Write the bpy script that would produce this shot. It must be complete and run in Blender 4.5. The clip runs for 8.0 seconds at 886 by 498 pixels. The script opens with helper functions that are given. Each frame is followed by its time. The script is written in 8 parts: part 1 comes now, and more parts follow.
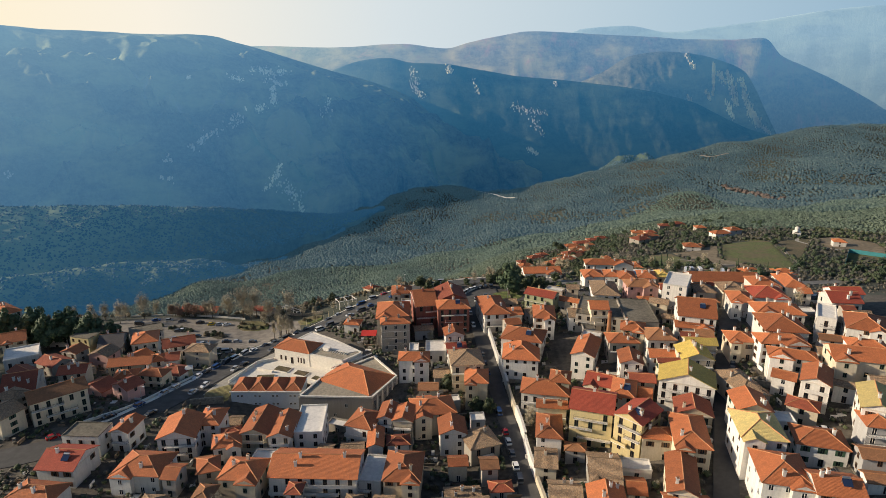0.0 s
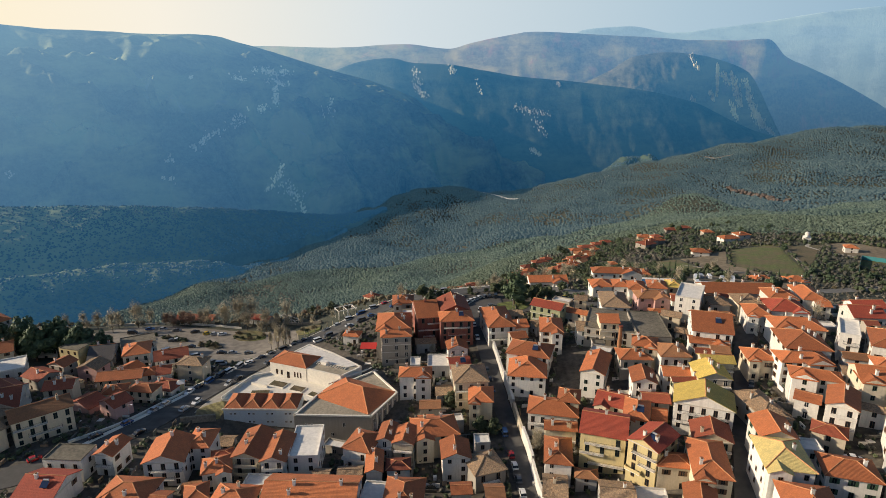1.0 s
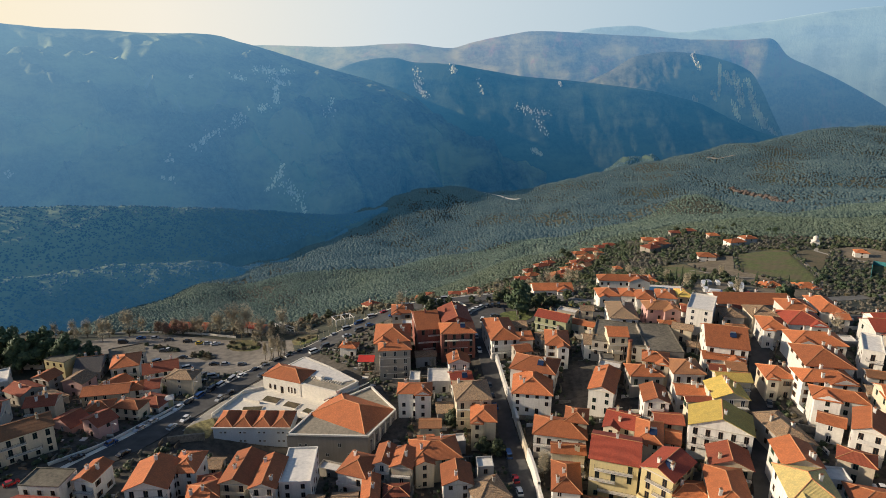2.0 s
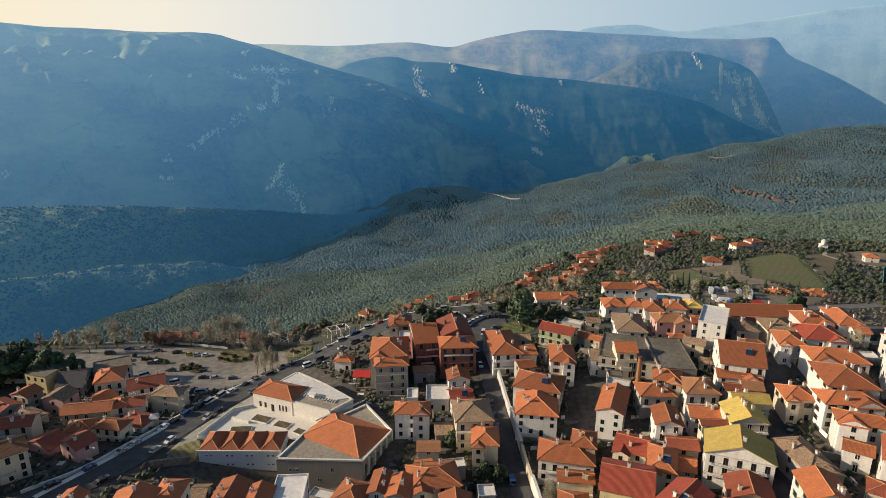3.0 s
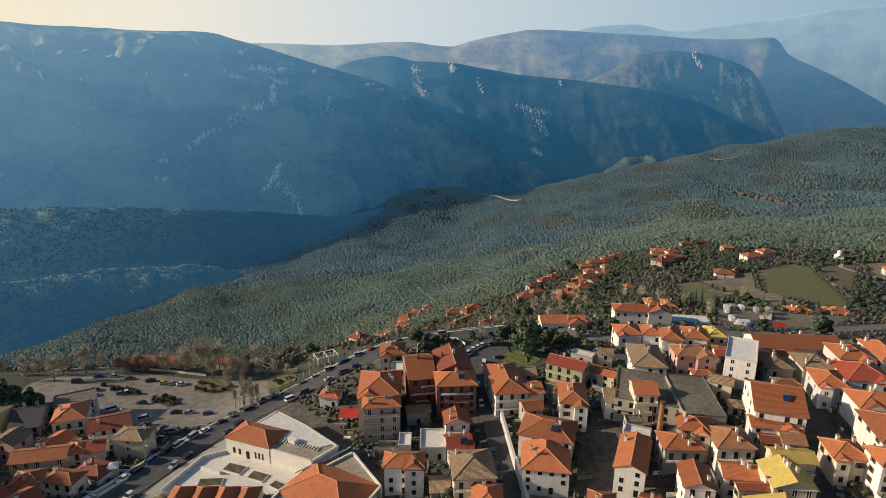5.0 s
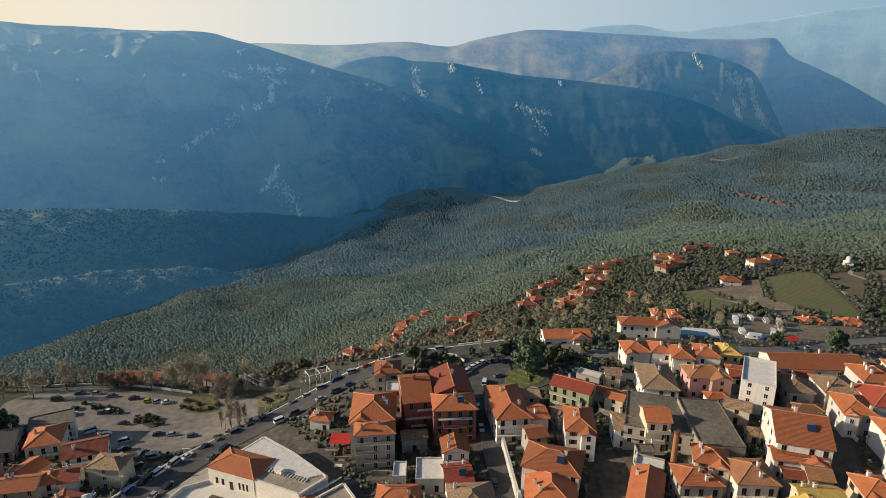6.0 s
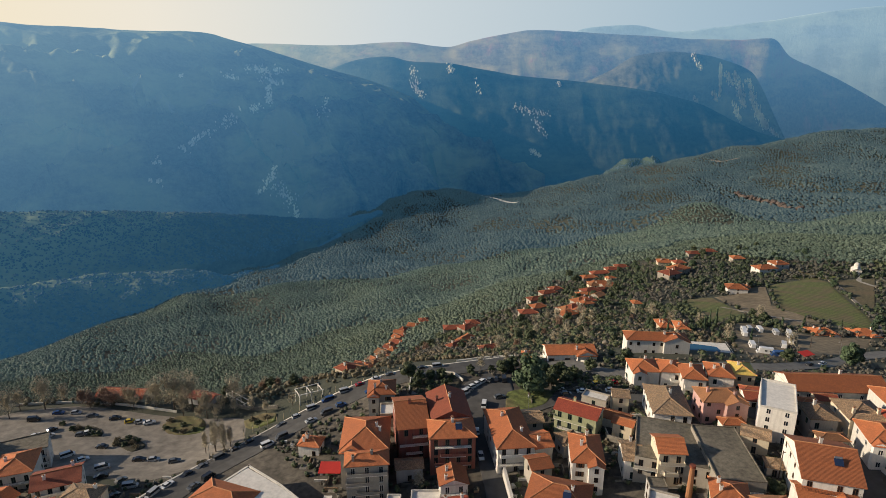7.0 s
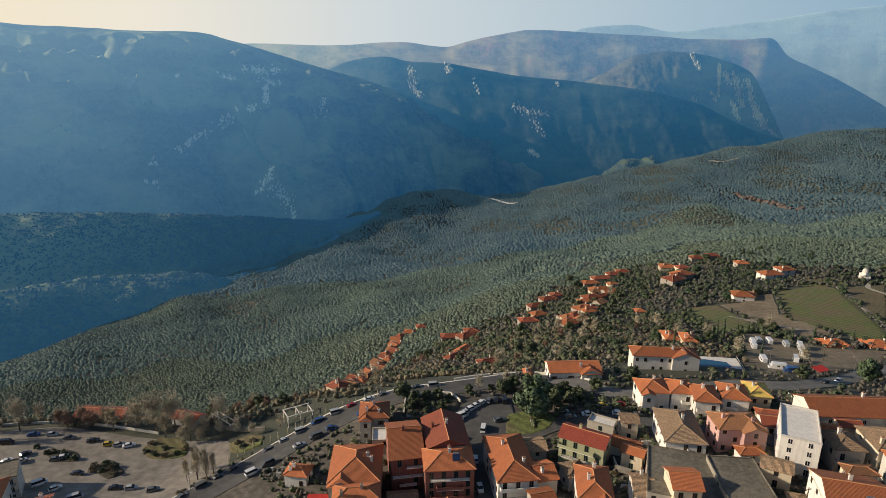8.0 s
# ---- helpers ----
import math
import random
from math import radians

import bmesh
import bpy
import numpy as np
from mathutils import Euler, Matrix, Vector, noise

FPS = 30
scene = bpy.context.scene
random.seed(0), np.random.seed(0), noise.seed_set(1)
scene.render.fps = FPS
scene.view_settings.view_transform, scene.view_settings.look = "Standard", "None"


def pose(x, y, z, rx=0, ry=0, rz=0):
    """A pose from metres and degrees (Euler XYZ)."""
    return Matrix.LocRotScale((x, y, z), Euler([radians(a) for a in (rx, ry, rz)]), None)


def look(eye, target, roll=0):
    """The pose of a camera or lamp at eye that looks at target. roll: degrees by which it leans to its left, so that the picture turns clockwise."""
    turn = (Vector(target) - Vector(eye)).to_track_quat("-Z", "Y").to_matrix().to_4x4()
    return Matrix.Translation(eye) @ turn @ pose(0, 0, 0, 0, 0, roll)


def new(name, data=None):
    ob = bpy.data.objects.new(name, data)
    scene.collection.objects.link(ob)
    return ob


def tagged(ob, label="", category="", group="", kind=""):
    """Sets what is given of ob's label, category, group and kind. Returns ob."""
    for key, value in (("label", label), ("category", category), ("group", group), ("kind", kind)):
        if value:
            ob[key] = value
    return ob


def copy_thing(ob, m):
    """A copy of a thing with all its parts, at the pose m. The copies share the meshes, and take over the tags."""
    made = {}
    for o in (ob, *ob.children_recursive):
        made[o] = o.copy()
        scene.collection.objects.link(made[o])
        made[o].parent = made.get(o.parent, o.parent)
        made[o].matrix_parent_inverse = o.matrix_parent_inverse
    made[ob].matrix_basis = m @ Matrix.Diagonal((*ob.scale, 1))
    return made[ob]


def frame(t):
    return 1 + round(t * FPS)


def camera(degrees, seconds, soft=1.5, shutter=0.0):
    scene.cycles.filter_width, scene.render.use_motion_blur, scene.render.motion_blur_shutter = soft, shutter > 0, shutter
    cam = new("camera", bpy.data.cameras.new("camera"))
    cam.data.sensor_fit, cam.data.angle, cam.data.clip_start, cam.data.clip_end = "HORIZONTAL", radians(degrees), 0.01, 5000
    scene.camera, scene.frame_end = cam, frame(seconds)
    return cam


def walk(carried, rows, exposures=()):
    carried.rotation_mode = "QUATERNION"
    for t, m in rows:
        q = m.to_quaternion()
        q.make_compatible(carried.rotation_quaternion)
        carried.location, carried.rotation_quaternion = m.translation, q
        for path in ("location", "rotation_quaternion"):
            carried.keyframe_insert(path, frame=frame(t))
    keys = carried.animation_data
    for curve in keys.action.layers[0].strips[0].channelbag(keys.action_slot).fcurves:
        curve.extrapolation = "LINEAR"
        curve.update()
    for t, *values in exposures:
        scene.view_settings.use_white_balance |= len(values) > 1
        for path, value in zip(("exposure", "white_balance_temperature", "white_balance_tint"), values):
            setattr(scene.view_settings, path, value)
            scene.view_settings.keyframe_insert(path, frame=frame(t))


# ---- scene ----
from mathutils.bvhtree import BVHTree

cam = camera(71.0, 8.0, soft=0.7)
METRES, EYE, TILT, LEAN, TURN = 100.0, 118.0, -16.5, 0.0, 0.0
ROWS = [
    (0.0, 0.0, 0.0, 0.0, 0.0, 0.0, 0.0),
    (0.5, -0.0012, 0.0491, 0.0178, 0.12, 0.01, -0.07),
    (1.0, -0.0028, 0.1029, 0.0377, 0.21, 0.02, -0.17),
    (1.5, -0.004, 0.1531, 0.0555, 0.27, 0.01, -0.23),
    (3.0, -0.0006, 0.3206, 0.1152, 0.31, -0.13, -0.25),
    (3.5, -0.0004, 0.3764, 0.135, 0.31, -0.13, -0.29),
    (4.0, 0.0004, 0.4386, 0.1579, 0.32, -0.16, -0.33),
    (4.5, 0.0019, 0.4965, 0.1798, 0.24, -0.18, -0.33),
    (6.0, 0.0093, 0.6852, 0.2488, 0.15, -0.19, -0.38),
    (6.5, 0.0112, 0.7452, 0.2711, 0.1, -0.18, -0.35),
    (7.0, 0.0137, 0.8109, 0.2939, 0.02, -0.16, -0.35),
    (7.5, 0.0168, 0.8728, 0.3159, -0.04, -0.16, -0.31),
    (8.0, 0.0201, 0.9401, 0.3394, -0.13, -0.17, -0.28),
]
walk(cam, [(t, pose(0, 0, EYE, TILT, LEAN, TURN) @ pose(METRES * x, METRES * y, METRES * z, 90 + pitch, roll, yaw)) for t, x, y, z, yaw, pitch, roll in ROWS], [(0.0, 0.26), (4.5, 0.15), (8.0, 0.10)])

# ---- daylight: low winter sun from the side of the valley, hazy blue sky ----
SUN_UP, SUN_ROUND = 20.0, 269.5
world = bpy.data.worlds.new("hazy_sky")
scene.world = world
world.use_nodes = True
wn = world.node_tree.nodes
sky = wn.new("ShaderNodeTexSky")
sky.sky_type, sky.sun_disc = "NISHITA", False
sky.sun_elevation, sky.sun_rotation = radians(SUN_UP), radians(SUN_ROUND)
sky.altitude, sky.air_density, sky.dust_density, sky.ozone_density = 600, 1.0, 1.2, 2.0
wn["Background"].inputs["Strength"].default_value = 0.088
world.node_tree.links.new(sky.outputs[0], wn["Background"].inputs["Color"])
sun_data = bpy.data.lights.new("sun", "SUN")
sun_data.energy, sun_data.angle, sun_data.color = 5.0, radians(0.6), (1.0, 0.84, 0.64)
sun = new("sun", sun_data)
to_sun = Vector((math.sin(radians(SUN_ROUND)) * math.cos(radians(SUN_UP)), math.cos(radians(SUN_ROUND)) * math.cos(radians(SUN_UP)), math.sin(radians(SUN_UP))))
sun.matrix_world = look(to_sun * 300, (0, 0, 0))

# ---- materials ----
def nodes_of(name):
    m = bpy.data.materials.new(name)
    m.use_nodes = True
    nt = m.node_tree
    return m, nt, nt.nodes["Principled BSDF"]


def node(nt, kind, **inputs):
    n = nt.nodes.new(kind)
    for key, value in inputs.items():
        n.inputs[key.replace("_", " ")].default_value = value
    return n


def ramp(nt, fac, stops):
    n = nt.nodes.new("ShaderNodeValToRGB")
    while len(n.color_ramp.elements) < len(stops):
        n.color_ramp.elements.new(0.5)
    for e, (at, colour) in zip(n.color_ramp.elements, stops):
        e.position, e.color = at, (*colour, 1)
    nt.links.new(fac, n.inputs["Fac"])
    return n.outputs["Color"]


def mix(nt, fac, a, b, kind="MIX"):
    n = nt.nodes.new("ShaderNodeMix")
    n.data_type, n.blend_type = "RGBA", kind
    for socket, value in ((n.inputs["Factor"], fac), (n.inputs["A"], a), (n.inputs["B"], b)):
        if hasattr(value, "is_linked"):
            nt.links.new(value, socket)
        elif isinstance(value, (int, float)):
            socket.default_value = value
        else:
            socket.default_value = (*value, 1)
    return n.outputs["Result"]


def noise_of(nt, scale, detail=4.0, rough=0.55, where="Object", stretch=None):
    if where == "World":
        out = nt.nodes.new("ShaderNodeNewGeometry").outputs["Position"]
    else:
        out = nt.nodes.new("ShaderNodeTexCoord").outputs[where]
    if stretch:
        mp = nt.nodes.new("ShaderNodeMapping")
        mp.inputs["Scale"].default_value = stretch
        nt.links.new(out, mp.inputs["Vector"])
        out = mp.outputs["Vector"]
    n = node(nt, "ShaderNodeTexNoise", Scale=scale, Detail=detail, Roughness=rough)
    nt.links.new(out, n.inputs["Vector"])
    return n.outputs["Fac"]


def bump_on(nt, shader, height, strength, distance):
    b = node(nt, "ShaderNodeBump", Strength=strength, Distance=distance)
    nt.links.new(height, b.inputs["Height"])
    nt.links.new(b.outputs["Normal"], shader.inputs["Normal"])


def tint_by_object(nt, colour, low, high):
    """Each object a little lighter or darker than the next."""
    info = nt.nodes.new("ShaderNodeObjectInfo")
    mr = node(nt, "ShaderNodeMapRange")
    mr.inputs["To Min"].default_value, mr.inputs["To Max"].default_value = low, high
    nt.links.new(info.outputs["Random"], mr.inputs["Value"])
    n = nt.nodes.new("ShaderNodeVectorMath")
    n.operation = "SCALE"
    nt.links.new(colour, n.inputs[0])
    nt.links.new(mr.outputs["Result"], n.inputs["Scale"])
    return n.outputs["Vector"]


def scaled(c, k):
    return tuple(min(1.0, v * k) for v in c)


def plain(name, colour, rough=0.6, metal=0.0, fine=3.0, vary=0.12, where="Object", bump=0.0, tint=0.0):
    """A material with grain at two scales round one colour."""
    m, nt, sh = nodes_of(name)
    a = noise_of(nt, fine, 5.0, 0.6, where)
    b = noise_of(nt, fine * 0.13, 3.0, 0.5, where)
    col = ramp(nt, a, [(0.25, scaled(colour, 1 - vary)), (0.75, scaled(colour, 1 + vary))])
    col = mix(nt, b, col, mix(nt, 1.0, col, scaled((1, 1, 1), 1 - 1.5 * vary), "MULTIPLY"))
    if tint:
        col = tint_by_object(nt, col, 1 - tint, 1 + tint)
    nt.links.new(col, sh.inputs["Base Color"])
    sh.inputs["Roughness"].default_value, sh.inputs["Metallic"].default_value = rough, metal
    if bump:
        bump_on(nt, sh, a, 0.5, bump)
    return m


def plaster(name, colour, dirt=0.35):
    """Rendered wall: faint patches, rain streaks, grime with a shape of its own."""
    m, nt, sh = nodes_of(name)
    fine = noise_of(nt, 2.2, 6.0, 0.62)
    streak = noise_of(nt, 1.0, 5.0, 0.6, "Object", (1.6, 1.6, 0.16))
    patch = noise_of(nt, 0.22, 3.0, 0.5)
    col = ramp(nt, fine, [(0.3, scaled(colour, 0.9)), (0.7, scaled(colour, 1.05))])
    grime = ramp(nt, streak, [(0.46, (0, 0, 0)), (0.72, (dirt, dirt, dirt))])
    col = mix(nt, grime, col, scaled((0.34, 0.30, 0.25), 0.9))
    worn = ramp(nt, patch, [(0.5, (0, 0, 0)), (0.68, (0.35, 0.35, 0.35))])
    col = mix(nt, worn, col, scaled(colour, 0.78))
    col = tint_by_object(nt, col, 0.74, 1.04)
    nt.links.new(col, sh.inputs["Base Color"])
    sh.inputs["Roughness"].default_value = 0.9
    bump_on(nt, sh, fine, 0.3, 0.03)
    return m


def tiles(name, colour, old=0.0):
    """Barrel tiles: ribs down the slope and courses across it, batches of different firing, lichen."""
    m, nt, sh = nodes_of(name)
    uv = nt.nodes.new("ShaderNodeTexCoord").outputs["UV"]
    ribs = node(nt, "ShaderNodeTexWave", Scale=1.0, Distortion=0.25 + old * 2, Detail=1.0)
    ribs.wave_type, ribs.bands_direction = "BANDS", "X"
    mp = nt.nodes.new("ShaderNodeMapping")
    mp.inputs["Scale"].default_value = (1.25, 1.25, 1)
    nt.links.new(uv, mp.inputs["Vector"])
    nt.links.new(mp.outputs["Vector"], ribs.inputs["Vector"])
    brick = node(nt, "ShaderNodeTexBrick", Scale=1.0, Mortar_Size=0.02)
    brick.inputs["Brick Width"].default_value, brick.inputs["Row Height"].default_value = 0.25, 0.36
    brick.inputs["Color1"].default_value, brick.inputs["Color2"].default_value = (0.15, 0.15, 0.15, 1), (0.95, 0.95, 0.95, 1)
    brick.inputs["Mortar"].default_value = (0.2, 0.2, 0.2, 1)
    nt.links.new(uv, brick.inputs["Vector"])
    blot = noise_of(nt, 0.5, 5.0, 0.65)
    speck = noise_of(nt, 3.5, 4.0, 0.7)
    spread = 0.16 + 0.35 * old
    col = ramp(nt, brick.outputs["Color"], [(0.1, scaled(colour, 1 - spread)), (0.9, scaled(colour, 1 + spread))])
    col = mix(nt, ramp(nt, blot, [(0.42, (0, 0, 0)), (0.7, (0.55, 0.55, 0.55))]), col, scaled((colour[0] * 0.62, colour[1] * 0.68, colour[2] * 0.8), 1.0))
    lichen = ramp(nt, speck, [(0.52 - 0.14 * old, (0, 0, 0)), (0.72, (0.3 + 0.5 * old,) * 3)])
    col = mix(nt, lichen, col, (0.27, 0.22, 0.16) if old else scaled(colour, 0.7))
    col = tint_by_object(nt, col, 0.62, 1.16)
    nt.links.new(col, sh.inputs["Base Color"])
    sh.inputs["Roughness"].default_value = 0.82
    h = mix(nt, 0.35, ribs.outputs["Color"], speck)
    bump_on(nt, sh, h, 0.55 + 0.4 * old, 0.06 + 0.1 * old)
    return m


def leaves(name, dark, light, rough=0.7, air=0.0, tone=(0.10, 0.28, 0.42), crown=0.0):
    m, nt, sh = nodes_of(name)
    geo = nt.nodes.new("ShaderNodeNewGeometry")
    col = ramp(nt, geo.outputs["Random Per Island"], [(0.0, dark), (1.0, light)])
    big = noise_of(nt, 0.011, 4.0, 0.6, "World")
    col = mix(nt, ramp(nt, big, [(0.38, (0, 0, 0)), (0.66, (0.7, 0.7, 0.7))]), col, scaled(dark, 1.15))
    stand = noise_of(nt, 0.0042, 5.0, 0.62, "World", (1.0, 0.7, 1.0))
    col = mix(nt, ramp(nt, stand, [(0.40, (0.75, 0.75, 0.75)), (0.50, (0, 0, 0))]), col, mix(nt, 1.0, col, (0.62, 0.70, 0.72), "MULTIPLY"))
    col = mix(nt, ramp(nt, stand, [(0.54, (0, 0, 0)), (0.68, (0.8, 0.8, 0.8))]), col, mix(nt, 1.0, col, (1.16, 1.08, 0.94), "MULTIPLY"))
    if crown:  # crowns of different age and health, each about this many metres across
        each = noise_of(nt, 1.0 / crown, 2.0, 0.5, "World")
        col = mix(nt, 1.0, col, ramp(nt, each, [(0.34, (0.70, 0.72, 0.71)), (0.5, (0.97, 0.98, 0.95)), (0.64, (1.24, 1.22, 1.14))]), "MULTIPLY")
    nt.links.new(col, sh.inputs["Base Color"])
    sh.inputs["Roughness"].default_value = rough
    if air:  # blue haze of the air in between, painted as emission of the leaves
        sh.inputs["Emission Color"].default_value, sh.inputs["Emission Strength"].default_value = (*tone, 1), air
    return m


def furrowed(name, colour, step):
    """Grassy or tilled soil with uneven rows, clods and tufts."""
    m, nt, sh = nodes_of(name)
    rows = node(nt, "ShaderNodeTexWave", Scale=2 * math.pi / 20 / step * 1.0, Distortion=2.5, Detail=3.0)
    rows.bands_direction = "DIAGONAL"
    nt.links.new(nt.nodes.new("ShaderNodeNewGeometry").outputs["Position"], rows.inputs["Vector"])
    fine, patch = noise_of(nt, 0.9, 6.0, 0.7, "World"), noise_of(nt, 0.06, 4.0, 0.6, "World")
    col = ramp(nt, fine, [(0.32, scaled(colour, 0.45)), (0.68, scaled(colour, 1.5))])
    col = mix(nt, ramp(nt, patch, [(0.44, (0, 0, 0)), (0.62, (0.8, 0.8, 0.8))]), col, (0.16, 0.118, 0.066))
    col = mix(nt, 0.35, col, mix(nt, 1.0, col, rows.outputs["Color"], "MULTIPLY"))
    nt.links.new(col, sh.inputs["Base Color"])
    sh.inputs["Roughness"].default_value = 0.95
    bump_on(nt, sh, mix(nt, 0.6, rows.outputs["Color"], fine), 0.7, 0.25)
    return m


WALLS = {
    "white": plaster("white_render", (0.78, 0.74, 0.67), 0.28), "cream": plaster("cream_render", (0.68, 0.58, 0.42), 0.3),
    "yellow": plaster("yellow_render", (0.74, 0.60, 0.30), 0.25), "pink": plaster("pink_render", (0.56, 0.34, 0.30), 0.25),
    "grey": plaster("grey_render", (0.42, 0.41, 0.39), 0.4), "stone": plaster("grey_brown_stone", (0.40, 0.36, 0.30), 0.55),
    "olive": plaster("olive_render", (0.40, 0.41, 0.24), 0.3), "brick": plaster("brick_red_render", (0.30, 0.10, 0.07), 0.3),
    "ice": plaster("pale_blue_render", (0.84, 0.91, 0.96), 0.08),
}
TILES = {
    "orange": tiles("orange_clay_tile", (0.475, 0.148, 0.052)), "red": tiles("red_clay_tile", (0.37, 0.068, 0.034)),
    "maroon": tiles("maroon_clay_tile", (0.30, 0.075, 0.035)), "brown": tiles("brown_clay_tile", (0.33, 0.15, 0.065)),
    "oldtile": tiles("weathered_tan_tile", (0.36, 0.22, 0.115), 1.0), "yellow": tiles("mustard_tile", (0.60, 0.43, 0.10)),
    "straw": tiles("straw_tile", (0.60, 0.46, 0.17)), "slate": tiles("dark_grey_tile", (0.11, 0.10, 0.095)),
}
CONCRETE = plain("stained_concrete", (0.24, 0.21, 0.155), 0.9, fine=0.9, vary=0.5, bump=0.04)
HALL_DECK = plain("weathered_roof_deck", (0.44, 0.38, 0.28), 0.9, fine=0.9, vary=0.35, bump=0.02)
PALE_FLAT = plain("pale_screed", (0.83, 0.78, 0.70), 0.9, fine=0.8, vary=0.18, tint=0.08)
RIDGE = plain("ridge_tile_mortar", (0.60, 0.27, 0.12), 0.85, fine=4.0, vary=0.25, tint=0.15)
GLASS = plain("window_glass", (0.025, 0.03, 0.035), 0.08, fine=0.5, vary=0.2)
FRAME_WHITE = plain("white_paint", (0.72, 0.70, 0.66), 0.5, tint=0.08)
FRAME_BROWN = plain("brown_stained_wood", (0.13, 0.065, 0.03), 0.6, vary=0.3, tint=0.25)
FRAME_GREEN = plain("green_painted_wood", (0.05, 0.10, 0.06), 0.6, vary=0.3, tint=0.2)
EAVES = plain("pale_eaves_paint", (0.70, 0.64, 0.54), 0.7, vary=0.15, tint=0.1)
RAIL = plain("dark_iron", (0.05, 0.05, 0.05), 0.5, 0.6)
WHITE_STONE = plain("white_limestone", (0.77, 0.72, 0.62), 0.85, fine=1.2, vary=0.12, bump=0.01)
ASPHALT = plain("worn_asphalt", (0.095, 0.092, 0.088), 0.9, fine=0.35, vary=0.35, where="World", bump=0.01)
GRAVEL = plain("beige_gravel_lot", (0.31, 0.275, 0.23), 0.95, fine=0.3, vary=0.42, where="World", bump=0.02)
TOWN_GROUND = plain("alley_paving_and_earth", (0.150, 0.130, 0.102), 0.95, fine=0.55, vary=0.6, where="World", bump=0.04)
PAVING = plain("grey_paving", (0.40, 0.37, 0.31), 0.9, fine=0.6, vary=0.2, where="World")
PALE_ASPHALT = plain("sun_bleached_asphalt", (0.21, 0.20, 0.18), 0.9, fine=0.4, vary=0.3, where="World", bump=0.01)
DRY_SLOPE = plain("dry_stony_slope", (0.26, 0.205, 0.13), 0.95, fine=0.35, vary=0.45, where="World", bump=0.08)
DRY_WALL = plain("dry_stone", (0.33, 0.30, 0.25), 0.95, fine=1.4, vary=0.45, where="World", bump=0.06)
BARK = plain("bark", (0.12, 0.09, 0.065), 0.95, fine=4.0, vary=0.35, bump=0.02)
TWIG = plain("bare_twig", (0.47, 0.41, 0.29), 0.95, fine=2.0, vary=0.3, tint=0.25)
RED_TWIG = plain("russet_twig", (0.31, 0.20, 0.14), 0.95, fine=2.0, vary=0.3, tint=0.2)
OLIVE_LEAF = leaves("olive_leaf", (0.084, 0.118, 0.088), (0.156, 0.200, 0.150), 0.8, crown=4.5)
# far and middle olives carry painted blue haze as faint emission
FAR_OLIVE_LEAF = leaves("far_olive_leaf_haze_glow", (0.038, 0.055, 0.048), (0.080, 0.101, 0.086), 0.85, 0.115, crown=11.0)
MID_OLIVE_LEAF = leaves("mid_olive_leaf_haze_glow", (0.074, 0.106, 0.080), (0.138, 0.176, 0.134), 0.85, 0.038, crown=6.5)
# deep blue haze of the benches is put into this leaf as emission
BENCH_LEAF = leaves("bench_leaf_haze_glow", (0.060, 0.082, 0.066), (0.110, 0.136, 0.108), 0.9, 0.19, (0.05, 0.24, 0.50))
ROCK = plain("reddish_rock", (0.19, 0.145, 0.12), 0.95, fine=0.12, vary=0.4, where="World")
THICKET_LEAF = leaves("winter_thicket", (0.075, 0.068, 0.052), (0.165, 0.145, 0.11))
PINE_LEAF = leaves("pine_needle", (0.048, 0.078, 0.040), (0.105, 0.150, 0.065))
BUSH_LEAF = leaves("evergreen_bush", (0.040, 0.058, 0.024), (0.10, 0.115, 0.050))
SCRUB_LEAF = leaves("dry_scrub", (0.10, 0.085, 0.045), (0.22, 0.17, 0.10))
GRASS = furrowed("winter_grass", (0.118, 0.142, 0.038), 2.4)
TILLED = furrowed("tilled_field", (0.120, 0.102, 0.050), 1.9)
DRY_GRASS = furrowed("dry_grass", (0.26, 0.225, 0.09), 1.4)
SOIL_BED = plain("leaf_litter_soil", (0.085, 0.075, 0.045), 0.95, fine=0.7, vary=0.5, where="World", bump=0.05)
POOL = plain("pool_water", (0.03, 0.11, 0.20), 0.06, fine=0.2, vary=0.1)
RUBBER = plain("tyre_rubber", (0.02, 0.02, 0.02), 0.9)
METAL = plain("brushed_metal", (0.55, 0.55, 0.55), 0.35, 0.9)
LAMP_CLEAR = plain("headlamp_glass", (0.7, 0.7, 0.68), 0.15)
LAMP_RED = plain("tail_lamp", (0.35, 0.02, 0.015), 0.25)
SOLAR = plain("solar_panel", (0.02, 0.035, 0.08), 0.12)
RED_AWNING = plain("red_awning", (0.50, 0.03, 0.02), 0.7)
TEAL = plain("teal_mesh_fence", (0.05, 0.25, 0.27), 0.7)
BLUE_SHEET = plain("blue_sheet", (0.06, 0.16, 0.38), 0.6)


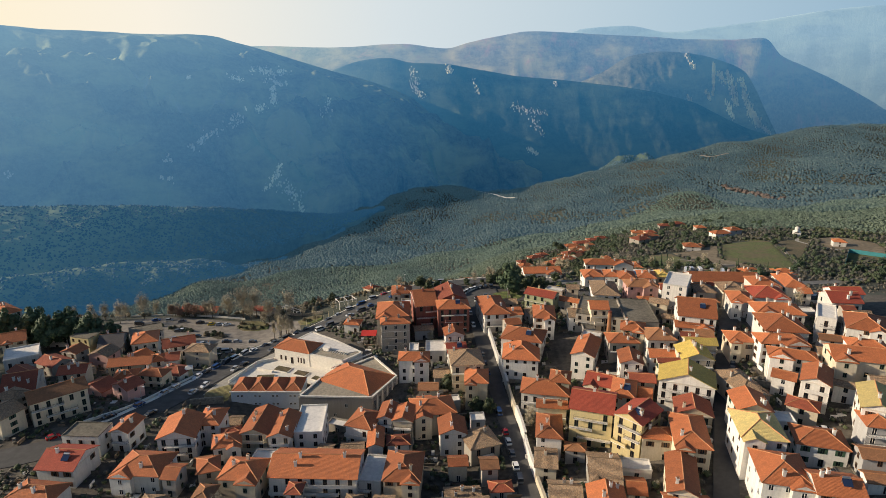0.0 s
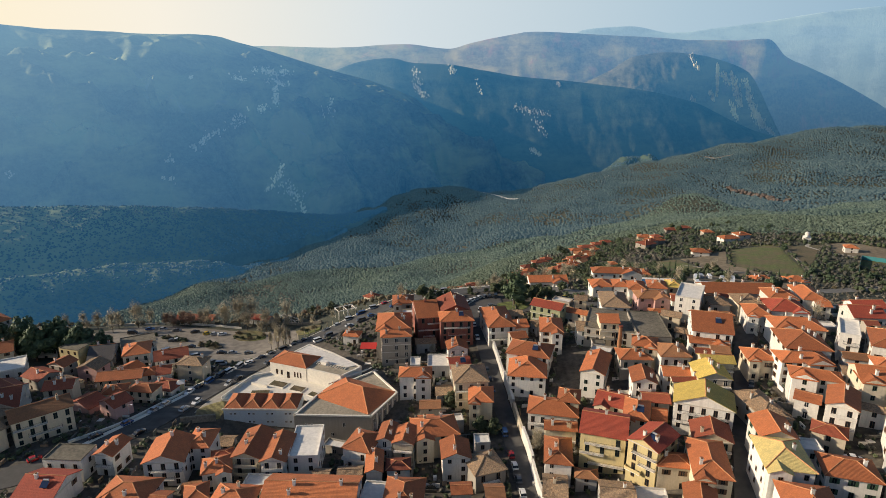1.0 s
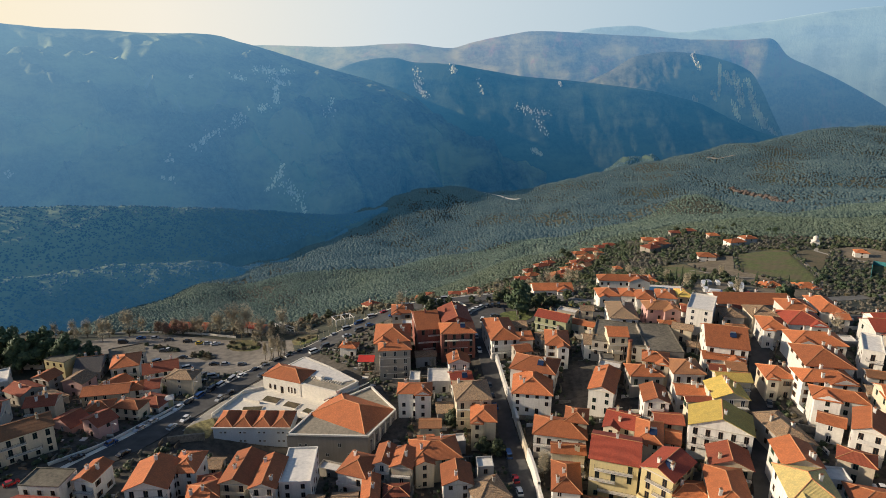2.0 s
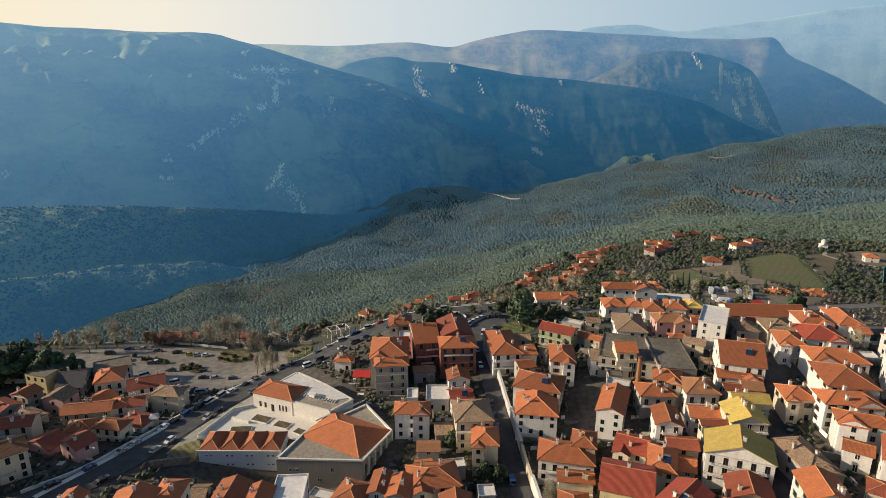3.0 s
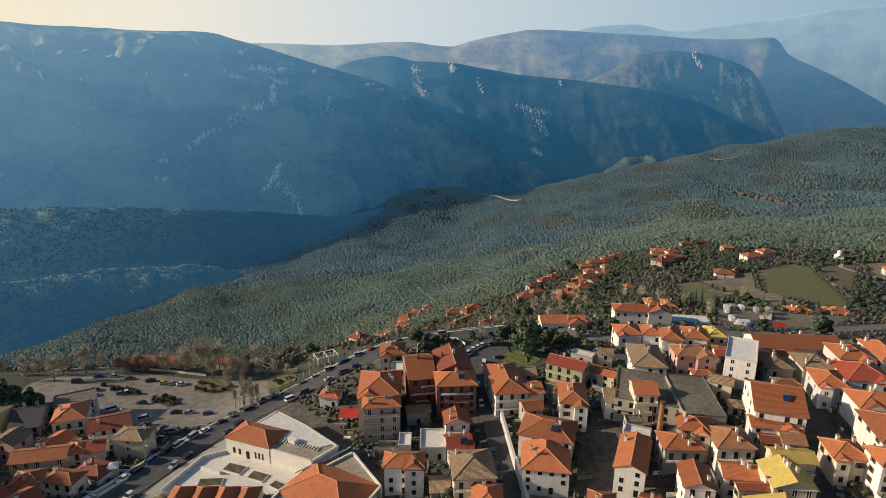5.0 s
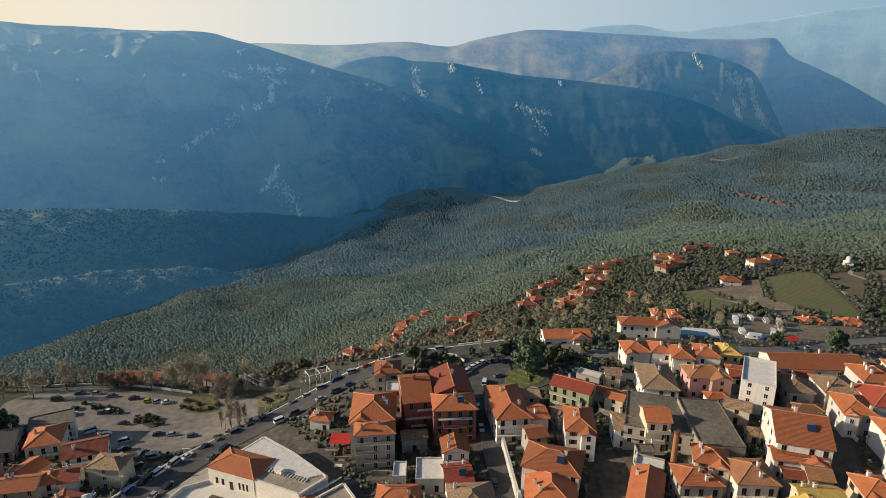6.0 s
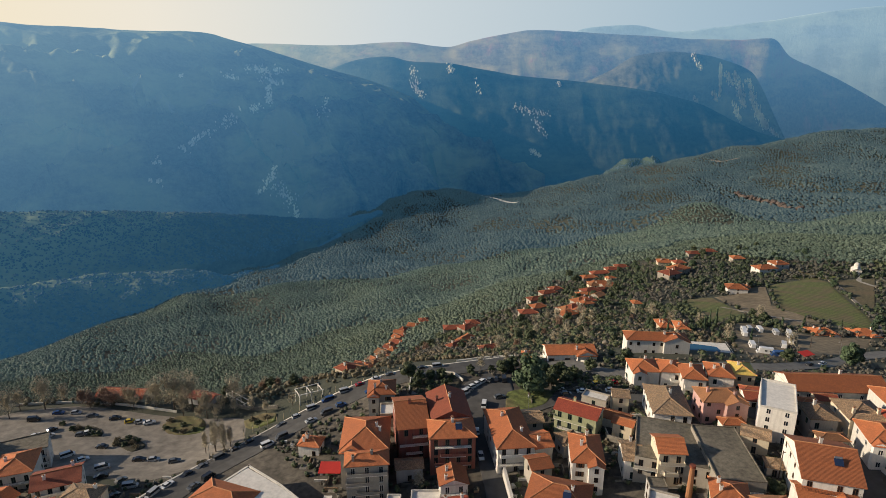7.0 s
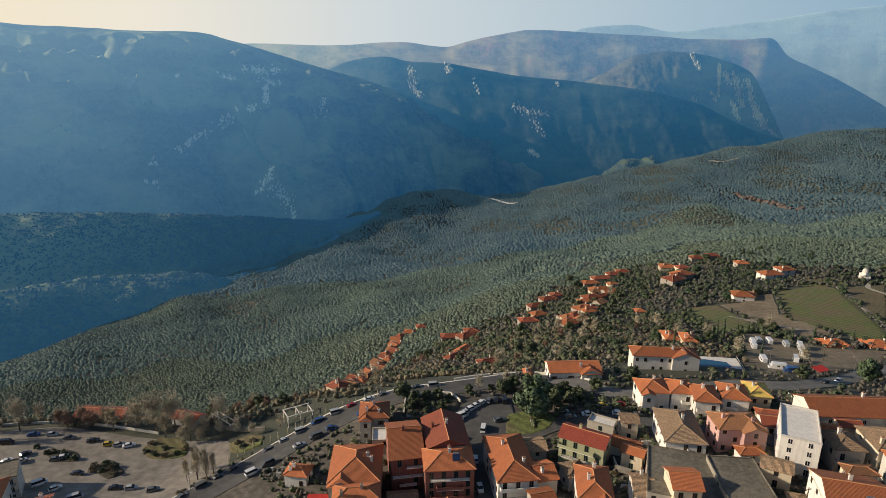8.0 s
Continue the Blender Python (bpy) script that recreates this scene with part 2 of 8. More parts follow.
def earth_material():
    """Hillside soil: ochre earth, dull grass and stony patches."""
    m, nt, sh = nodes_of("hillside_earth")
    fine, mid, big = noise_of(nt, 0.5, 6.0, 0.65, "World"), noise_of(nt, 0.05, 5.0, 0.6, "World"), noise_of(nt, 0.007, 4.0, 0.55, "World")
    col = ramp(nt, mid, [(0.3, (0.032, 0.041, 0.028)), (0.5, (0.048, 0.053, 0.036)), (0.72, (0.070, 0.068, 0.047))])
    col = mix(nt, ramp(nt, fine, [(0.35, (0, 0, 0)), (0.75, (0.6, 0.6, 0.6))]), col, (0.050, 0.057, 0.034))
    col = mix(nt, ramp(nt, big, [(0.42, (0, 0, 0)), (0.68, (0.6, 0.6, 0.6))]), col, (0.060, 0.064, 0.046))
    dry = noise_of(nt, 0.0045, 5.0, 0.62, "World", (1.0, 1.6, 1.0))
    col = mix(nt, ramp(nt, dry, [(0.50, (0, 0, 0)), (0.64, (0.6, 0.6, 0.6))]), col, (0.074, 0.070, 0.054))
    nt.links.new(col, sh.inputs["Base Color"])
    sh.inputs["Roughness"].default_value = 0.95
    bump_on(nt, sh, fine, 0.6, 0.5)
    return m


def range_material(name, scrub, rock, rocky, air, glow, sunward=(0.20, 0.38, 0.56), reach=-1900.0, glare=2.4):
    """Distant range: scrub, glades and bare rock; kilometres of blue haze painted as emission."""
    m, nt, sh = nodes_of(name)
    fine, mid = noise_of(nt, 0.05, 6.0, 0.7, "World"), noise_of(nt, 0.006, 6.0, 0.65, "World")
    gully = noise_of(nt, 0.012, 5.0, 0.7, "World", (1.0, 1.0, 0.22))
    speckle = noise_of(nt, 0.028, 8.0, 0.78, "World")
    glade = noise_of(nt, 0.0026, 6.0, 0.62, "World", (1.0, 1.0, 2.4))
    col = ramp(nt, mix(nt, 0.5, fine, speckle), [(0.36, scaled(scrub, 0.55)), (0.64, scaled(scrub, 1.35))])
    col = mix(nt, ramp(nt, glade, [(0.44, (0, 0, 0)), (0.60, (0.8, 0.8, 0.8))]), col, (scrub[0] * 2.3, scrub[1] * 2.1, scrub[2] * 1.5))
    bare = mix(nt, 0.5, gully, mid)
    col = mix(nt, ramp(nt, bare, [(rocky, (0, 0, 0)), (rocky + 0.13, (0.75, 0.75, 0.75))]), col, rock)
    nt.links.new(col, sh.inputs["Base Color"])
    sh.inputs["Roughness"].default_value = 1.0
    sh.inputs["Specular IOR Level"].default_value = 0.0
    # the painted haze is stronger towards the sun and along the crests
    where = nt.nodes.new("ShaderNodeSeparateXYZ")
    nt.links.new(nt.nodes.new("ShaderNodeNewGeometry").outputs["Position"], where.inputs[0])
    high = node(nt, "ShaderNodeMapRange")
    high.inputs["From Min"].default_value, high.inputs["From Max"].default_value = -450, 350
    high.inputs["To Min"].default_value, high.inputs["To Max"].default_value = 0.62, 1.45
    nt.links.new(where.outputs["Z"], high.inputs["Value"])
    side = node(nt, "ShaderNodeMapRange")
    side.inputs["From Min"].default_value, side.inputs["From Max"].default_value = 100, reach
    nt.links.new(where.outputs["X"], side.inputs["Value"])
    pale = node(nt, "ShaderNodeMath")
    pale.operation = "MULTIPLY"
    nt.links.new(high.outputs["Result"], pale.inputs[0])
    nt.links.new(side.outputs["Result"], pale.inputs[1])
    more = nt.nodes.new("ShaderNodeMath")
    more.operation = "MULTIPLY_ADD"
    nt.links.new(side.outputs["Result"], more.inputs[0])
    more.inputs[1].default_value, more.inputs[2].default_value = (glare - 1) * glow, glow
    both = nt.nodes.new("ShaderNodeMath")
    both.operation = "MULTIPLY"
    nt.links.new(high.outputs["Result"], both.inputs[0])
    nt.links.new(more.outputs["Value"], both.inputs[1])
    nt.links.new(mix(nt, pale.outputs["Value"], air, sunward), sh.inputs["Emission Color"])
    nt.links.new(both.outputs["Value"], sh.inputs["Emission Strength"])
    bump_on(nt, sh, mix(nt, 0.5, fine, gully), 0.5, 10.0)
    return m


EARTH = earth_material()


# ---- the lie of the land ----
# Heights on a coarse plan grid, joined by smooth curves.
LAND_X = np.array([-950, -600, -250, -100, 0, 100, 250, 500, 1100, 2500], float)
LAND_Y = np.array([-400, 100, 180, 240, 290, 314, 345, 500, 700, 1200, 2000, 2450, 3000, 3700], float)
TOWN_Z = np.array([
    [-250, -110, 0, 6, 6, 22, 45, 90, 150, 300],
    [-270, -115, 0, 8, 5, 21, 45, 90, 150, 300],
    [-290, -120, -2, 6, 4, 22, 42, 80, 140, 280],
    [-310, -125, -4, -2, 9, 22, 30, 60, 115, 260],
    [-320, -130, -11, -11, 11, 14, 6, 40, 90, 240],
    [-330, -135, -16, -12, 7, 10, -4, 20, 70, 220],
    [-345, -150, -46, -30, -8, 1, -10, 4, 50, 200]], float)
VALLEY_Z = np.array([
    [-390, -194, -143, -98, -68, -44, -27, -18, 10, 140],
    [-440, -246, -202, -158, -130, -92, -62, -45, -20, 60],
    [-490, -350, -302, -275, -262, -240, -205, -170, -140, -60],
    [-500, -480, -400, -385, -378, -368, -350, -305, -215, -60],
    [-500, -500, -420, -368, -358, -375, -388, -335, -188, -20],
    [-500, -500, -500, -500, -500, -500, -490, -470, -430, -380],
    [-900, -900, -900, -900, -900, -900, -900, -900, -900, -900]], float)
LAND_Z = np.concatenate([TOWN_Z, VALLEY_Z])
KNOLLS = [(520, 1330, 85, 210, 40), (640, 1400, 60, 160, -18), (150, 1040, 75, 90, 17), (232, 1000, 40, 80, -14), (-130, 2000, 90, 150, 10), (20, 1980, 70, 140, -7), (140, 1540, 75, 130, 20),
          (255, 1500, 60, 110, -14), (-60, 2440, 90, 180, 5), (380, 1850, 100, 160, 26), (-300, 1250, 70, 150, 14), (-160, 1150, 60, 140, -12),
          (0, 860, 50, 110, -9), (760, 2050, 110, 170, 24), (950, 1350, 90, 150, 20), (1150, 1900, 130, 200, 26)]


def smooth_steps(knots, values, q):
    """Cubic curve through values (knots first) at the places q."""
    q = np.clip(np.asarray(q, float), knots[0], knots[-1])
    i = np.clip(np.searchsorted(knots, q, side="right") - 1, 0, len(knots) - 2)
    h = np.diff(knots)
    d = np.diff(values, axis=0) / h.reshape(-1, *[1] * (values.ndim - 1))
    m = np.concatenate([d[:1], np.where(d[1:] * d[:-1] > 0, 2 * d[1:] * d[:-1] / (d[1:] + d[:-1] + 1e-9 * np.sign(d[1:] + d[:-1] + 1e-12)), 0), d[-1:]])
    t, hh = (q - knots[i]) / h[i], h[i]
    pick = (lambda a: a[i]) if values.ndim == 1 else (lambda a: a[i, np.arange(len(q))])
    j = i + 1
    pick_j = (lambda a: a[j]) if values.ndim == 1 else (lambda a: a[j, np.arange(len(q))])
    return ((2 * t**3 - 3 * t**2 + 1) * pick(values) + (t**3 - 2 * t**2 + t) * hh * pick(m)
            + (3 * t**2 - 2 * t**3) * pick_j(values) + (t**3 - t**2) * hh * pick_j(m))


def land(x, y):
    """Height of the ground at plan places x, y (arrays): the grid, a hollow by the great hall, an added knoll, gullies
    on the open slopes.
    """
    x, y = np.atleast_1d(np.asarray(x, float)), np.atleast_1d(np.asarray(y, float))
    rows = np.array([smooth_steps(LAND_X, row, x) for row in LAND_Z])
    z = smooth_steps(LAND_Y, rows, y)
    z = z - 9.5 * np.exp(-(((x + 50) / 26) ** 2 + ((y - 190) / 10) ** 2))
    # knoll out of view, added to throw shade over the western houses
    z = z + 60 * np.exp(-(((x + 254) / 34) ** 2 + ((y - 186) / 46) ** 2))
    wild = np.clip((y - 480) / 700, 0, 1)
    z = z + wild * (7 * np.sin(x / 61 + 0.9 * np.sin(y / 140)) * np.sin(y / 190 + x / 300) + 4 * np.sin(x / 27 + y / 61) + 2 * np.sin(y / 33 - x / 45))
    far = np.clip((y - 900) / 900, 0, 1)
    z = z + far * (9 * np.sin(x / 150 + 1.3 * np.sin(y / 310)) * np.cos(y / 260))
    # knolls and gullies: each steep enough on its far side from the sun to lie in its own shade
    for cx, cy, rx, ry, h in KNOLLS:
        z = z + h * np.exp(-(((x - cx) / rx) ** 2 + ((y - cy) / ry) ** 2))
    return z


def ground(x, y):
    return float(land(x, y)[0])


# ---- building tools ----
class Form:
    """Points and faces of one mesh."""

    def __init__(self):
        self.v, self.f, self.m = [], [], []

    def face(self, *points, m=0):
        k = len(self.v)
        self.v.extend(tuple(p) for p in points)
        self.f.append(tuple(range(k, k + len(points))))
        self.m.append(m)

    def box(self, x0, x1, y0, y1, z0, z1, m=0, inset=0.0):
        k, s = len(self.v), inset
        self.v.extend([(x0, y0, z0), (x1, y0, z0), (x1, y1, z0), (x0, y1, z0), (x0 + s, y0 + s, z1), (x1 - s, y0 + s, z1), (x1 - s, y1 - s, z1), (x0 + s, y1 - s, z1)])
        for q in ((0, 3, 2, 1), (4, 5, 6, 7), (0, 1, 5, 4), (1, 2, 6, 5), (2, 3, 7, 6), (3, 0, 4, 7)):
            self.f.append(tuple(k + i for i in q))
            self.m.append(m)

    def beam(self, a, b, r0, r1=None, sides=4, m=0):
        """A tapered bar from a to b."""
        a, b = Vector(a), Vector(b)
        r1 = r0 if r1 is None else r1
        way = (b - a).normalized()
        side = way.orthogonal().normalized()
        up = way.cross(side)
        k = len(self.v)
        for c, r in ((a, r0), (b, r1)):
            for i in range(sides):
                t = 2 * math.pi * (i + 0.5) / sides
                self.v.append(tuple(c + side * (r * math.cos(t)) + up * (r * math.sin(t))))
        for i in range(sides):
            j = (i + 1) % sides
            self.f.append((k + i, k + j, k + sides + j, k + sides + i))
            self.m.append(m)
        self.f.append(tuple(k + sides - 1 - i for i in range(sides)))
        self.f.append(tuple(k + sides + i for i in range(sides)))
        self.m.extend((m, m))

    def disc(self, centre, r, depth, sides=14, m=0):
        """A wheel-like drum whose axle runs along y."""
        x, y, z = centre
        self.beam((x, y - depth / 2, z), (x, y + depth / 2, z), r, r, sides, m)

    def prism(self, plan, z0, z1, m=0, top=None):
        """A block over a plan outline (anticlockwise)."""
        n = len(plan)
        for i in range(n):
            (ax, ay), (bx, by) = plan[i], plan[(i + 1) % n]
            self.face((ax, ay, z0), (bx, by, z0), (bx, by, z1), (ax, ay, z1), m=m)
        self.face(*[(x, y, z1) for x, y in plan], m=m if top is None else top)
        self.face(*[(x, y, z0) for x, y in reversed(plan)], m=m)

    def mesh(self, name, mats, uv=False, smooth=False):
        me = bpy.data.meshes.new(name)
        me.from_pydata(self.v, [], self.f)
        for mat in mats:
            me.materials.append(mat)
        if len(mats) > 1:
            me.polygons.foreach_set("material_index", self.m)
        if smooth:
            me.polygons.foreach_set("use_smooth", [True] * len(me.polygons))
        if uv:
            layer = me.uv_layers.new(name="slope")
            me.update()
            for poly in me.polygons:
                n = poly.normal
                u = Vector((0, 0, 1)).cross(n)
                u = u.normalized() if u.length > 1e-4 else Vector((1, 0, 0))
                w = n.cross(u)
                for li in poly.loop_indices:
                    p = me.vertices[me.loops[li].vertex_index].co
                    layer.data[li].uv = (p.dot(u), p.dot(w))
        me.update()
        return me


def put(name, me, parent=None, m=None, label=""):
    """Links one mesh as an object, under a thing or at top level."""
    ob = new(name, me)
    if parent is not None:
        ob.parent = parent
    if m is not None:
        ob.matrix_basis = m
    return tagged(ob, label)


def bulk(name, verts, faces_flat, sides, mats, smooth=False):
    """A large mesh from arrays: faces_flat holds the corners of faces that all have the same number of sides."""
    me = bpy.data.meshes.new(name)
    n = len(faces_flat) // sides
    me.vertices.add(len(verts))
    me.vertices.foreach_set("co", np.asarray(verts, np.float32).ravel())
    me.loops.add(len(faces_flat))
    me.loops.foreach_set("vertex_index", np.asarray(faces_flat, np.int32))
    me.polygons.add(n)
    me.polygons.foreach_set("loop_start", np.arange(0, n * sides, sides, dtype=np.int32))
    me.polygons.foreach_set("use_smooth", np.full(n, smooth))
    for mat in mats:
        me.materials.append(mat)
    me.update(calc_edges=True)
    me.validate()
    return me


def grid_faces(rows, cols):
    i = np.arange(rows - 1)[:, None] * cols + np.arange(cols - 1)[None, :]
    return np.stack([i, i + 1, i + cols + 1, i + cols], -1).reshape(-1)


# ---- the ground sheet ----
def spaced(points):
    """Grid lines from (start, end, step) stretches."""
    out = [np.arange(a, b, s) for a, b, s in points]
    return np.unique(np.concatenate(out + [np.array([points[-1][1]], float)]))


gx = spaced([(-6000, -1600, 220), (-1600, -600, 25), (-600, -240, 12), (-240, 340, 4), (340, 800, 10), (800, 2400, 25), (2400, 6000, 220)])
gy = spaced([(-1500, -200, 100), (-200, 80, 14), (80, 420, 4), (420, 900, 8), (900, 2700, 20), (2700, 4950, 150)])
XX, YY = np.meshgrid(gx, gy)
ZZ = land(XX.ravel(), YY.ravel())
ground_sheet = put("ground", bulk("ground", np.stack([XX.ravel(), YY.ravel(), ZZ], -1), grid_faces(len(gy), len(gx)), 4, [EARTH], True))
tagged(ground_sheet, "ochre and grass hillside falling into a deep valley", "ground", kind="structure")


# ---- distant ranges, each lofted from its crest to its foot ----
def along(nodes, n):
    p = np.array(nodes, float)
    s = np.concatenate([[0], np.cumsum(np.linalg.norm(np.diff(p[:, :2], axis=0), axis=1))])
    q = np.linspace(0, s[-1], n)
    return np.stack([smooth_steps(s, p[:, k], q) for k in range(3)], -1)


def range_of_hills(name, crest, foot, back, across, down, rough, material, label, bulge=0.15, reach=900.0, grain=420.0, crest_rough=0.10, octaves=4):
    """A hill range: rows of points from behind the crest, over it and down to the foot, gullied by noise."""
    a, b = along(crest, across), along(foot, across)
    rows = []
    for v in np.linspace(-0.35, 1.0, down):
        if v < 0:
            p = a.copy()
            p[:, 1] += -v * back / 0.35
            p[:, 2] += v / 0.35 * back * 0.45 - 40 * (v / 0.35) ** 2
        else:
            p = a + (b - a) * v
            p[:, 2] += bulge * math.sin(math.pi * v) * (a[:, 2] - b[:, 2])
        rows.append(p)
    pts = np.concatenate(rows)
    vv = np.repeat(np.linspace(-0.35, 1.0, down), across)
    for i, (x, y, z) in enumerate(pts):
        q = Vector((x / grain, y / grain, z / (grain * 2.6)))
        ridged = 1 - abs(noise.fractal(q, 1.0, 2.1, octaves)) * 2
        swell = noise.fractal(q * 3.1 + Vector((7, 3, 1)), 1.0, 2.0, octaves)
        hold = min(1.0, abs(vv[i]) * 1.8 + crest_rough)
        pts[i, 2] += rough * hold * (ridged - 0.6 + 0.5 * swell)
        pts[i, 1] += rough * hold * 0.7 * swell
    # below the foot the slope runs on under the ground
    skirt = pts[-across:].copy()
    skirt[:, 1] -= 60
    skirt[:, 2] -= reach
    pts = np.concatenate([pts, skirt])
    ob = put(name, bulk(name, pts, grid_faces(down + 1, across), 4, [material], True))
    return tagged(ob, label, "mountain", kind="structure")


def crags(name, slope, runs, size, material, label, seed, upright=1.0):
    """Broken ledges of pale rock standing out of a slope along plan-and-height runs (start, end, width, count)."""
    rng = random.Random(seed)
    tree_of = BVHTree.FromPolygons([v.co for v in slope.data.vertices], [p.vertices for p in slope.data.polygons])
    f = Form()
    for a, b, wide, count in runs:
        a, b = Vector(a), Vector(b)
        for _ in range(5 * count):
            t = rng.random()
            at = a.lerp(b, t) + Vector((rng.gauss(0, wide), 0, rng.gauss(0, wide * 0.5)))
            hit = tree_of.ray_cast(Vector((at.x, 400, at.z)), Vector((0, 1, 0)))
            if hit[0] is None:
                continue
            c, k = hit[0], size * rng.uniform(0.35, 1.5) ** 1.4
            tall = upright * k * rng.uniform(0.2, 1.2)
            base = [c + Vector((k * math.cos(g + rng.uniform(-0.4, 0.4)) * rng.uniform(0.6, 1.1), k * math.sin(g) * 0.9, -0.6 * k + 0.5 * k * math.cos(g * 2))) for g in (0.3, 1.6, 2.9, 4.2, 5.5)]
            top = [c + (p - c) * 0.55 + Vector((rng.uniform(-0.2, 0.2) * k, 0.4 * k, 0.6 * k + tall * rng.uniform(0.7, 1.0))) for p in base]
            for i in range(5):
                j = (i + 1) % 5
                f.face(base[i], base[j], top[j], top[i])
            f.face(*top)
    ob = put(name, f.mesh(name, [material]))
    return tagged(ob, label, "rock", kind="stuff")


# each range's last colours and numbers put blue haze into it as glow
NEAR_RANGE = range_material("scrub_haze_glow", (0.125, 0.142, 0.088), (0.26, 0.25, 0.21), 0.58, (0.045, 0.28, 0.64), 0.207)
SPUR_RANGE = range_material("spur_haze_glow", (0.050, 0.062, 0.050), (0.10, 0.10, 0.09), 0.62, (0.055, 0.31, 0.62), 0.250)
PLATEAU_RANGE = range_material("plateau_scrub_haze_glow", (0.150, 0.128, 0.078), (0.36, 0.17, 0.11), 0.525, (0.14, 0.42, 0.77), 0.283, (0.30, 0.50, 0.62), -1500.0, 1.7)
CLIFF_RANGE = range_material("banded_cliff_haze_glow", (0.120, 0.110, 0.078), (0.22, 0.16, 0.125), 0.55, (0.080, 0.345, 0.66), 0.260)
HAZE_RANGE = range_material("far_range_haze_glow", (0.10, 0.12, 0.13), (0.2, 0.2, 0.2), 0.75, (0.36, 0.58, 0.76), 0.377)
BENCH_RANGE = range_material("wooded_bench_haze_glow", (0.100, 0.120, 0.090), (0.17, 0.17, 0.14), 0.62, (0.045, 0.25, 0.53), 0.177, (0.10, 0.32, 0.52), -1300.0, 1.5)
FOOT_RANGE = range_material("foothill_haze_glow", (0.045, 0.060, 0.046), (0.14, 0.13, 0.12), 0.64, (0.06, 0.27, 0.46), 0.17)
# pale rock with the same blue haze painted in as glow
CRAG = range_material("limestone_crag_haze_glow", (0.42, 0.38, 0.33), (0.52, 0.45, 0.38), 0.50, (0.08, 0.32, 0.60), 0.203)


def haze_backdrop():
    """Glowing sheet far behind the last range: bright air painted low over the horizon."""
    m, nt, sh = nodes_of("horizon_haze_glow")
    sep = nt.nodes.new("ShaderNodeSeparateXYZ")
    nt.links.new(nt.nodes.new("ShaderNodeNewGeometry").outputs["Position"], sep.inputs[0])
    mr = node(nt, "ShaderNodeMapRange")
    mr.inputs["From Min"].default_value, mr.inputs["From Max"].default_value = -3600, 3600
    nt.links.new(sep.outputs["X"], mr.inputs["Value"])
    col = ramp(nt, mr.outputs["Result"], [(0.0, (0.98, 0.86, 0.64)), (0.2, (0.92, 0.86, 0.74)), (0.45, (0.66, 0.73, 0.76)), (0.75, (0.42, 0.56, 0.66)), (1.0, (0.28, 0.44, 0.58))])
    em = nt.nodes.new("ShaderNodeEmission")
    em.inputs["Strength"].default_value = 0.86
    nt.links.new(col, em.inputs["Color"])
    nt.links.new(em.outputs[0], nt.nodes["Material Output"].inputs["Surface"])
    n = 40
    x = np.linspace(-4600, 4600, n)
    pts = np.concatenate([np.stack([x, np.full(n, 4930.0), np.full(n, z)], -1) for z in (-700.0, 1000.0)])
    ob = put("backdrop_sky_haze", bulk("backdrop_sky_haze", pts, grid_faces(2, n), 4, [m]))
    return tagged(ob, "glowing backdrop painted as cream to blue haze over the horizon", "sky", kind="structure")


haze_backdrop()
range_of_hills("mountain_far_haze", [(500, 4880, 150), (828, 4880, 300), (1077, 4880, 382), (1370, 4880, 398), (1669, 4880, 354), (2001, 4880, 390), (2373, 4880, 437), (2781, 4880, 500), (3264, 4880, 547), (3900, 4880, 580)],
               [(500, 4740, -300), (2000, 4740, -300), (3900, 4740, -300)], 40, 120, 30, 14, HAZE_RANGE, "pale far mountain range with haze painted as glow")
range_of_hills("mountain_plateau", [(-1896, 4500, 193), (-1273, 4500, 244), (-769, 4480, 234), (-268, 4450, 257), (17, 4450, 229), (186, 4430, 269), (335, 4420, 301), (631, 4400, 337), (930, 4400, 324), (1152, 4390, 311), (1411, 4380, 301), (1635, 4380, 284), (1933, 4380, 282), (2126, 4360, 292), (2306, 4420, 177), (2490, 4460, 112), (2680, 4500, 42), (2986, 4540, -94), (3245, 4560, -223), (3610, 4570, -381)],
               [(-1815, 4150, -23), (-744, 4100, -90), (18, 4060, -121), (631, 4060, -154), (1144, 4060, -186), (1623, 4100, -184), (1937, 4190, -292), (2147, 4230, -386), (2335, 4290, -420), (2511, 4330, -424), (2696, 4380, -429), (2976, 4420, -433), (3206, 4440, -435), (3530, 4450, -434)], 40, 300, 70, 24, PLATEAU_RANGE, "plateau mountain with scrub and reddish earth, haze painted as glow", 0.0, 900.0, 520.0)
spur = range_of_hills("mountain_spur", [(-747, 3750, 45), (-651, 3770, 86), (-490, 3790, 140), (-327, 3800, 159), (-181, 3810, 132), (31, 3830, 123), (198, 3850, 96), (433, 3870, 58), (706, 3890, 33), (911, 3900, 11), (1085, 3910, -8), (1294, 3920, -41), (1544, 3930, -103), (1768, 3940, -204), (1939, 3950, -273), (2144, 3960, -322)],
               [(-713, 3350, -803), (-459, 3350, -673), (-166, 3370, -582), (188, 3400, -554), (503, 3450, -531), (867, 3550, -483), (1248, 3650, -449), (1492, 3700, -406), (1708, 3750, -379), (1879, 3800, -358), (2089, 3850, -343)], 120, 300, 90, 26, SPUR_RANGE, "mountain spur above the valley, blue haze painted as glow", 0.06, 900.0, 520.0)
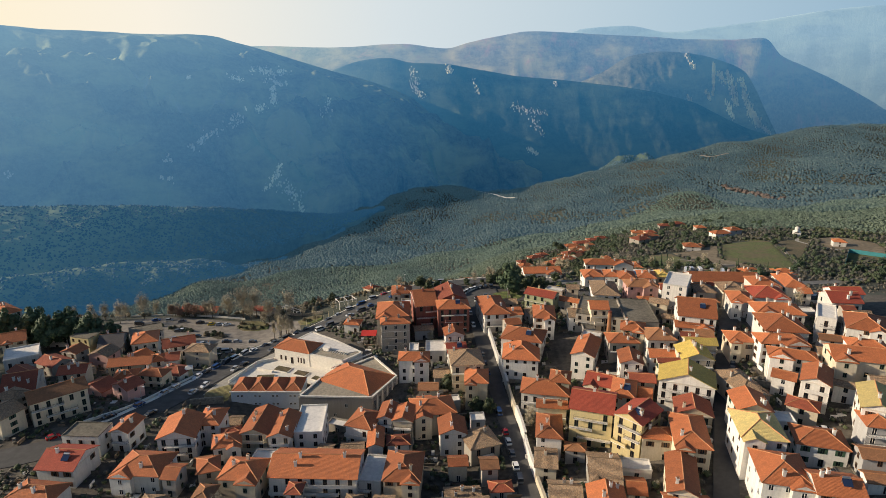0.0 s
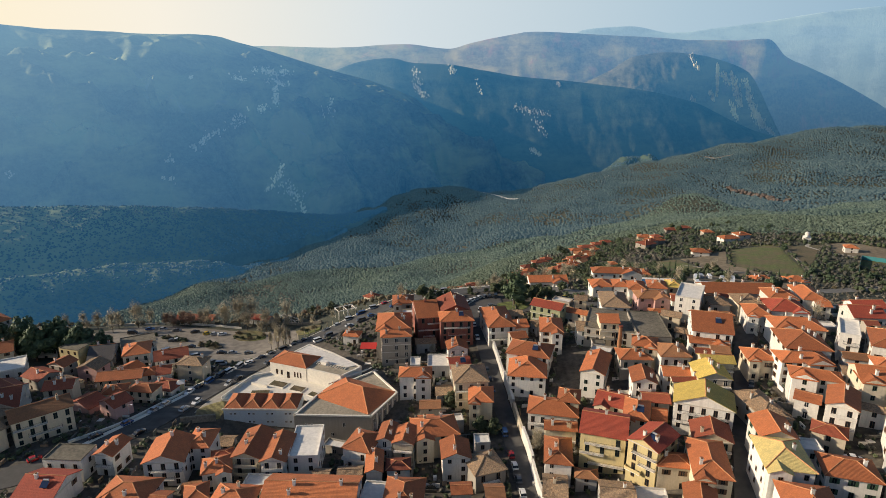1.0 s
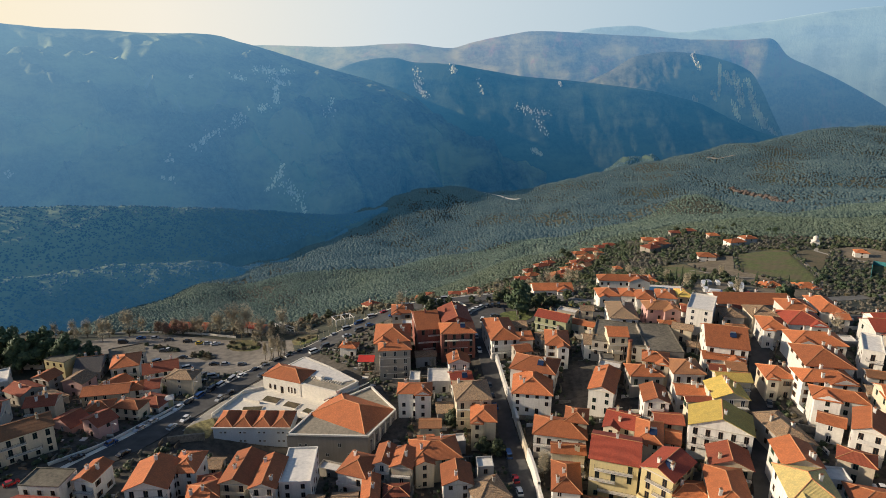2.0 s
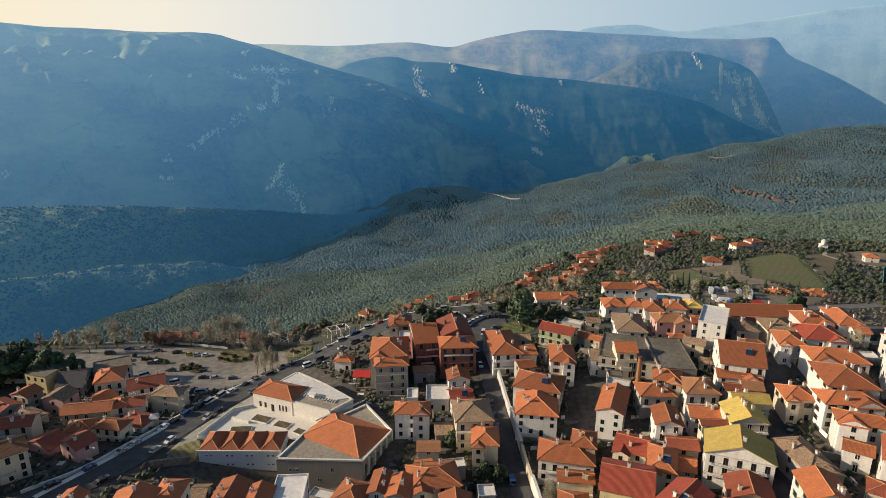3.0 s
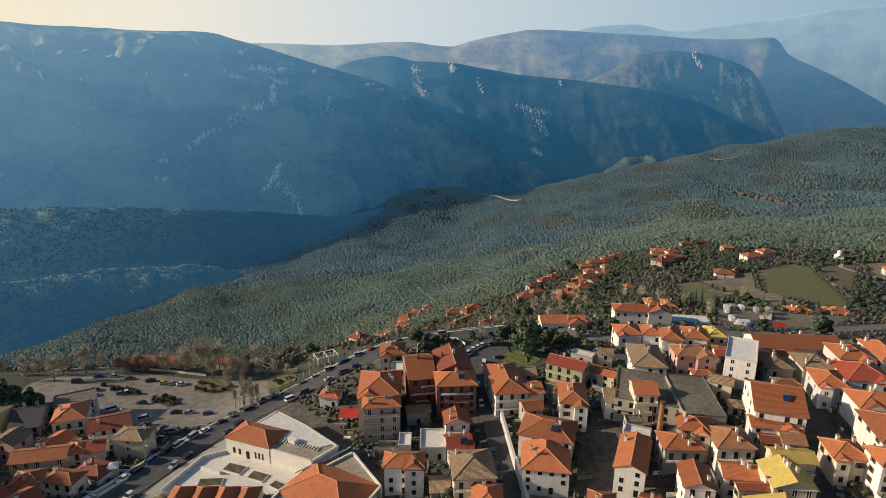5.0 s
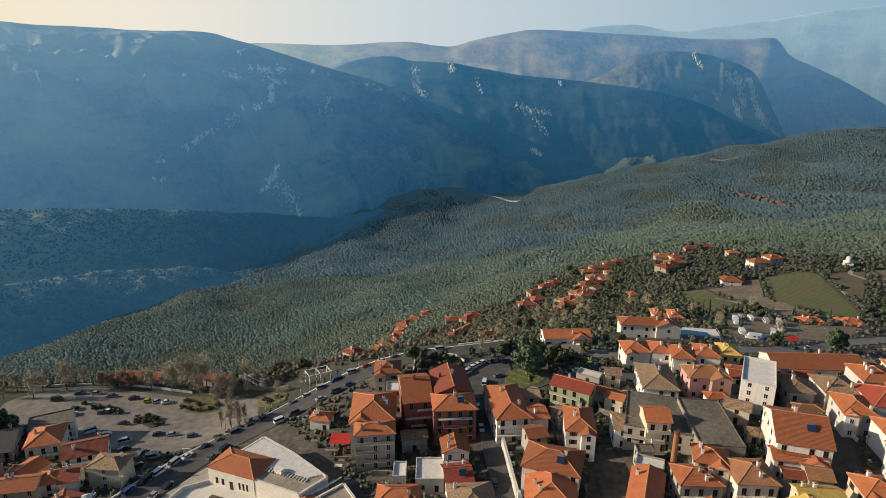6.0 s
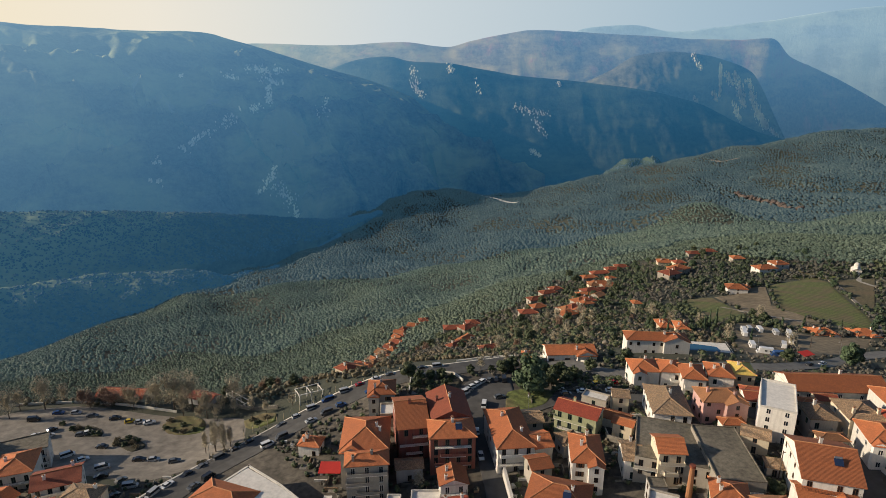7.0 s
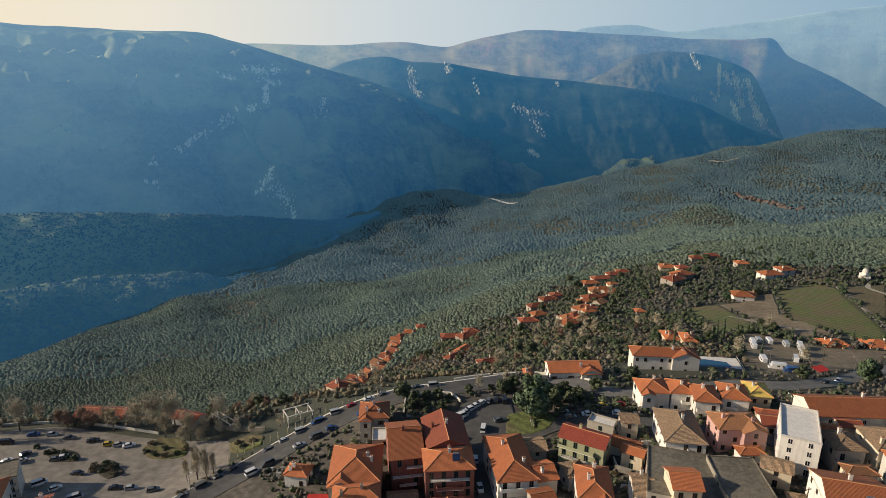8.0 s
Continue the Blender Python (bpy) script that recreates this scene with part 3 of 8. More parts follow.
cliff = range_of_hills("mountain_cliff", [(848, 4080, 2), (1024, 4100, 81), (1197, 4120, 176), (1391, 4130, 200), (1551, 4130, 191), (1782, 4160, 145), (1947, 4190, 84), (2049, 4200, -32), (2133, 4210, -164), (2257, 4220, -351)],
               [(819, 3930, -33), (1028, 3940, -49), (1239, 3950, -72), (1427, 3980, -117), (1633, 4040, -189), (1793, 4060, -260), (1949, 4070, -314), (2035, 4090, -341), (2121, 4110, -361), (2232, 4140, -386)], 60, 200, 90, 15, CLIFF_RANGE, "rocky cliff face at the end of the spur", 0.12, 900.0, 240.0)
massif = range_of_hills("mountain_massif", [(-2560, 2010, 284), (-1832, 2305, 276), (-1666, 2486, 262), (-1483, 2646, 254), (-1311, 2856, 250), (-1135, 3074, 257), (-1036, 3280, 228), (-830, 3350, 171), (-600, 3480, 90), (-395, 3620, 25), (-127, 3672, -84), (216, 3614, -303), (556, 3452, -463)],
               [(-2100, 1200, -290), (-1500, 1480, -285), (-1330, 1570, -300), (-1030, 1780, -330), (-720, 2030, -390), (-449, 2250, -420), (-276, 2480, -425), (-94, 2700, -428), (173, 2950, -440), (492, 3150, -450)], 300, 380, 130, 175, NEAR_RANGE, "steep mountainside with bare rock ribs, blue haze painted as glow", 0.12, 900.0, 560.0, 0.02, 5)
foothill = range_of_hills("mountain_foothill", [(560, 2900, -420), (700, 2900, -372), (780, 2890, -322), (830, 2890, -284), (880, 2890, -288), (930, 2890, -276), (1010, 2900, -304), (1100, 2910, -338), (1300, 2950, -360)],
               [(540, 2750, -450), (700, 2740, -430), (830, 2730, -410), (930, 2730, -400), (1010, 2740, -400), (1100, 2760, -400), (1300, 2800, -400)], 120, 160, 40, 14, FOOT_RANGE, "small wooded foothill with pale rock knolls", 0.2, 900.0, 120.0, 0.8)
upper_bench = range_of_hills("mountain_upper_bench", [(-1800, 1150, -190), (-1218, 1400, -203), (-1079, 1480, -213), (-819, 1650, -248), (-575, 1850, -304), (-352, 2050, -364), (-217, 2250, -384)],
               [(-1500, 900, -300), (-1036, 1150, -300), (-918, 1220, -305), (-738, 1450, -340), (-539, 1700, -390), (-345, 2000, -400), (-217, 2240, -390)], 130, 260, 60, 9, BENCH_RANGE, "wooded bench below the mountain, blue haze painted as glow", 0.18, 900.0, 140.0, 0.4, 6)
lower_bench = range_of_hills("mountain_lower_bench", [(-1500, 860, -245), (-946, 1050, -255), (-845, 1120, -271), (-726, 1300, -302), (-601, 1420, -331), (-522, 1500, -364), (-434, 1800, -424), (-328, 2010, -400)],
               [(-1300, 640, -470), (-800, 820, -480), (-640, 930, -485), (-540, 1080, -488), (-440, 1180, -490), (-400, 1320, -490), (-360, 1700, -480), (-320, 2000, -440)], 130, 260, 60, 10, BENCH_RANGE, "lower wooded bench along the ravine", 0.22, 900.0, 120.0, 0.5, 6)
CRAG_RUNS_MASSIF = [((-925, 2900, 73), (-876, 2900, 54), 10, 10), ((-860, 2900, 102), (-749, 2900, 79), 18, 34), ((-789, 2900, 55), (-741, 2900, 26), 12, 26), ((-758, 2900, 26), (-743, 2900, -43), 8, 24), ((-758, 2900, -43), (-814, 2900, -110), 14, 22), ((-827, 2900, -110), (-923, 2900, -186), 12, 22), ((-1029, 2900, 78), (-1021, 2900, 63), 5, 4), ((-530, 2900, -34), (-508, 2900, -96), 10, 12)]
CRAG_RUNS_FLANK = [((-631, 2900, -253), (-654, 2900, -326), 7, 20), ((-627, 2900, -313), (-536, 2900, -417), 14, 26), ((-927, 2900, -237), (-890, 2900, -255), 8, 4), ((-1503, 2900, -113), (-1404, 2900, -138), 12, 10), ((-1732, 2900, -259), (-1711, 2900, -285), 10, 5), ((-1308, 2900, -188), (-1300, 2900, -206), 5, 4), ((-1723, 2900, -358), (-1614, 2900, -331), 12, 6), ((-2008, 2900, -407), (-1912, 2900, -390), 12, 8), ((-523, 2900, -431), (-548, 2900, -399), 8, 8)]
CRAG_RUNS_SPUR = [((30, 3600, 111), (46, 3600, 73), 12, 16), ((-172, 3600, 6), (-120, 3600, -61), 10, 16), ((-187, 3600, 102), (-157, 3600, 6), 14, 10), ((410, 3600, -113), (585, 3600, -159), 20, 26), ((506, 3600, -159), (575, 3600, -269), 14, 8), ((489, 3600, -339), (533, 3600, -371), 8, 22), ((186, 3600, 38), (207, 3600, -47), 6, 6), ((669, 3600, 25), (686, 3600, -5), 6, 5)]
CRAG_RUNS_CLIFF = [((1544, 4080, 180), (1586, 4080, 93), 8, 18), ((1727, 4080, 134), (1726, 4080, -70), 5, 34), ((1755, 4080, 84), (1802, 4080, -1), 14, 12), ((1828, 4080, 67), (1892, 4080, -138), 12, 40), ((1920, 4080, 34), (1987, 4080, -173), 12, 34), ((1984, 4080, -156), (2073, 4080, -271), 16, 60), ((2072, 4080, -261), (2152, 4080, -314), 8, 16), ((1816, 4080, -104), (1876, 4080, -226), 8, 14), ((1546, 4080, -71), (1579, 4080, -140), 8, 8), ((1672, 4080, -36), (1709, 4080, -98), 8, 8)]
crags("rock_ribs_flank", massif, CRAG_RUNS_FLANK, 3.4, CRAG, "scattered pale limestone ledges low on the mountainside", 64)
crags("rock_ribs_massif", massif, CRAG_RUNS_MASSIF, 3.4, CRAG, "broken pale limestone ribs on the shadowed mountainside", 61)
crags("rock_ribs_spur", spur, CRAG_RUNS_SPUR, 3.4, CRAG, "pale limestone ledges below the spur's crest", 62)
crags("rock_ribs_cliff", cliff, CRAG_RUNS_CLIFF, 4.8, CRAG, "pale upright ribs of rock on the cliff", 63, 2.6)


# ---- roads, car park and walls ----
def ribbon(name, path, width, material, label, category, lift=0.22, step=3.0, skirt=0.5):
    """A strip laid over the ground along a plan path."""
    p = np.array([(x, y, 0) for x, y in path], float)
    n = max(8, int(np.linalg.norm(np.diff(p, axis=0), axis=1).sum() / step))
    c = along(p, n)
    t = np.gradient(c[:, :2], axis=0)
    t /= np.linalg.norm(t, axis=1)[:, None]
    side = np.stack([t[:, 1], -t[:, 0]], -1)
    cols = []
    for k, drop in ((-0.5, skirt), (-0.5, 0), (-0.25, 0), (0, -0.03), (0.25, 0), (0.5, 0), (0.5, skirt)):
        xy = c[:, :2] + side * (k * width)
        mid = c[:, :2]
        z = 0.6 * land(mid[:, 0], mid[:, 1]) + 0.4 * land(xy[:, 0], xy[:, 1]) if abs(k) > 0.3 else 0.75 * land(mid[:, 0], mid[:, 1]) + 0.25 * land(xy[:, 0], xy[:, 1])
        z = np.maximum(z, land(xy[:, 0], xy[:, 1])) + lift - drop
        cols.append(np.concatenate([xy, z[:, None]], 1))
    pts = np.stack(cols, 1).reshape(-1, 3)
    ob = put(name, bulk(name, pts, grid_faces(n, 7)[::-1], 4, [material], False))
    return tagged(ob, label, category, kind="structure")


def sheet(name, outline, material, label, category, lift=0.2, step=3.0):
    """A patch of other ground inside a plan outline, laid on the slope."""
    o = np.array(outline, float)
    centre = o.mean(0)
    n = 72
    edge = along([(x, y, 0) for x, y in [*outline, outline[0]]], n)[:, :2]
    rings = 14
    pts = [np.array([[*centre]])] + [centre + (edge - centre) * (k / rings) for k in range(1, rings + 1)]
    flat = np.concatenate([np.repeat(pts[0], n, 0), *pts[1:]])
    z = land(flat[:, 0], flat[:, 1]) + lift
    z[-n:] -= lift + 0.1
    ob = put(name, bulk(name, np.concatenate([flat, z[:, None]], 1), grid_faces(rings + 1, n), 4, [material], True))
    return tagged(ob, label, category, kind="structure")


def wall_along(name, path, thick, high, material, label, category="wall", below=0.8, cap=None):
    """A wall that follows the ground along a plan path."""
    p = np.array([(x, y, 0) for x, y in path], float)
    n = max(6, int(np.linalg.norm(np.diff(p, axis=0), axis=1).sum() / 3))
    c = along(p, n)
    t = np.gradient(c[:, :2], axis=0)
    t /= np.linalg.norm(t, axis=1)[:, None]
    side = np.stack([t[:, 1], -t[:, 0]], -1)
    z = land(c[:, 0], c[:, 1])
    ring = []
    for k, h in ((-0.5, -below), (-0.5, high), (0.5, high), (0.5, -below)):
        ring.append(np.concatenate([c[:, :2] + side * k * thick, (z + h)[:, None]], 1))
    ob = put(name, bulk(name, np.stack(ring, 1).reshape(-1, 3), grid_faces(n, 4)[::-1], 4, [material]))
    return tagged(ob, label, category, kind="structure")


TOWN = [(-190, 120), (-150, 250), (-128, 256), (-105, 240), (-90, 268), (-40, 292), (0, 296), (30, 306), (62, 290), (110, 296), (150, 300), (190, 230), (170, 100)]


def inside(x, y, plan):
    hit = np.zeros(x.shape, bool)
    for (ax, ay), (bx, by) in zip(plan, plan[1:] + plan[:1]):
        hit ^= ((ay > y) != (by > y)) & (x < (bx - ax) * (y - ay) / (by - ay + 1e-9) + ax)
    return hit


def town_ground():
    """Paved alleys and trodden yards: the same cells as the ground sheet, a little above it."""
    rows, cols = len(gy), len(gx)
    q = grid_faces(rows, cols).reshape(-1, 4)
    mid_x, mid_y = XX.ravel()[q].mean(1), YY.ravel()[q].mean(1)
    q = q[inside(mid_x, mid_y, TOWN)]
    used, flat = np.unique(q.ravel(), return_inverse=True)
    pts = np.stack([XX.ravel()[used], YY.ravel()[used], ZZ[used] + 0.07], -1)
    ob = put("pavement_town", bulk("pavement_town", pts, flat, 4, [TOWN_GROUND], True))
    return tagged(ob, "paved alleys and trodden earth yards of the town", "pavement", kind="structure")


town_ground()
VALLEY_ROAD = [(-160, 150), (-123, 161), (-112, 172), (-101, 187), (-93, 207), (-84, 235), (-73, 257), (-60, 271), (-47, 282), (-31, 292), (-14, 298), (2, 301), (18, 306), (33, 312), (50, 306), (66, 293), (84, 293), (108, 302), (126, 303), (145, 311), (167, 327), (204, 355), (260, 372), (330, 380)]
road_valley = ribbon("road_valley", VALLEY_ROAD[:14], 11.5, ASPHALT, "worn grey asphalt road along the town's edge", "road")
road_upper = ribbon("road_upper", VALLEY_ROAD[13:], 8.0, PALE_ASPHALT, "asphalt road curving past a caravan yard", "road", 0.26)
road_main = ribbon("road_main_street", [(26, 110), (23.5, 145), (22, 167), (20.6, 184), (19.2, 198), (17.4, 216.6), (15.6, 235), (14.3, 250), (13.8, 264), (15, 280), (20, 296)], 5.4, ASPHALT, "narrow shaded asphalt street between houses", "road", 0.24)
road_second = ribbon("road_second_street", [(66, 120), (76.7, 146), (83.5, 162.6), (94.6, 188), (106.9, 215.5), (116, 233), (122, 246)], 6.0, ASPHALT, "narrow shaded asphalt street on the slope", "road", 0.24)
road_cross = ribbon("road_cross", [(17, 266), (28, 268), (40, 273), (52, 274.5), (64, 272), (75, 266), (86, 261), (100, 251)], 6.0, ASPHALT, "asphalt side road with parked cars", "road", 0.3)
CAR_PARK = [(-80, 259), (-74, 262), (-67, 274), (-69, 283), (-74, 296), (-88, 300), (-111, 304), (-130, 309), (-149, 313), (-168, 309), (-180, 298), (-168, 276), (-140, 263), (-110, 256), (-92, 252)]
FIELD_GREEN = [(237, 510), (256, 517), (275, 521), (280, 512), (272, 490), (261, 455), (248, 416), (232, 393), (221, 418), (210, 442), (222, 475)]
FIELD_BROWN = [(284, 511), (300, 514), (317, 514), (300, 490), (280, 460), (257, 428), (264, 455), (275, 486)]
MEADOW = [(165, 485), (176, 486), (186, 485), (185, 460), (184, 432), (170, 422), (157, 413), (158, 440), (161, 465)]
YARD = [(164, 414), (174, 413), (184, 400), (178, 374), (158, 343), (134, 319), (130, 332), (138, 352), (152, 382)]
BARE_SLOPE = [(187, 399), (200, 388), (213, 388), (230, 386), (224, 380), (213, 369), (185, 350), (162, 338), (170, 355), (181, 376)]
GLADE = [(187, 486), (200, 488), (222, 505), (234, 508), (220, 475), (208, 442), (219, 416), (200, 408), (187, 432)]
CHAPEL_GLADE = [(320, 516), (338, 520), (352, 490), (340, 455), (322, 440), (304, 470)]
CLEARINGS = [CAR_PARK, FIELD_GREEN, FIELD_BROWN, MEADOW, YARD, BARE_SLOPE, GLADE, CHAPEL_GLADE]
car_park = sheet("car_park", CAR_PARK, GRAVEL, "pale gravel car park with patchy surface", "car park", 0.18)
forecourt = sheet("pavement_forecourt", [(-87, 199), (-84, 213), (-79, 229), (-74, 240), (-68, 249), (-62, 247), (-63, 239), (-68, 232), (-76, 224), (-81, 210), (-83, 199)], PAVING, "pale paved forecourt beside the hall", "forecourt", 0.34)
square = sheet("pavement_square", [(4, 276), (12, 291), (26, 292), (27, 280), (22, 268), (14, 266)], ASPHALT, "small asphalt square used for parking", "square", 0.35)
for i, (run, high) in enumerate((([(27.6, 126), (26.9, 138), (26.1, 148)], 2.4), ([(26.1, 148.1), (25.4, 157), (25.1, 166)], 3.6), ([(25.3, 166.1), (24.9, 175), (24.3, 182)], 4.3), ([(24.3, 182.1), (23.6, 190), (23.0, 197)], 3.1), ([(22.9, 197.1), (22.0, 207), (21.2, 213.5)], 3.9), ([(21.1, 213.6), (20.2, 222), (18.9, 236)], 3.0)), 1):
    wall_along(f"wall_street_{i}", run, 0.8, high, WALLS[("cream", "white", "white", "cream", "white", "white")[i - 1]], "pale rendered retaining wall along the street", "retaining wall", 1.0)
kerb_walk = ribbon("pavement_parapet", [(-112, 176), (-104.6, 190), (-97, 209), (-88.2, 236.5), (-77, 259), (-63.2, 273.6), (-50, 285), (-33.2, 296), (-15.4, 302.4), (1, 305.6), (16, 310.4)], 1.8, WHITE_STONE, "pale paved footway beside the parapet", "footway", 0.38)
parapet = wall_along("wall_parapet", [(-117, 178), (-107, 189), (-99, 209), (-90, 237), (-78.5, 260), (-64.5, 275), (-51, 286.5), (-34, 297.5), (-16, 304), (1, 307), (16, 312), (31, 318)], 0.6, 1.0, WHITE_STONE, "pale stone parapet along the road's outer edge", "parapet wall", 6.0)


# ---- houses ----
WINDOW_CACHE = {}
FOOTPRINTS = []


def lattice(xs, zs, solid, y0, y1):
    """A flat frame in one piece: the cells of a grid that are solid, with their edges."""
    f = Form()
    n, k = len(xs), len(xs) * len(zs)
    f.v = [(x, y, z) for y in (y0, y1) for z in zs for x in xs]
    cells = {(i, j) for i in range(n - 1) for j in range(len(zs) - 1) if solid(i, j)}
    for i, j in cells:
        a, b, c, e = j * n + i, j * n + i + 1, (j + 1) * n + i + 1, (j + 1) * n + i
        f.f += [(a, b, c, e), (k + e, k + c, k + b, k + a)]
        for q, p in (((i, j - 1), (a, b)), ((i + 1, j), (b, c)), ((i, j + 1), (c, e)), ((i - 1, j), (e, a))):
            if q not in cells:
                f.f.append((p[1], p[0], k + p[0], k + p[1]))
    f.m = [0] * len(f.f)
    return f


def window_meshes(w, h, frame_mat, shutters):
    """Frame (with open shutters) and pane of one window size; the origin is the middle of the sill, outside is -y."""
    key = (round(w, 2), round(h, 2), frame_mat.name, shutters)
    if key not in WINDOW_CACHE:
        t, wing = 0.07, w * 0.5
        xs = [-w / 2, -w / 2 + t, -0.035, 0.035, w / 2 - t, w / 2]
        if shutters:
            xs = [-w / 2 - wing, *xs, w / 2 + wing]
        f = lattice(xs, [0, t, h - t, h], lambda i, j: not (j == 1 and i in ((2, 4) if shutters else (1, 3))), -0.04, 0.05)
        pane = Form()
        pane.box(-w / 2 + t, w / 2 - t, 0.10, 0.115, t, h - t)
        WINDOW_CACHE[key] = f.mesh("window", [frame_mat]), pane.mesh("pane", [GLASS])
    return WINDOW_CACHE[key]


def whole_window(w, h, frame_mat, shutters):
    """Frame and glazing in one piece, for walls that are seen only aslant."""
    key = (round(w, 2), round(h, 2), frame_mat.name, shutters, "whole")
    if key not in WINDOW_CACHE:
        t, wing = 0.07, w * 0.5
        xs = [-w / 2, -w / 2 + t, -0.035, 0.035, w / 2 - t, w / 2]
        if shutters:
            xs = [-w / 2 - wing, *xs, w / 2 + wing]
        f = lattice(xs, [0, t, h - t, h], lambda i, j: not (j == 1 and i in ((2, 4) if shutters else (1, 3))), -0.04, 0.05)
        f.face((-w / 2, 0.04, 0), (w / 2, 0.04, 0), (w / 2, 0.04, h), (-w / 2, 0.04, h), m=1)
        WINDOW_CACHE[key] = f.mesh("window", [frame_mat, GLASS])
    return WINDOW_CACHE[key]


def add_window(parent, m, w, h, frame_mat, shutters, name="window", joined=False):
    if joined:
        return put(name, whole_window(w, h, frame_mat, shutters), parent, m)
    frame_me, pane_me = window_meshes(w, h, frame_mat, shutters)
    win = put(name, frame_me, parent, m)
    put("pane", pane_me, win)
    return win


def facade(form, a, b, z0, z1, holes, depth=0.16, m=0):
    """A wall from plan point a to b (outside on its right hand), pierced by holes (s0, s1, h0, h1), each with reveals."""
    a, b = Vector((*a, 0)), Vector((*b, 0))
    u = (b - a).normalized()
    n = Vector((u.y, -u.x, 0))
    length = (b - a).length
    at = lambda s, z, inn=0.0: a + u * s - n * inn + Vector((0, 0, z))
    xs = sorted({0.0, length, *[s for h in holes for s in h[:2]]})
    zs = sorted({z0, z1, *[s for h in holes for s in h[2:]]})
    for z_lo, z_hi in zip(zs, zs[1:]):
        run = None
        for x_lo, x_hi in zip(xs, xs[1:]):
            cx, cz = (x_lo + x_hi) / 2, (z_lo + z_hi) / 2
            if any(h[0] < cx < h[1] and h[2] < cz < h[3] for h in holes):
                if run is not None:
                    form.face(at(run, z_lo), at(x_lo, z_lo), at(x_lo, z_hi), at(run, z_hi), m=m)
                    run = None
            elif run is None:
                run = x_lo
        if run is not None:
            form.face(at(run, z_lo), at(length, z_lo), at(length, z_hi), at(run, z_hi), m=m)
    for s0, s1, h0, h1 in holes:
        for p, q in (((s0, h0), (s1, h0)), ((s1, h0), (s1, h1)), ((s1, h1), (s0, h1)), ((s0, h1), (s0, h0))):
            form.face(at(*p), at(*q), at(*q, depth), at(*p, depth), m=m)
    return a, u, n


def slab_roof(form, tops, thick, m=0):
    """Sloping faces with a thickness: tops, their undersides and the edges that they do not share."""
    seen = {}
    key = lambda p: tuple(round(c, 3) for c in p)
    for t in tops:
        form.face(*t, m=m)
        form.face(*[(p[0], p[1], p[2] - thick) for p in reversed(t)], m=m)
        for i in range(len(t)):
            e = (key(t[i]), key(t[(i + 1) % len(t)]))
            seen[e] = (t[i], t[(i + 1) % len(t)])
    for (p, q), (a, b) in seen.items():
        if (q, p) not in seen:
            lo = lambda c: (c[0], c[1], c[2] - thick)
            form.face(lo(a), lo(b), b, a, m=m)


def roof_shape(kind, w, d, z, over=0.5, pitch=0.42, lift=0.0):
    """Top faces and ridge lines of a hipped or gabled roof over a w by d plan with its eaves at z."""
    x, y = w / 2 + over, d / 2 + over
    z = z - over * pitch + lift + 0.12
    a, b, c, e = (-x, -y, z), (x, -y, z), (x, y, z), (-x, y, z)
    if kind == "gx":
        top = z + y * pitch
        p, q = (-x, 0, top), (x, 0, top)
        return [(a, b, q, p), (c, e, p, q)], [(p, q)], top
    if kind == "gy":
        top = z + x * pitch
        p, q = (0, -y, top), (0, y, top)
        return [(b, c, q, p), (e, a, p, q)], [(p, q)], top
    if x >= y:
        top, r = z + y * pitch, max(0.05, x - y)
        p, q = (-r, 0, top), (r, 0, top)
        return [(a, b, q, p), (b, c, q), (c, e, p, q), (e, a, p)], [(p, q), (a, p), (e, p), (b, q), (c, q)], top
    top, r = z + x * pitch, y - x
    p, q = (0, -r, top), (0, r, top)
    return [(a, b, p), (b, c, q, p), (c, e, q), (e, a, p, q)], [(p, q), (a, p), (b, p), (e, q), (c, q)], top


def chimney_mesh(h, mat):
    f = Form()
    f.box(-0.35, 0.35, -0.35, 0.35, -0.6, h)
    f.box(-0.45, 0.45, -0.45, 0.45, h, h + 0.12)
    f.box(-0.2, 0.2, -0.2, 0.2, h + 0.12, h + 0.4, 1, 0.04)
    f.box(-0.3, 0.3, -0.3, 0.3, h + 0.4, h + 0.48, 1)
    return f.mesh("chimney", [mat, TILES["brown"]])


def balcony_meshes(length, solid, wall):
    slab, rail = Form(), Form()
    slab.box(-length / 2, length / 2, -1.15, -0.01, -0.16, 0)
    if solid:
        rail.box(-length / 2, length / 2, -1.15, -1.05, 0, 0.9)
        rail.box(-length / 2, -length / 2 + 0.1, -1.05, -0.01, 0, 0.9)
        rail.box(length / 2 - 0.1, length / 2, -1.05, -0.01, 0, 0.9)
    else:
        for x0, y0, x1, y1 in ((-length / 2, -1.1, length / 2, -1.1), (-length / 2, -1.1, -length / 2, -0.05), (length / 2, -1.1, length / 2, -0.05)):
            run = math.hypot(x1 - x0, y1 - y0)
            rail.beam((x0, y0, 0.95), (x1, y1, 0.95), 0.04)
            rail.beam((x0, y0, 0.1), (x1, y1, 0.1), 0.03)
            for i in range(int(run / 0.3) + 1):
                s = i * 0.3 / run
                rail.beam((x0 + (x1 - x0) * s, y0 + (y1 - y0) * s, 0.1), (x0 + (x1 - x0) * s, y0 + (y1 - y0) * s, 0.95), 0.02, sides=3)
    return slab.mesh("balcony", [PALE_FLAT]), rail.mesh("railing", [wall if solid else RAIL])


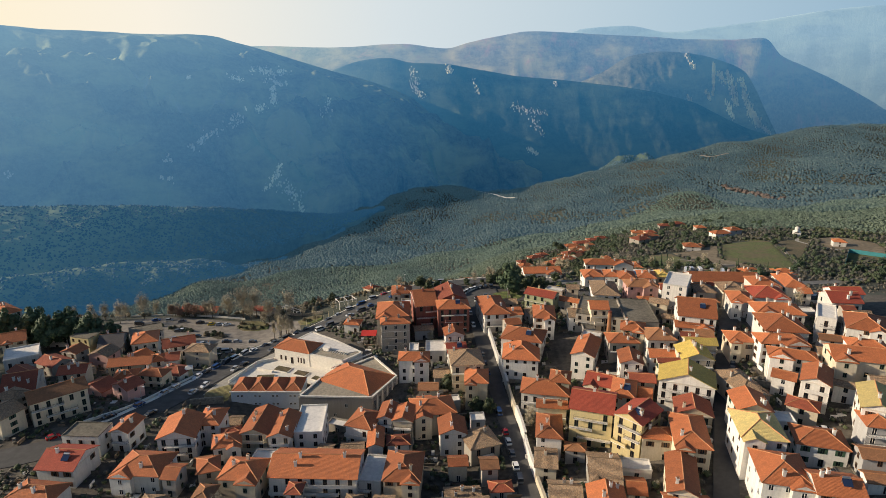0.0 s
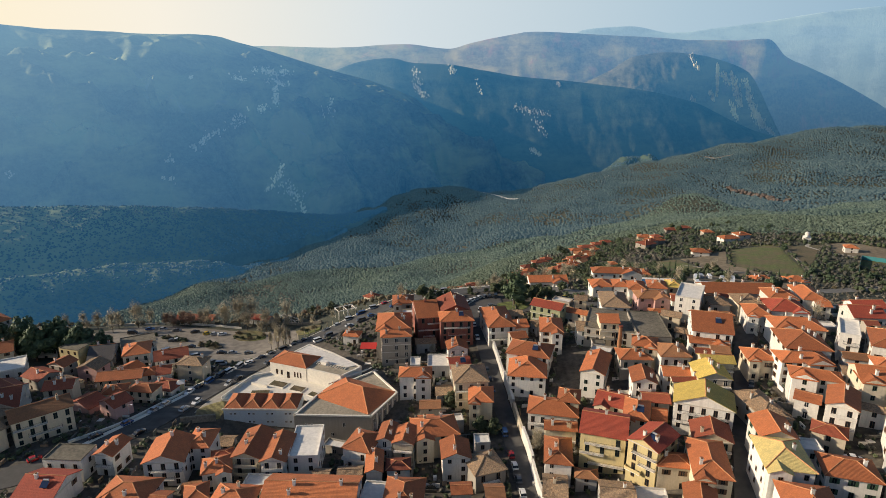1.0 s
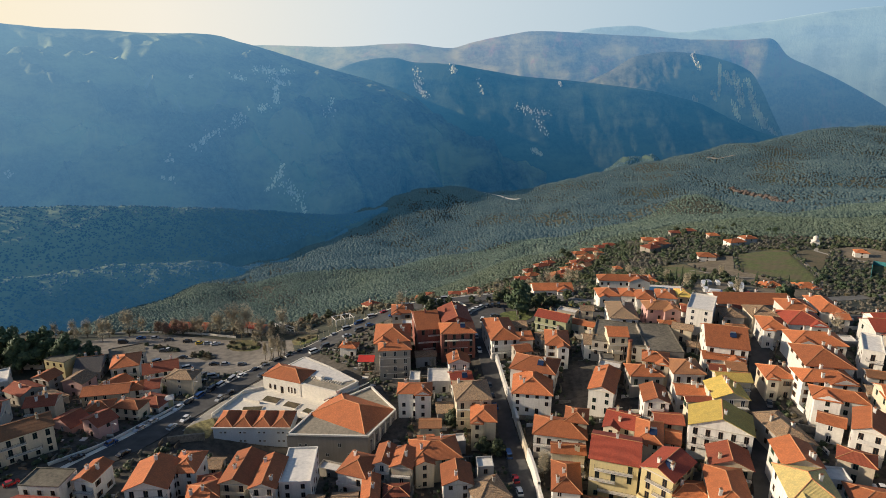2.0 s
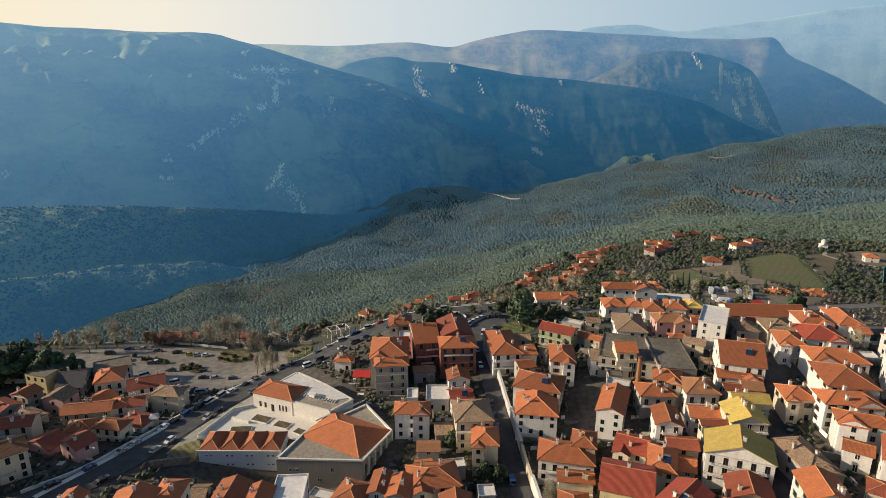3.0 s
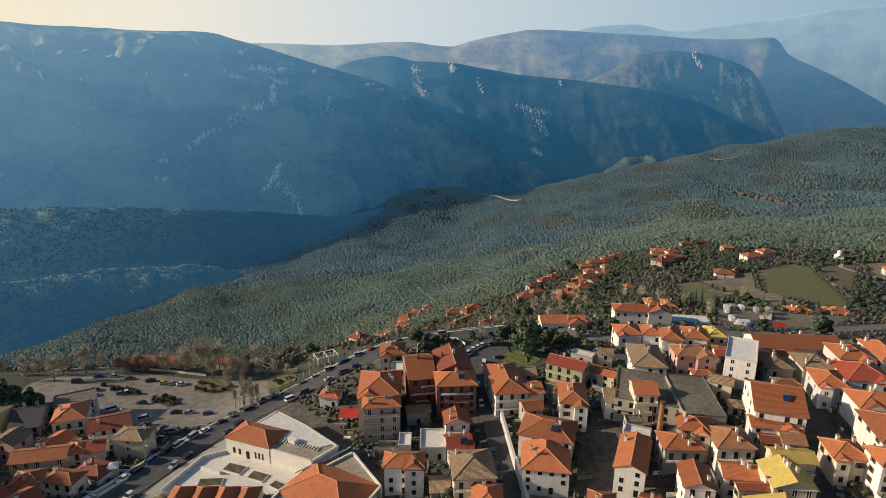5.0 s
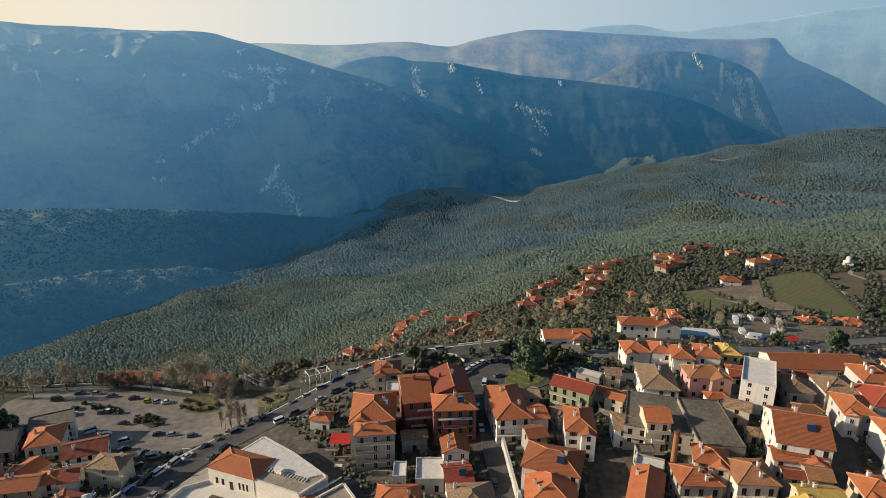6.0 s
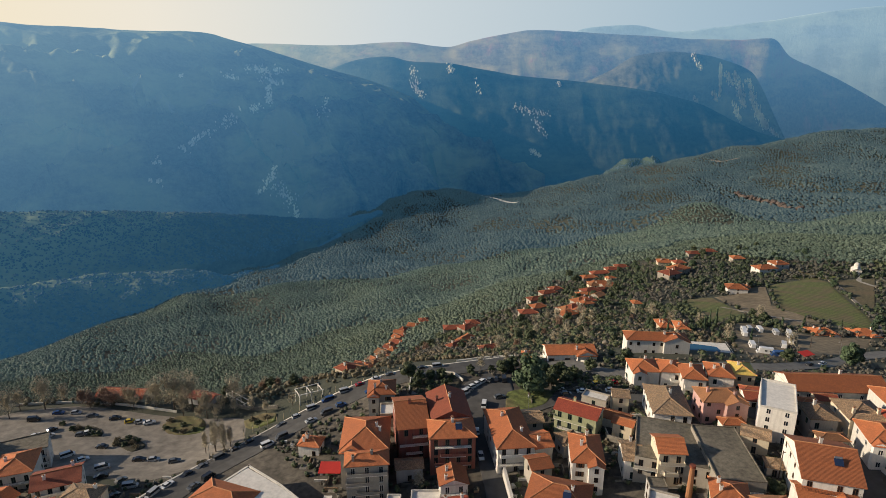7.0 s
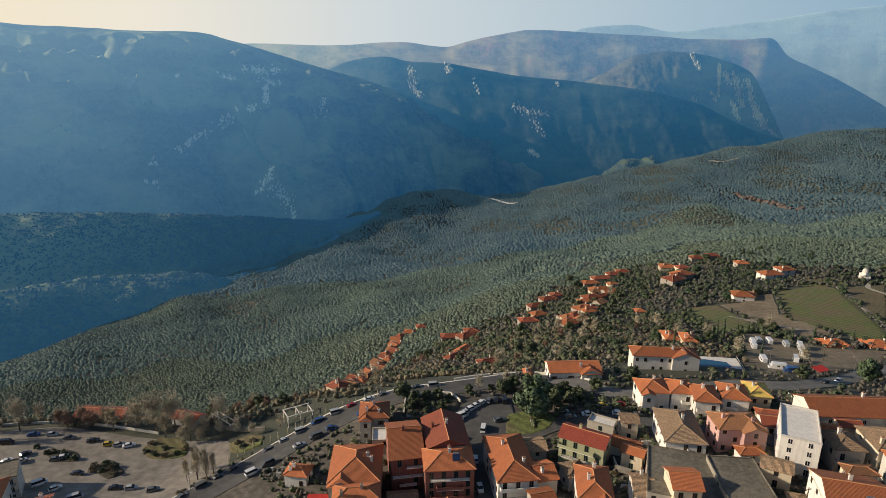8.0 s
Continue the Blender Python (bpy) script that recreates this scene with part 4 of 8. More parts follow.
COLOUR_WORDS = {"white": "white rendered", "cream": "cream rendered", "yellow": "yellow painted", "pink": "dusty pink rendered", "grey": "grey rendered",
                "stone": "grey-brown stone", "olive": "olive green rendered", "brick": "brick red", "ice": "pale blue rendered"}
TILE_WORDS = {"orange": "orange tiled", "red": "bright red tiled", "maroon": "dark red tiled", "brown": "brown tiled", "oldtile": "weathered tan tiled",
              "yellow": "mustard yellow tiled", "straw": "straw yellow tiled", "slate": "dark grey tiled", "concrete": "stained concrete", "paleflat": "pale screeded"}
SHAPE_WORDS = {"hip": "hipped roof", "gx": "gabled roof", "gy": "gabled roof", "flat": "flat roof"}
COUNT_WORDS = {1: "one-storey", 2: "two-storey", 3: "three-storey", 4: "four-storey"}


def eaves_ring(w, d, h):
    """The pale band under the eaves, all the way round."""
    f = Form()
    for grow in (0.02, 0.22):
        for z in (h - 0.44, h - 0.2):
            f.v += [(sx * (w / 2 + grow), sy * (d / 2 + grow), z) for sx, sy in ((-1, -1), (1, -1), (1, 1), (-1, 1))]
    for i in range(4):
        j = (i + 1) % 4
        f.f += [(8 + i, 8 + j, 12 + j, 12 + i), (j, i, 4 + i, 4 + j), (4 + i, 12 + i, 12 + j, 4 + j), (i, j, 8 + j, 8 + i)]
    f.m = [0] * len(f.f)
    return f


def house(x, y, yaw, w, d, h, roof, tile, wall, balconies=None, chimneys=None, pitch=0.42, simple=False, shutters=None, base=None, group="houses of the town", name="house"):
    """One house on the slope: walls pierced by windows and doors, a tiled or flat roof, chimneys and balconies."""
    rng = random.Random(int(x * 13) * 7919 + int(y * 17))
    z0 = ground(x, y) if base is None else base
    FOOTPRINTS.append((x, y, yaw, w, d))
    root = new(name)
    root.matrix_basis = pose(x, y, z0, 0, 0, yaw)
    co, si = math.cos(radians(yaw)), math.sin(radians(yaw))
    corner = [(sx * w / 2, sy * d / 2) for sx, sy in ((-1, -1), (1, -1), (1, 1), (-1, 1))]
    low = min(ground(x + cx * co - cy * si, y + cx * si + cy * co) for cx, cy in corner) - z0 - 0.9
    low = min(low, -0.6)
    storeys = max(1, min(4, round(h / 2.9)))
    sh = h / storeys
    frame_mat = rng.choice([FRAME_WHITE, FRAME_BROWN, FRAME_BROWN, FRAME_GREEN, FRAME_BROWN])
    if shutters is None:
        shutters = rng.random() < 0.45
    if balconies is None:
        balconies = storeys > 1 and rng.random() < 0.5
    walls = Form()
    doors = []
    for k in range(4):
        a, b = corner[k], corner[(k + 1) % 4]
        length = math.dist(a, b)
        step = 2.9 if k == 0 else 3.7
        n = max(1, int((length - 0.6) / step)) if length > 2.4 else 0
        if k == 2 or simple:
            n = min(n, 1)
        holes, slots = [], []
        for s in range(storeys):
            if low < -3 and s == 0 and k in (1, 3) and rng.random() < 0.3:
                continue
            for i in range(n):
                if rng.random() < (0.12 if k == 0 else 0.3):
                    continue
                mid = length * (i + 0.5) / n
                tall = (s == 0 and k == 0 and i == n // 2) or (balconies and s > 0 and k == 0)
                ww, hh, sill = (1.15, 2.1, 0.05) if tall else (1.1, 1.5, 0.8)
                hh = min(hh, sh - sill - 0.25)
                holes.append((mid - ww / 2, mid + ww / 2, s * sh + sill, s * sh + sill + hh))
                slots.append((mid, s * sh + sill, ww, hh, s == 0 and tall))
        origin, u, nrm = facade(walls, a, b, low, h, holes)
        turn = math.degrees(math.atan2(u.y, u.x))
        for mid, zz, ww, hh, is_door in slots:
            p = origin + u * mid
            add_window(root, pose(p.x, p.y, zz, 0, 0, turn), ww, hh, frame_mat, shutters and not is_door and not (balconies and k == 0), "door" if is_door else "window", k != 0 or simple)
        if balconies and k == 0 and length > 4:
            for s in range(1, storeys):
                span = length * rng.choice([0.55, 0.8, 0.95])
                shift = (length - span) / 2 * rng.choice([-1, 0, 1])
                slab_me, rail_me = balcony_meshes(span, rng.random() < 0.35, WALLS[wall])
                bal = put("balcony", slab_me, root, pose(shift, -d / 2, s * sh + 0.02))
                put("railing", rail_me, bal)
    wing = roof in ("hip", "gx") and not simple and not balconies and w >= 6.8 and rng.random() < 0.8
    if wing:
        ww, wd, side = w * rng.uniform(0.38, 0.5), rng.uniform(1.2, 2.2), rng.choice([-1, 1])
        ox = side * (w / 2 - ww / 2 - 0.1)
        wf = Form()
        c0, c1 = (ox - ww / 2, -d / 2 - wd), (ox + ww / 2, -d / 2 - wd)
        gaps = [(ww / 2 - 0.55, ww / 2 + 0.55, s * sh + 0.8, s * sh + min(2.3, sh - 0.3)) for s in range(storeys)]
        facade(wf, c0, c1, low, h - 0.1, gaps)
        facade(wf, c1, (c1[0], -d / 2 + 0.1), low, h - 0.1, [])
        facade(wf, (c0[0], -d / 2 + 0.1), c0, low, h - 0.1, [])
        for g in gaps:
            add_window(root, pose(ox, -d / 2 - wd, g[2]), 1.1, g[3] - g[2], frame_mat, False)
        run = wd + d * 0.5
        tops, lines, peak = roof_shape("hip" if rng.random() < 0.7 else "gy", ww, run * 2, 0, 0.45, pitch)
        front = [t for t in tops]
        rf, rc = Form(), Form()
        slab_roof(rf, front, 0.15)
        for p, q in lines:
            rc.beam((p[0], p[1], p[2] + 0.02), (q[0], q[1], q[2] + 0.02), 0.12, sides=6)
        wf.face((c0[0], c0[1], h - 0.1), (c1[0], c1[1], h - 0.1), (ox, c0[1], h - 0.1 + ww / 2 * pitch))
        m = pose(ox, -d / 2 - wd + run * 0.55, h - 0.1) @ Matrix.Diagonal((1, 0.55, 1, 1))
        put("wing_roof", rf.mesh("wing_roof", [TILES[tile]], uv=True), root, m)
        put("wing_wall", wf.mesh("wing_wall", [WALLS[wall]]), root)
    if roof == "flat":
        deck, rim = Form(), Form()
        deck.box(-w / 2 + 0.02, w / 2 - 0.02, -d / 2 + 0.02, d / 2 - 0.02, h - 0.25, h - 0.05)
        for x0, x1, y0, y1 in ((-w / 2 - 0.06, w / 2 + 0.06, -d / 2 - 0.06, -d / 2 + 0.2), (-w / 2 - 0.06, w / 2 + 0.06, d / 2 - 0.2, d / 2 + 0.06), (-w / 2 - 0.06, -w / 2 + 0.2, -d / 2 + 0.2, d / 2 - 0.2), (w / 2 - 0.2, w / 2 + 0.06, -d / 2 + 0.2, d / 2 - 0.2)):
            rim.box(x0, x1, y0, y1, h - 0.02, h + (0.5 if tile == "paleflat" else 0.25))
        put("roof_deck", deck.mesh("roof_deck", [CONCRETE if tile == "concrete" else PALE_FLAT]), root)
        put("parapet", rim.mesh("parapet", [WALLS[wall] if tile == "paleflat" else CONCRETE]), root)
        top = h
    else:
        tops, lines, top = roof_shape(roof, w, d, h, 0.5, pitch)
        f = Form()
        slab_roof(f, tops, 0.17)
        put("roof", f.mesh("roof", [TILES[tile]], uv=True), root)
        caps = Form()
        for p, q in lines:
            caps.beam((p[0], p[1], p[2] + 0.02), (q[0], q[1], q[2] + 0.02), 0.13, sides=6)
        put("ridge_tiles", caps.mesh("ridge_tiles", [RIDGE if tile != "oldtile" else TILES["oldtile"]]), root)
        zt = h - 0.5 * pitch + 0.12
        if roof == "gx":
            for s in (-1, 1):
                walls.face((s * w / 2, -d / 2, h), (s * w / 2, d / 2, h), (s * w / 2, 0, top - 0.15))
        if roof == "gy":
            for s in (-1, 1):
                walls.face((-w / 2, s * d / 2, h), (w / 2, s * d / 2, h), (0, s * d / 2, top - 0.15))
        count = rng.choice([1, 1, 2, 2, 3]) if chimneys is None else chimneys
        for i in range(0 if simple and rng.random() < 0.5 else count):
            cx, cy = rng.uniform(-0.36, 0.36) * w, rng.uniform(-0.36, 0.36) * d
            room = min(w / 2 - abs(cx), d / 2 - abs(cy)) if roof == "hip" else (d / 2 - abs(cy) if roof == "gx" else w / 2 - abs(cx))
            put("chimney", chimney_mesh(1.1 + rng.random() * 0.5, WALLS["white" if rng.random() < 0.7 else wall]), root, pose(cx, cy, h + room * pitch))
    if roof != "flat" and not simple:
        put("eaves_band", eaves_ring(w, d, h).mesh("eaves_band", [EAVES]), root)
    put("wall", walls.mesh("wall", [WALLS[wall]]), root)
    words = f"{COLOUR_WORDS[wall]} {COUNT_WORDS[storeys]} house with {TILE_WORDS[tile]} {SHAPE_WORDS[roof]}" + (", balconies" if balconies else "")
    return tagged(root, words, "house", group)


# the houses, street by street: place, turn, width, depth, height of the eaves, roof, tiles, walls
house(-132.3, 253.8, 21, 10.3, 12.3, 7, "hip", "orange", "white")
house(-147.2, 254.3, 16, 9.4, 16.3, 5, "gx", "slate", "grey")
house(-113.0, 243.6, 24, 12.4, 9.6, 7.5, "gx", "maroon", "white")
house(-124.1, 224.6, 12, 15.4, 7.6, 5, "gx", "orange", "cream")
house(-115.1, 228.9, 19, 5.4, 6.8, 5, "hip", "orange", "white")
house(-110.0, 230.3, 17, 4.7, 7.6, 5, "gx", "maroon", "white")
house(-119.6, 211.6, 12, 7.8, 6.9, 4, "hip", "orange", "cream")
house(-137.2, 264.4, 29, 13.9, 10.3, 8, "flat", "concrete", "white")
house(-178.3, 267.8, 9, 11.3, 14.2, 9, "gx", "maroon", "white")
house(-157.3, 255.8, -15, 9.8, 13.9, 9, "flat", "concrete", "yellow")
house(-128.7, 184.8, 41, 16.5, 9.6, 9, "gx", "brown", "cream", True)
house(-135.8, 207.0, 13, 9.0, 7.6, 8, "gx", "maroon", "cream")
house(-106.2, 162.5, -3, 11.1, 7.5, 7, "flat", "concrete", "white")
house(-95.8, 165.6, -7, 5.4, 8.3, 7, "gy", "orange", "white")
house(-104.8, 149.8, -4, 10.4, 11.4, 6, "gx", "red", "white")
house(-82.1, 147.3, -4, 12.7, 10.4, 6, "hip", "orange", "white")
house(-104.8, 136.2, -8, 12.2, 7.5, 5, "hip", "orange", "white")
house(-78.2, 163.1, 6, 10.6, 12.0, 8, "gy", "orange", "white")
house(-71.4, 169.5, 1, 6.6, 9.2, 8, "hip", "orange", "white")
house(-63.3, 158.3, 19, 7.4, 6.8, 7, "hip", "orange", "white")
house(-55.7, 167.5, -3, 7.8, 13.6, 8, "gy", "orange", "cream")
house(-48.2, 165.9, 1, 6.8, 13.0, 8, "gy", "orange", "white")
house(-40.8, 169.7, 4, 8.3, 15.6, 8, "flat", "paleflat", "white")
house(-54.0, 144.7, -4, 10.7, 9.4, 7, "hip", "orange", "cream")
house(-34.7, 147.9, -2, 23.6, 12.7, 7.5, "gx", "orange", "white")
house(-10.8, 147.6, -3, 9.7, 13.2, 7.5, "hip", "orange", "cream")
house(-19.3, 149.4, -7, 6.3, 11.9, 5, "flat", "paleflat", "white")
house(-24.7, 172.7, -18, 8.3, 10.0, 7, "hip", "orange", "white")
house(-17.7, 176.3, -6, 4.5, 9.1, 8, "gy", "orange", "white")
house(-12.1, 174.4, -7, 5.9, 8.6, 8, "gy", "orange", "cream", True)
house(-3.4, 179.4, 10, 13.4, 10.7, 8, "hip", "orange", "cream")
house(2.8, 167.2, 4, 7.8, 8.6, 8, "gy", "orange", "white")
house(11.0, 163.1, 20, 9.1, 9.3, 6, "hip", "oldtile", "stone")
house(-20.3, 163.8, 4, 4.3, 9.6, 6, "gy", "orange", "white")
house(31.0, 218.6, -18, 15.1, 11.7, 8, "hip", "orange", "white")
house(28.9, 209.5, -8, 12.5, 16.0, 7.5, "hip", "orange", "white")
house(34.2, 186.3, -11, 15.1, 10.1, 7, "hip", "orange", "white")
house(39.7, 189.2, -14, 6.3, 8.2, 8, "hip", "orange", "cream")
house(34.6, 175.5, -7, 9.0, 4.8, 7, "gx", "orange", "cream")
house(31.6, 162.3, -9, 7.0, 12.5, 8, "hip", "orange", "white")
house(45.0, 165.4, -18, 12.1, 12.8, 12, "gx", "red", "yellow", True)
house(55.5, 156.0, -46, 8.4, 11.1, 11.5, "gy", "red", "yellow", True)
house(51.5, 204.0, -22, 7.7, 15.5, 8, "gy", "orange", "white")
house(52.6, 186.0, -26, 8.6, 8.9, 6, "gx", "red", "cream")
house(57.0, 175.1, -19, 6.8, 11.6, 8, "hip", "orange", "white")
house(63.7, 192.1, -9, 7.1, 9.4, 8, "gy", "orange", "white")
house(64.9, 206.9, -2, 10.3, 8.1, 7, "hip", "orange", "stone")
house(70.2, 211.9, -17, 8.1, 8.0, 8, "hip", "orange", "cream")
house(77.4, 205.3, -3, 9.6, 10.1, 7, "hip", "brown", "white")
house(75.3, 193.4, -10, 9.2, 6.6, 6, "gx", "orange", "white")
house(83.0, 187.2, -6, 9.6, 9.9, 8, "gy", "yellow", "cream")
house(87.4, 193.8, -6, 9.6, 5.8, 8, "gx", "yellow", "cream")
house(75.3, 172.6, -21, 15.8, 10.3, 9, "gy", "yellow", "white")
house(79.1, 185.4, -2, 16.8, 2.8, 7, "gx", "maroon", "cream")
house(73.0, 160.9, -15, 9.8, 8.4, 6, "gy", "maroon", "cream")
house(67.1, 148.2, -13, 8.7, 16.3, 8, "hip", "orange", "cream")
house(59.4, 151.2, -9, 8.2, 6.1, 7, "hip", "orange", "cream")
house(59.2, 131.7, -17, 6.9, 15.8, 8, "gy", "orange", "cream")
house(57.9, 124.5, -8, 10.1, 4.8, 6, "gx", "orange", "white")
house(85.8, 154.4, -9, 8.8, 9.8, 9, "gy", "orange", "white")
house(82.2, 142.6, -11, 10.6, 13.3, 10, "hip", "straw", "white")
house(80.3, 126.6, -13, 10.9, 13.0, 9, "hip", "orange", "white")
house(96.3, 138.9, -17, 11.6, 9.0, 6, "hip", "orange", "white")
house(88.8, 119.8, -11, 9.6, 8.7, 8, "gx", "orange", "white")
house(108.3, 162.1, -33, 7.2, 11.5, 9, "gy", "orange", "white")
house(124.7, 171.0, -15, 14.4, 10.3, 9, "gx", "orange", "cream")
house(114.5, 146.0, -28, 7.5, 13.9, 10, "gy", "straw", "white")
house(110.9, 139.8, -13, 6.6, 7.2, 8, "hip", "orange", "grey")
house(90.3, 169.6, 7, 7.7, 14.2, 6, "hip", "oldtile", "stone")
house(101.3, 195.0, -8, 8.3, 8.2, 7, "hip", "orange", "cream")
house(111.2, 187.8, -6, 14.6, 7.8, 8, "hip", "orange", "white")
house(109.4, 177.3, -21, 13.3, 6.2, 8, "hip", "orange", "white")
house(117.1, 199.4, -11, 13.3, 15.2, 8, "hip", "orange", "white")
house(123.4, 214.1, -9, 16.2, 10.3, 7, "hip", "orange", "white")
house(94.9, 217.7, -16, 12.7, 18.2, 9, "gx", "orange", "white")
house(117.0, 229.2, -13, 8.4, 11.2, 7, "hip", "orange", "white")
house(128.8, 232.4, -8, 12.6, 12.6, 7, "hip", "red", "white")
house(135.2, 248.3, -7, 10.4, 11.5, 7, "hip", "orange", "white")
house(146.8, 248.6, -8, 8.3, 16.3, 7, "hip", "orange", "white")
house(119.3, 241.2, -6, 10.3, 10.9, 7, "hip", "oldtile", "cream")
house(107.7, 241.6, -6, 7.2, 8.6, 7, "hip", "oldtile", "stone")
house(124.9, 263.3, -3, 29.0, 11.9, 7, "gx", "orange", "white")
house(98.2, 245.6, -27, 9.2, 17.5, 10.2, "flat", "paleflat", "white", False)
house(85.6, 254.4, -1, 12.4, 8.5, 7.5, "hip", "brown", "pink")
house(70.9, 257.0, -7, 10.7, 17.1, 6, "hip", "oldtile", "white")
house(72.2, 284.8, -2, 9.2, 9.3, 7, "hip", "orange", "white")
house(81.1, 283.6, -7, 7.0, 9.0, 7, "hip", "orange", "white")
house(86.5, 277.1, -10, 7.2, 10.7, 7, "hip", "orange", "white")
house(96.1, 278.3, -12, 7.9, 10.0, 7, "hip", "orange", "white")
house(104.8, 280.2, -11, 6.6, 9.2, 7, "hip", "yellow", "cream")
house(90.9, 325.5, -5, 25.1, 8.3, 7, "hip", "orange", "white")
house(118.4, 390.2, 1, 6.5, 10.5, 4, "hip", "orange", "cream")
house(125.0, 383.3, -6, 6.4, 10.7, 4, "hip", "orange", "cream")
house(52.3, 314.2, 3, 19.2, 9.1, 4, "gx", "orange", "white")
house(34.6, 309.7, 1, 2.6, 5.0, 3.5, "hip", "orange", "white")
house(205.3, 394.1, 1, 13.0, 10.1, 3.2, "hip", "orange", "white", base=ground(205.3, 394.1) - 1.7)
house(228.0, 394.6, 1, 12.4, 10.1, 3.2, "hip", "orange", "white", base=ground(228, 394.6) - 1.7)
house(21.1, 247.7, 7, 10.6, 20.6, 8, "hip", "orange", "white", True)
house(29.5, 242.8, 14, 5.2, 7.9, 6, "gx", "orange", "white")
house(40.8, 233.5, -7, 8.1, 13.1, 8, "hip", "orange", "white")
house(42.9, 252.6, -30, 12.7, 7.5, 8.5, "gx", "red", "olive")
house(65.0, 234.4, -18, 19.9, 20.4, 6, "flat", "concrete", "stone")
house(76.4, 227.8, -6, 11.7, 24.2, 6, "flat", "concrete", "stone")
house(52.9, 232.8, -6, 4.7, 8.7, 6, "gx", "oldtile", "white")
house(-19.5, 234.5, 7, 11.5, 6.5, 12, "hip", "orange", "stone")
house(-21.2, 247.2, 3, 13.4, 16.5, 11.5, "hip", "orange", "stone")
house(-19.7, 279.7, 4, 9.0, 9.7, 7, "hip", "orange", "grey")
house(-8.6, 255.8, 10, 9.0, 18.2, 11, "gx", "orange", "brick", True)
house(4.1, 244.8, 5, 13.0, 9.6, 11.5, "hip", "orange", "brick", True)
house(3.2, 257.0, 8, 11.5, 15.4, 11.5, "gy", "maroon", "brick")
house(-40.5, 258.7, -8, 6.7, 5.4, 4, "hip", "orange", "white")
house(-10.7, 210.0, 1, 10.9, 6.9, 9, "hip", "orange", "white")
house(8.3, 205.7, 5, 11.2, 12.5, 10, "hip", "oldtile", "cream", True)
house(11.7, 195.0, -3, 7.5, 9.7, 9, "hip", "orange", "cream")
house(4.9, 220.8, 10, 7.2, 8.7, 5, "gx", "red", "white")
house(4.3, 231.2, 7, 7.4, 6.9, 6, "gy", "orange", "white")
house(-11.5, 225.1, 1, 3.7, 6.7, 4, "flat", "paleflat", "white")
house(-2.9, 224.4, 1, 7.8, 9.8, 4, "flat", "paleflat", "white")
house(-223.6, 293.0, 57, 9.7, 20.2, 11, "hip", "orange", "grey")
house(-150.8, 200.1, 23, 10.0, 17.5, 6, "gx", "maroon", "white")
house(-188.2, 250.3, 32, 8.7, 11.4, 8, "gx", "orange", "cream")
house(-172.1, 231.4, 30, 12.0, 12.2, 7, "flat", "paleflat", "white")
house(134.0, 201.7, -30, 5.7, 14.5, 9, "flat", "paleflat", "white")
house(150.0, 219.6, -7, 10.4, 11.1, 7, "gx", "red", "white")
house(141.3, 192.0, -28, 11.5, 15.0, 8, "hip", "orange", "white")
house(156.2, 227.6, 0, 11.3, 7.6, 7, "gx", "red", "white")
house(132.1, 177.4, -18, 10.5, 7.0, 8, "hip", "orange", "white")
house(29.0, 151.3, -8, 5.7, 8.9, 5, "gx", "oldtile", "cream")
house(31.5, 136.3, -5, 7.8, 7.9, 5, "gx", "oldtile", "stone")
house(43.1, 143.2, -8, 7.8, 12.7, 5, "gx", "oldtile", "stone")
house(40.8, 131.0, -7, 8.7, 7.3, 6, "gy", "orange", "white")
house(5.2, 140.4, 4, 9.0, 4.9, 4, "gx", "oldtile", "stone")
house(61.2, 228.6, -4, 6.6, 8.3, 9.5, "gx", "orange", "cream", base=ground(66, 225), chimneys=0)
house(91.5, 210.0, -11, 12.5, 5.7, 6, "gx", "orange", "white")


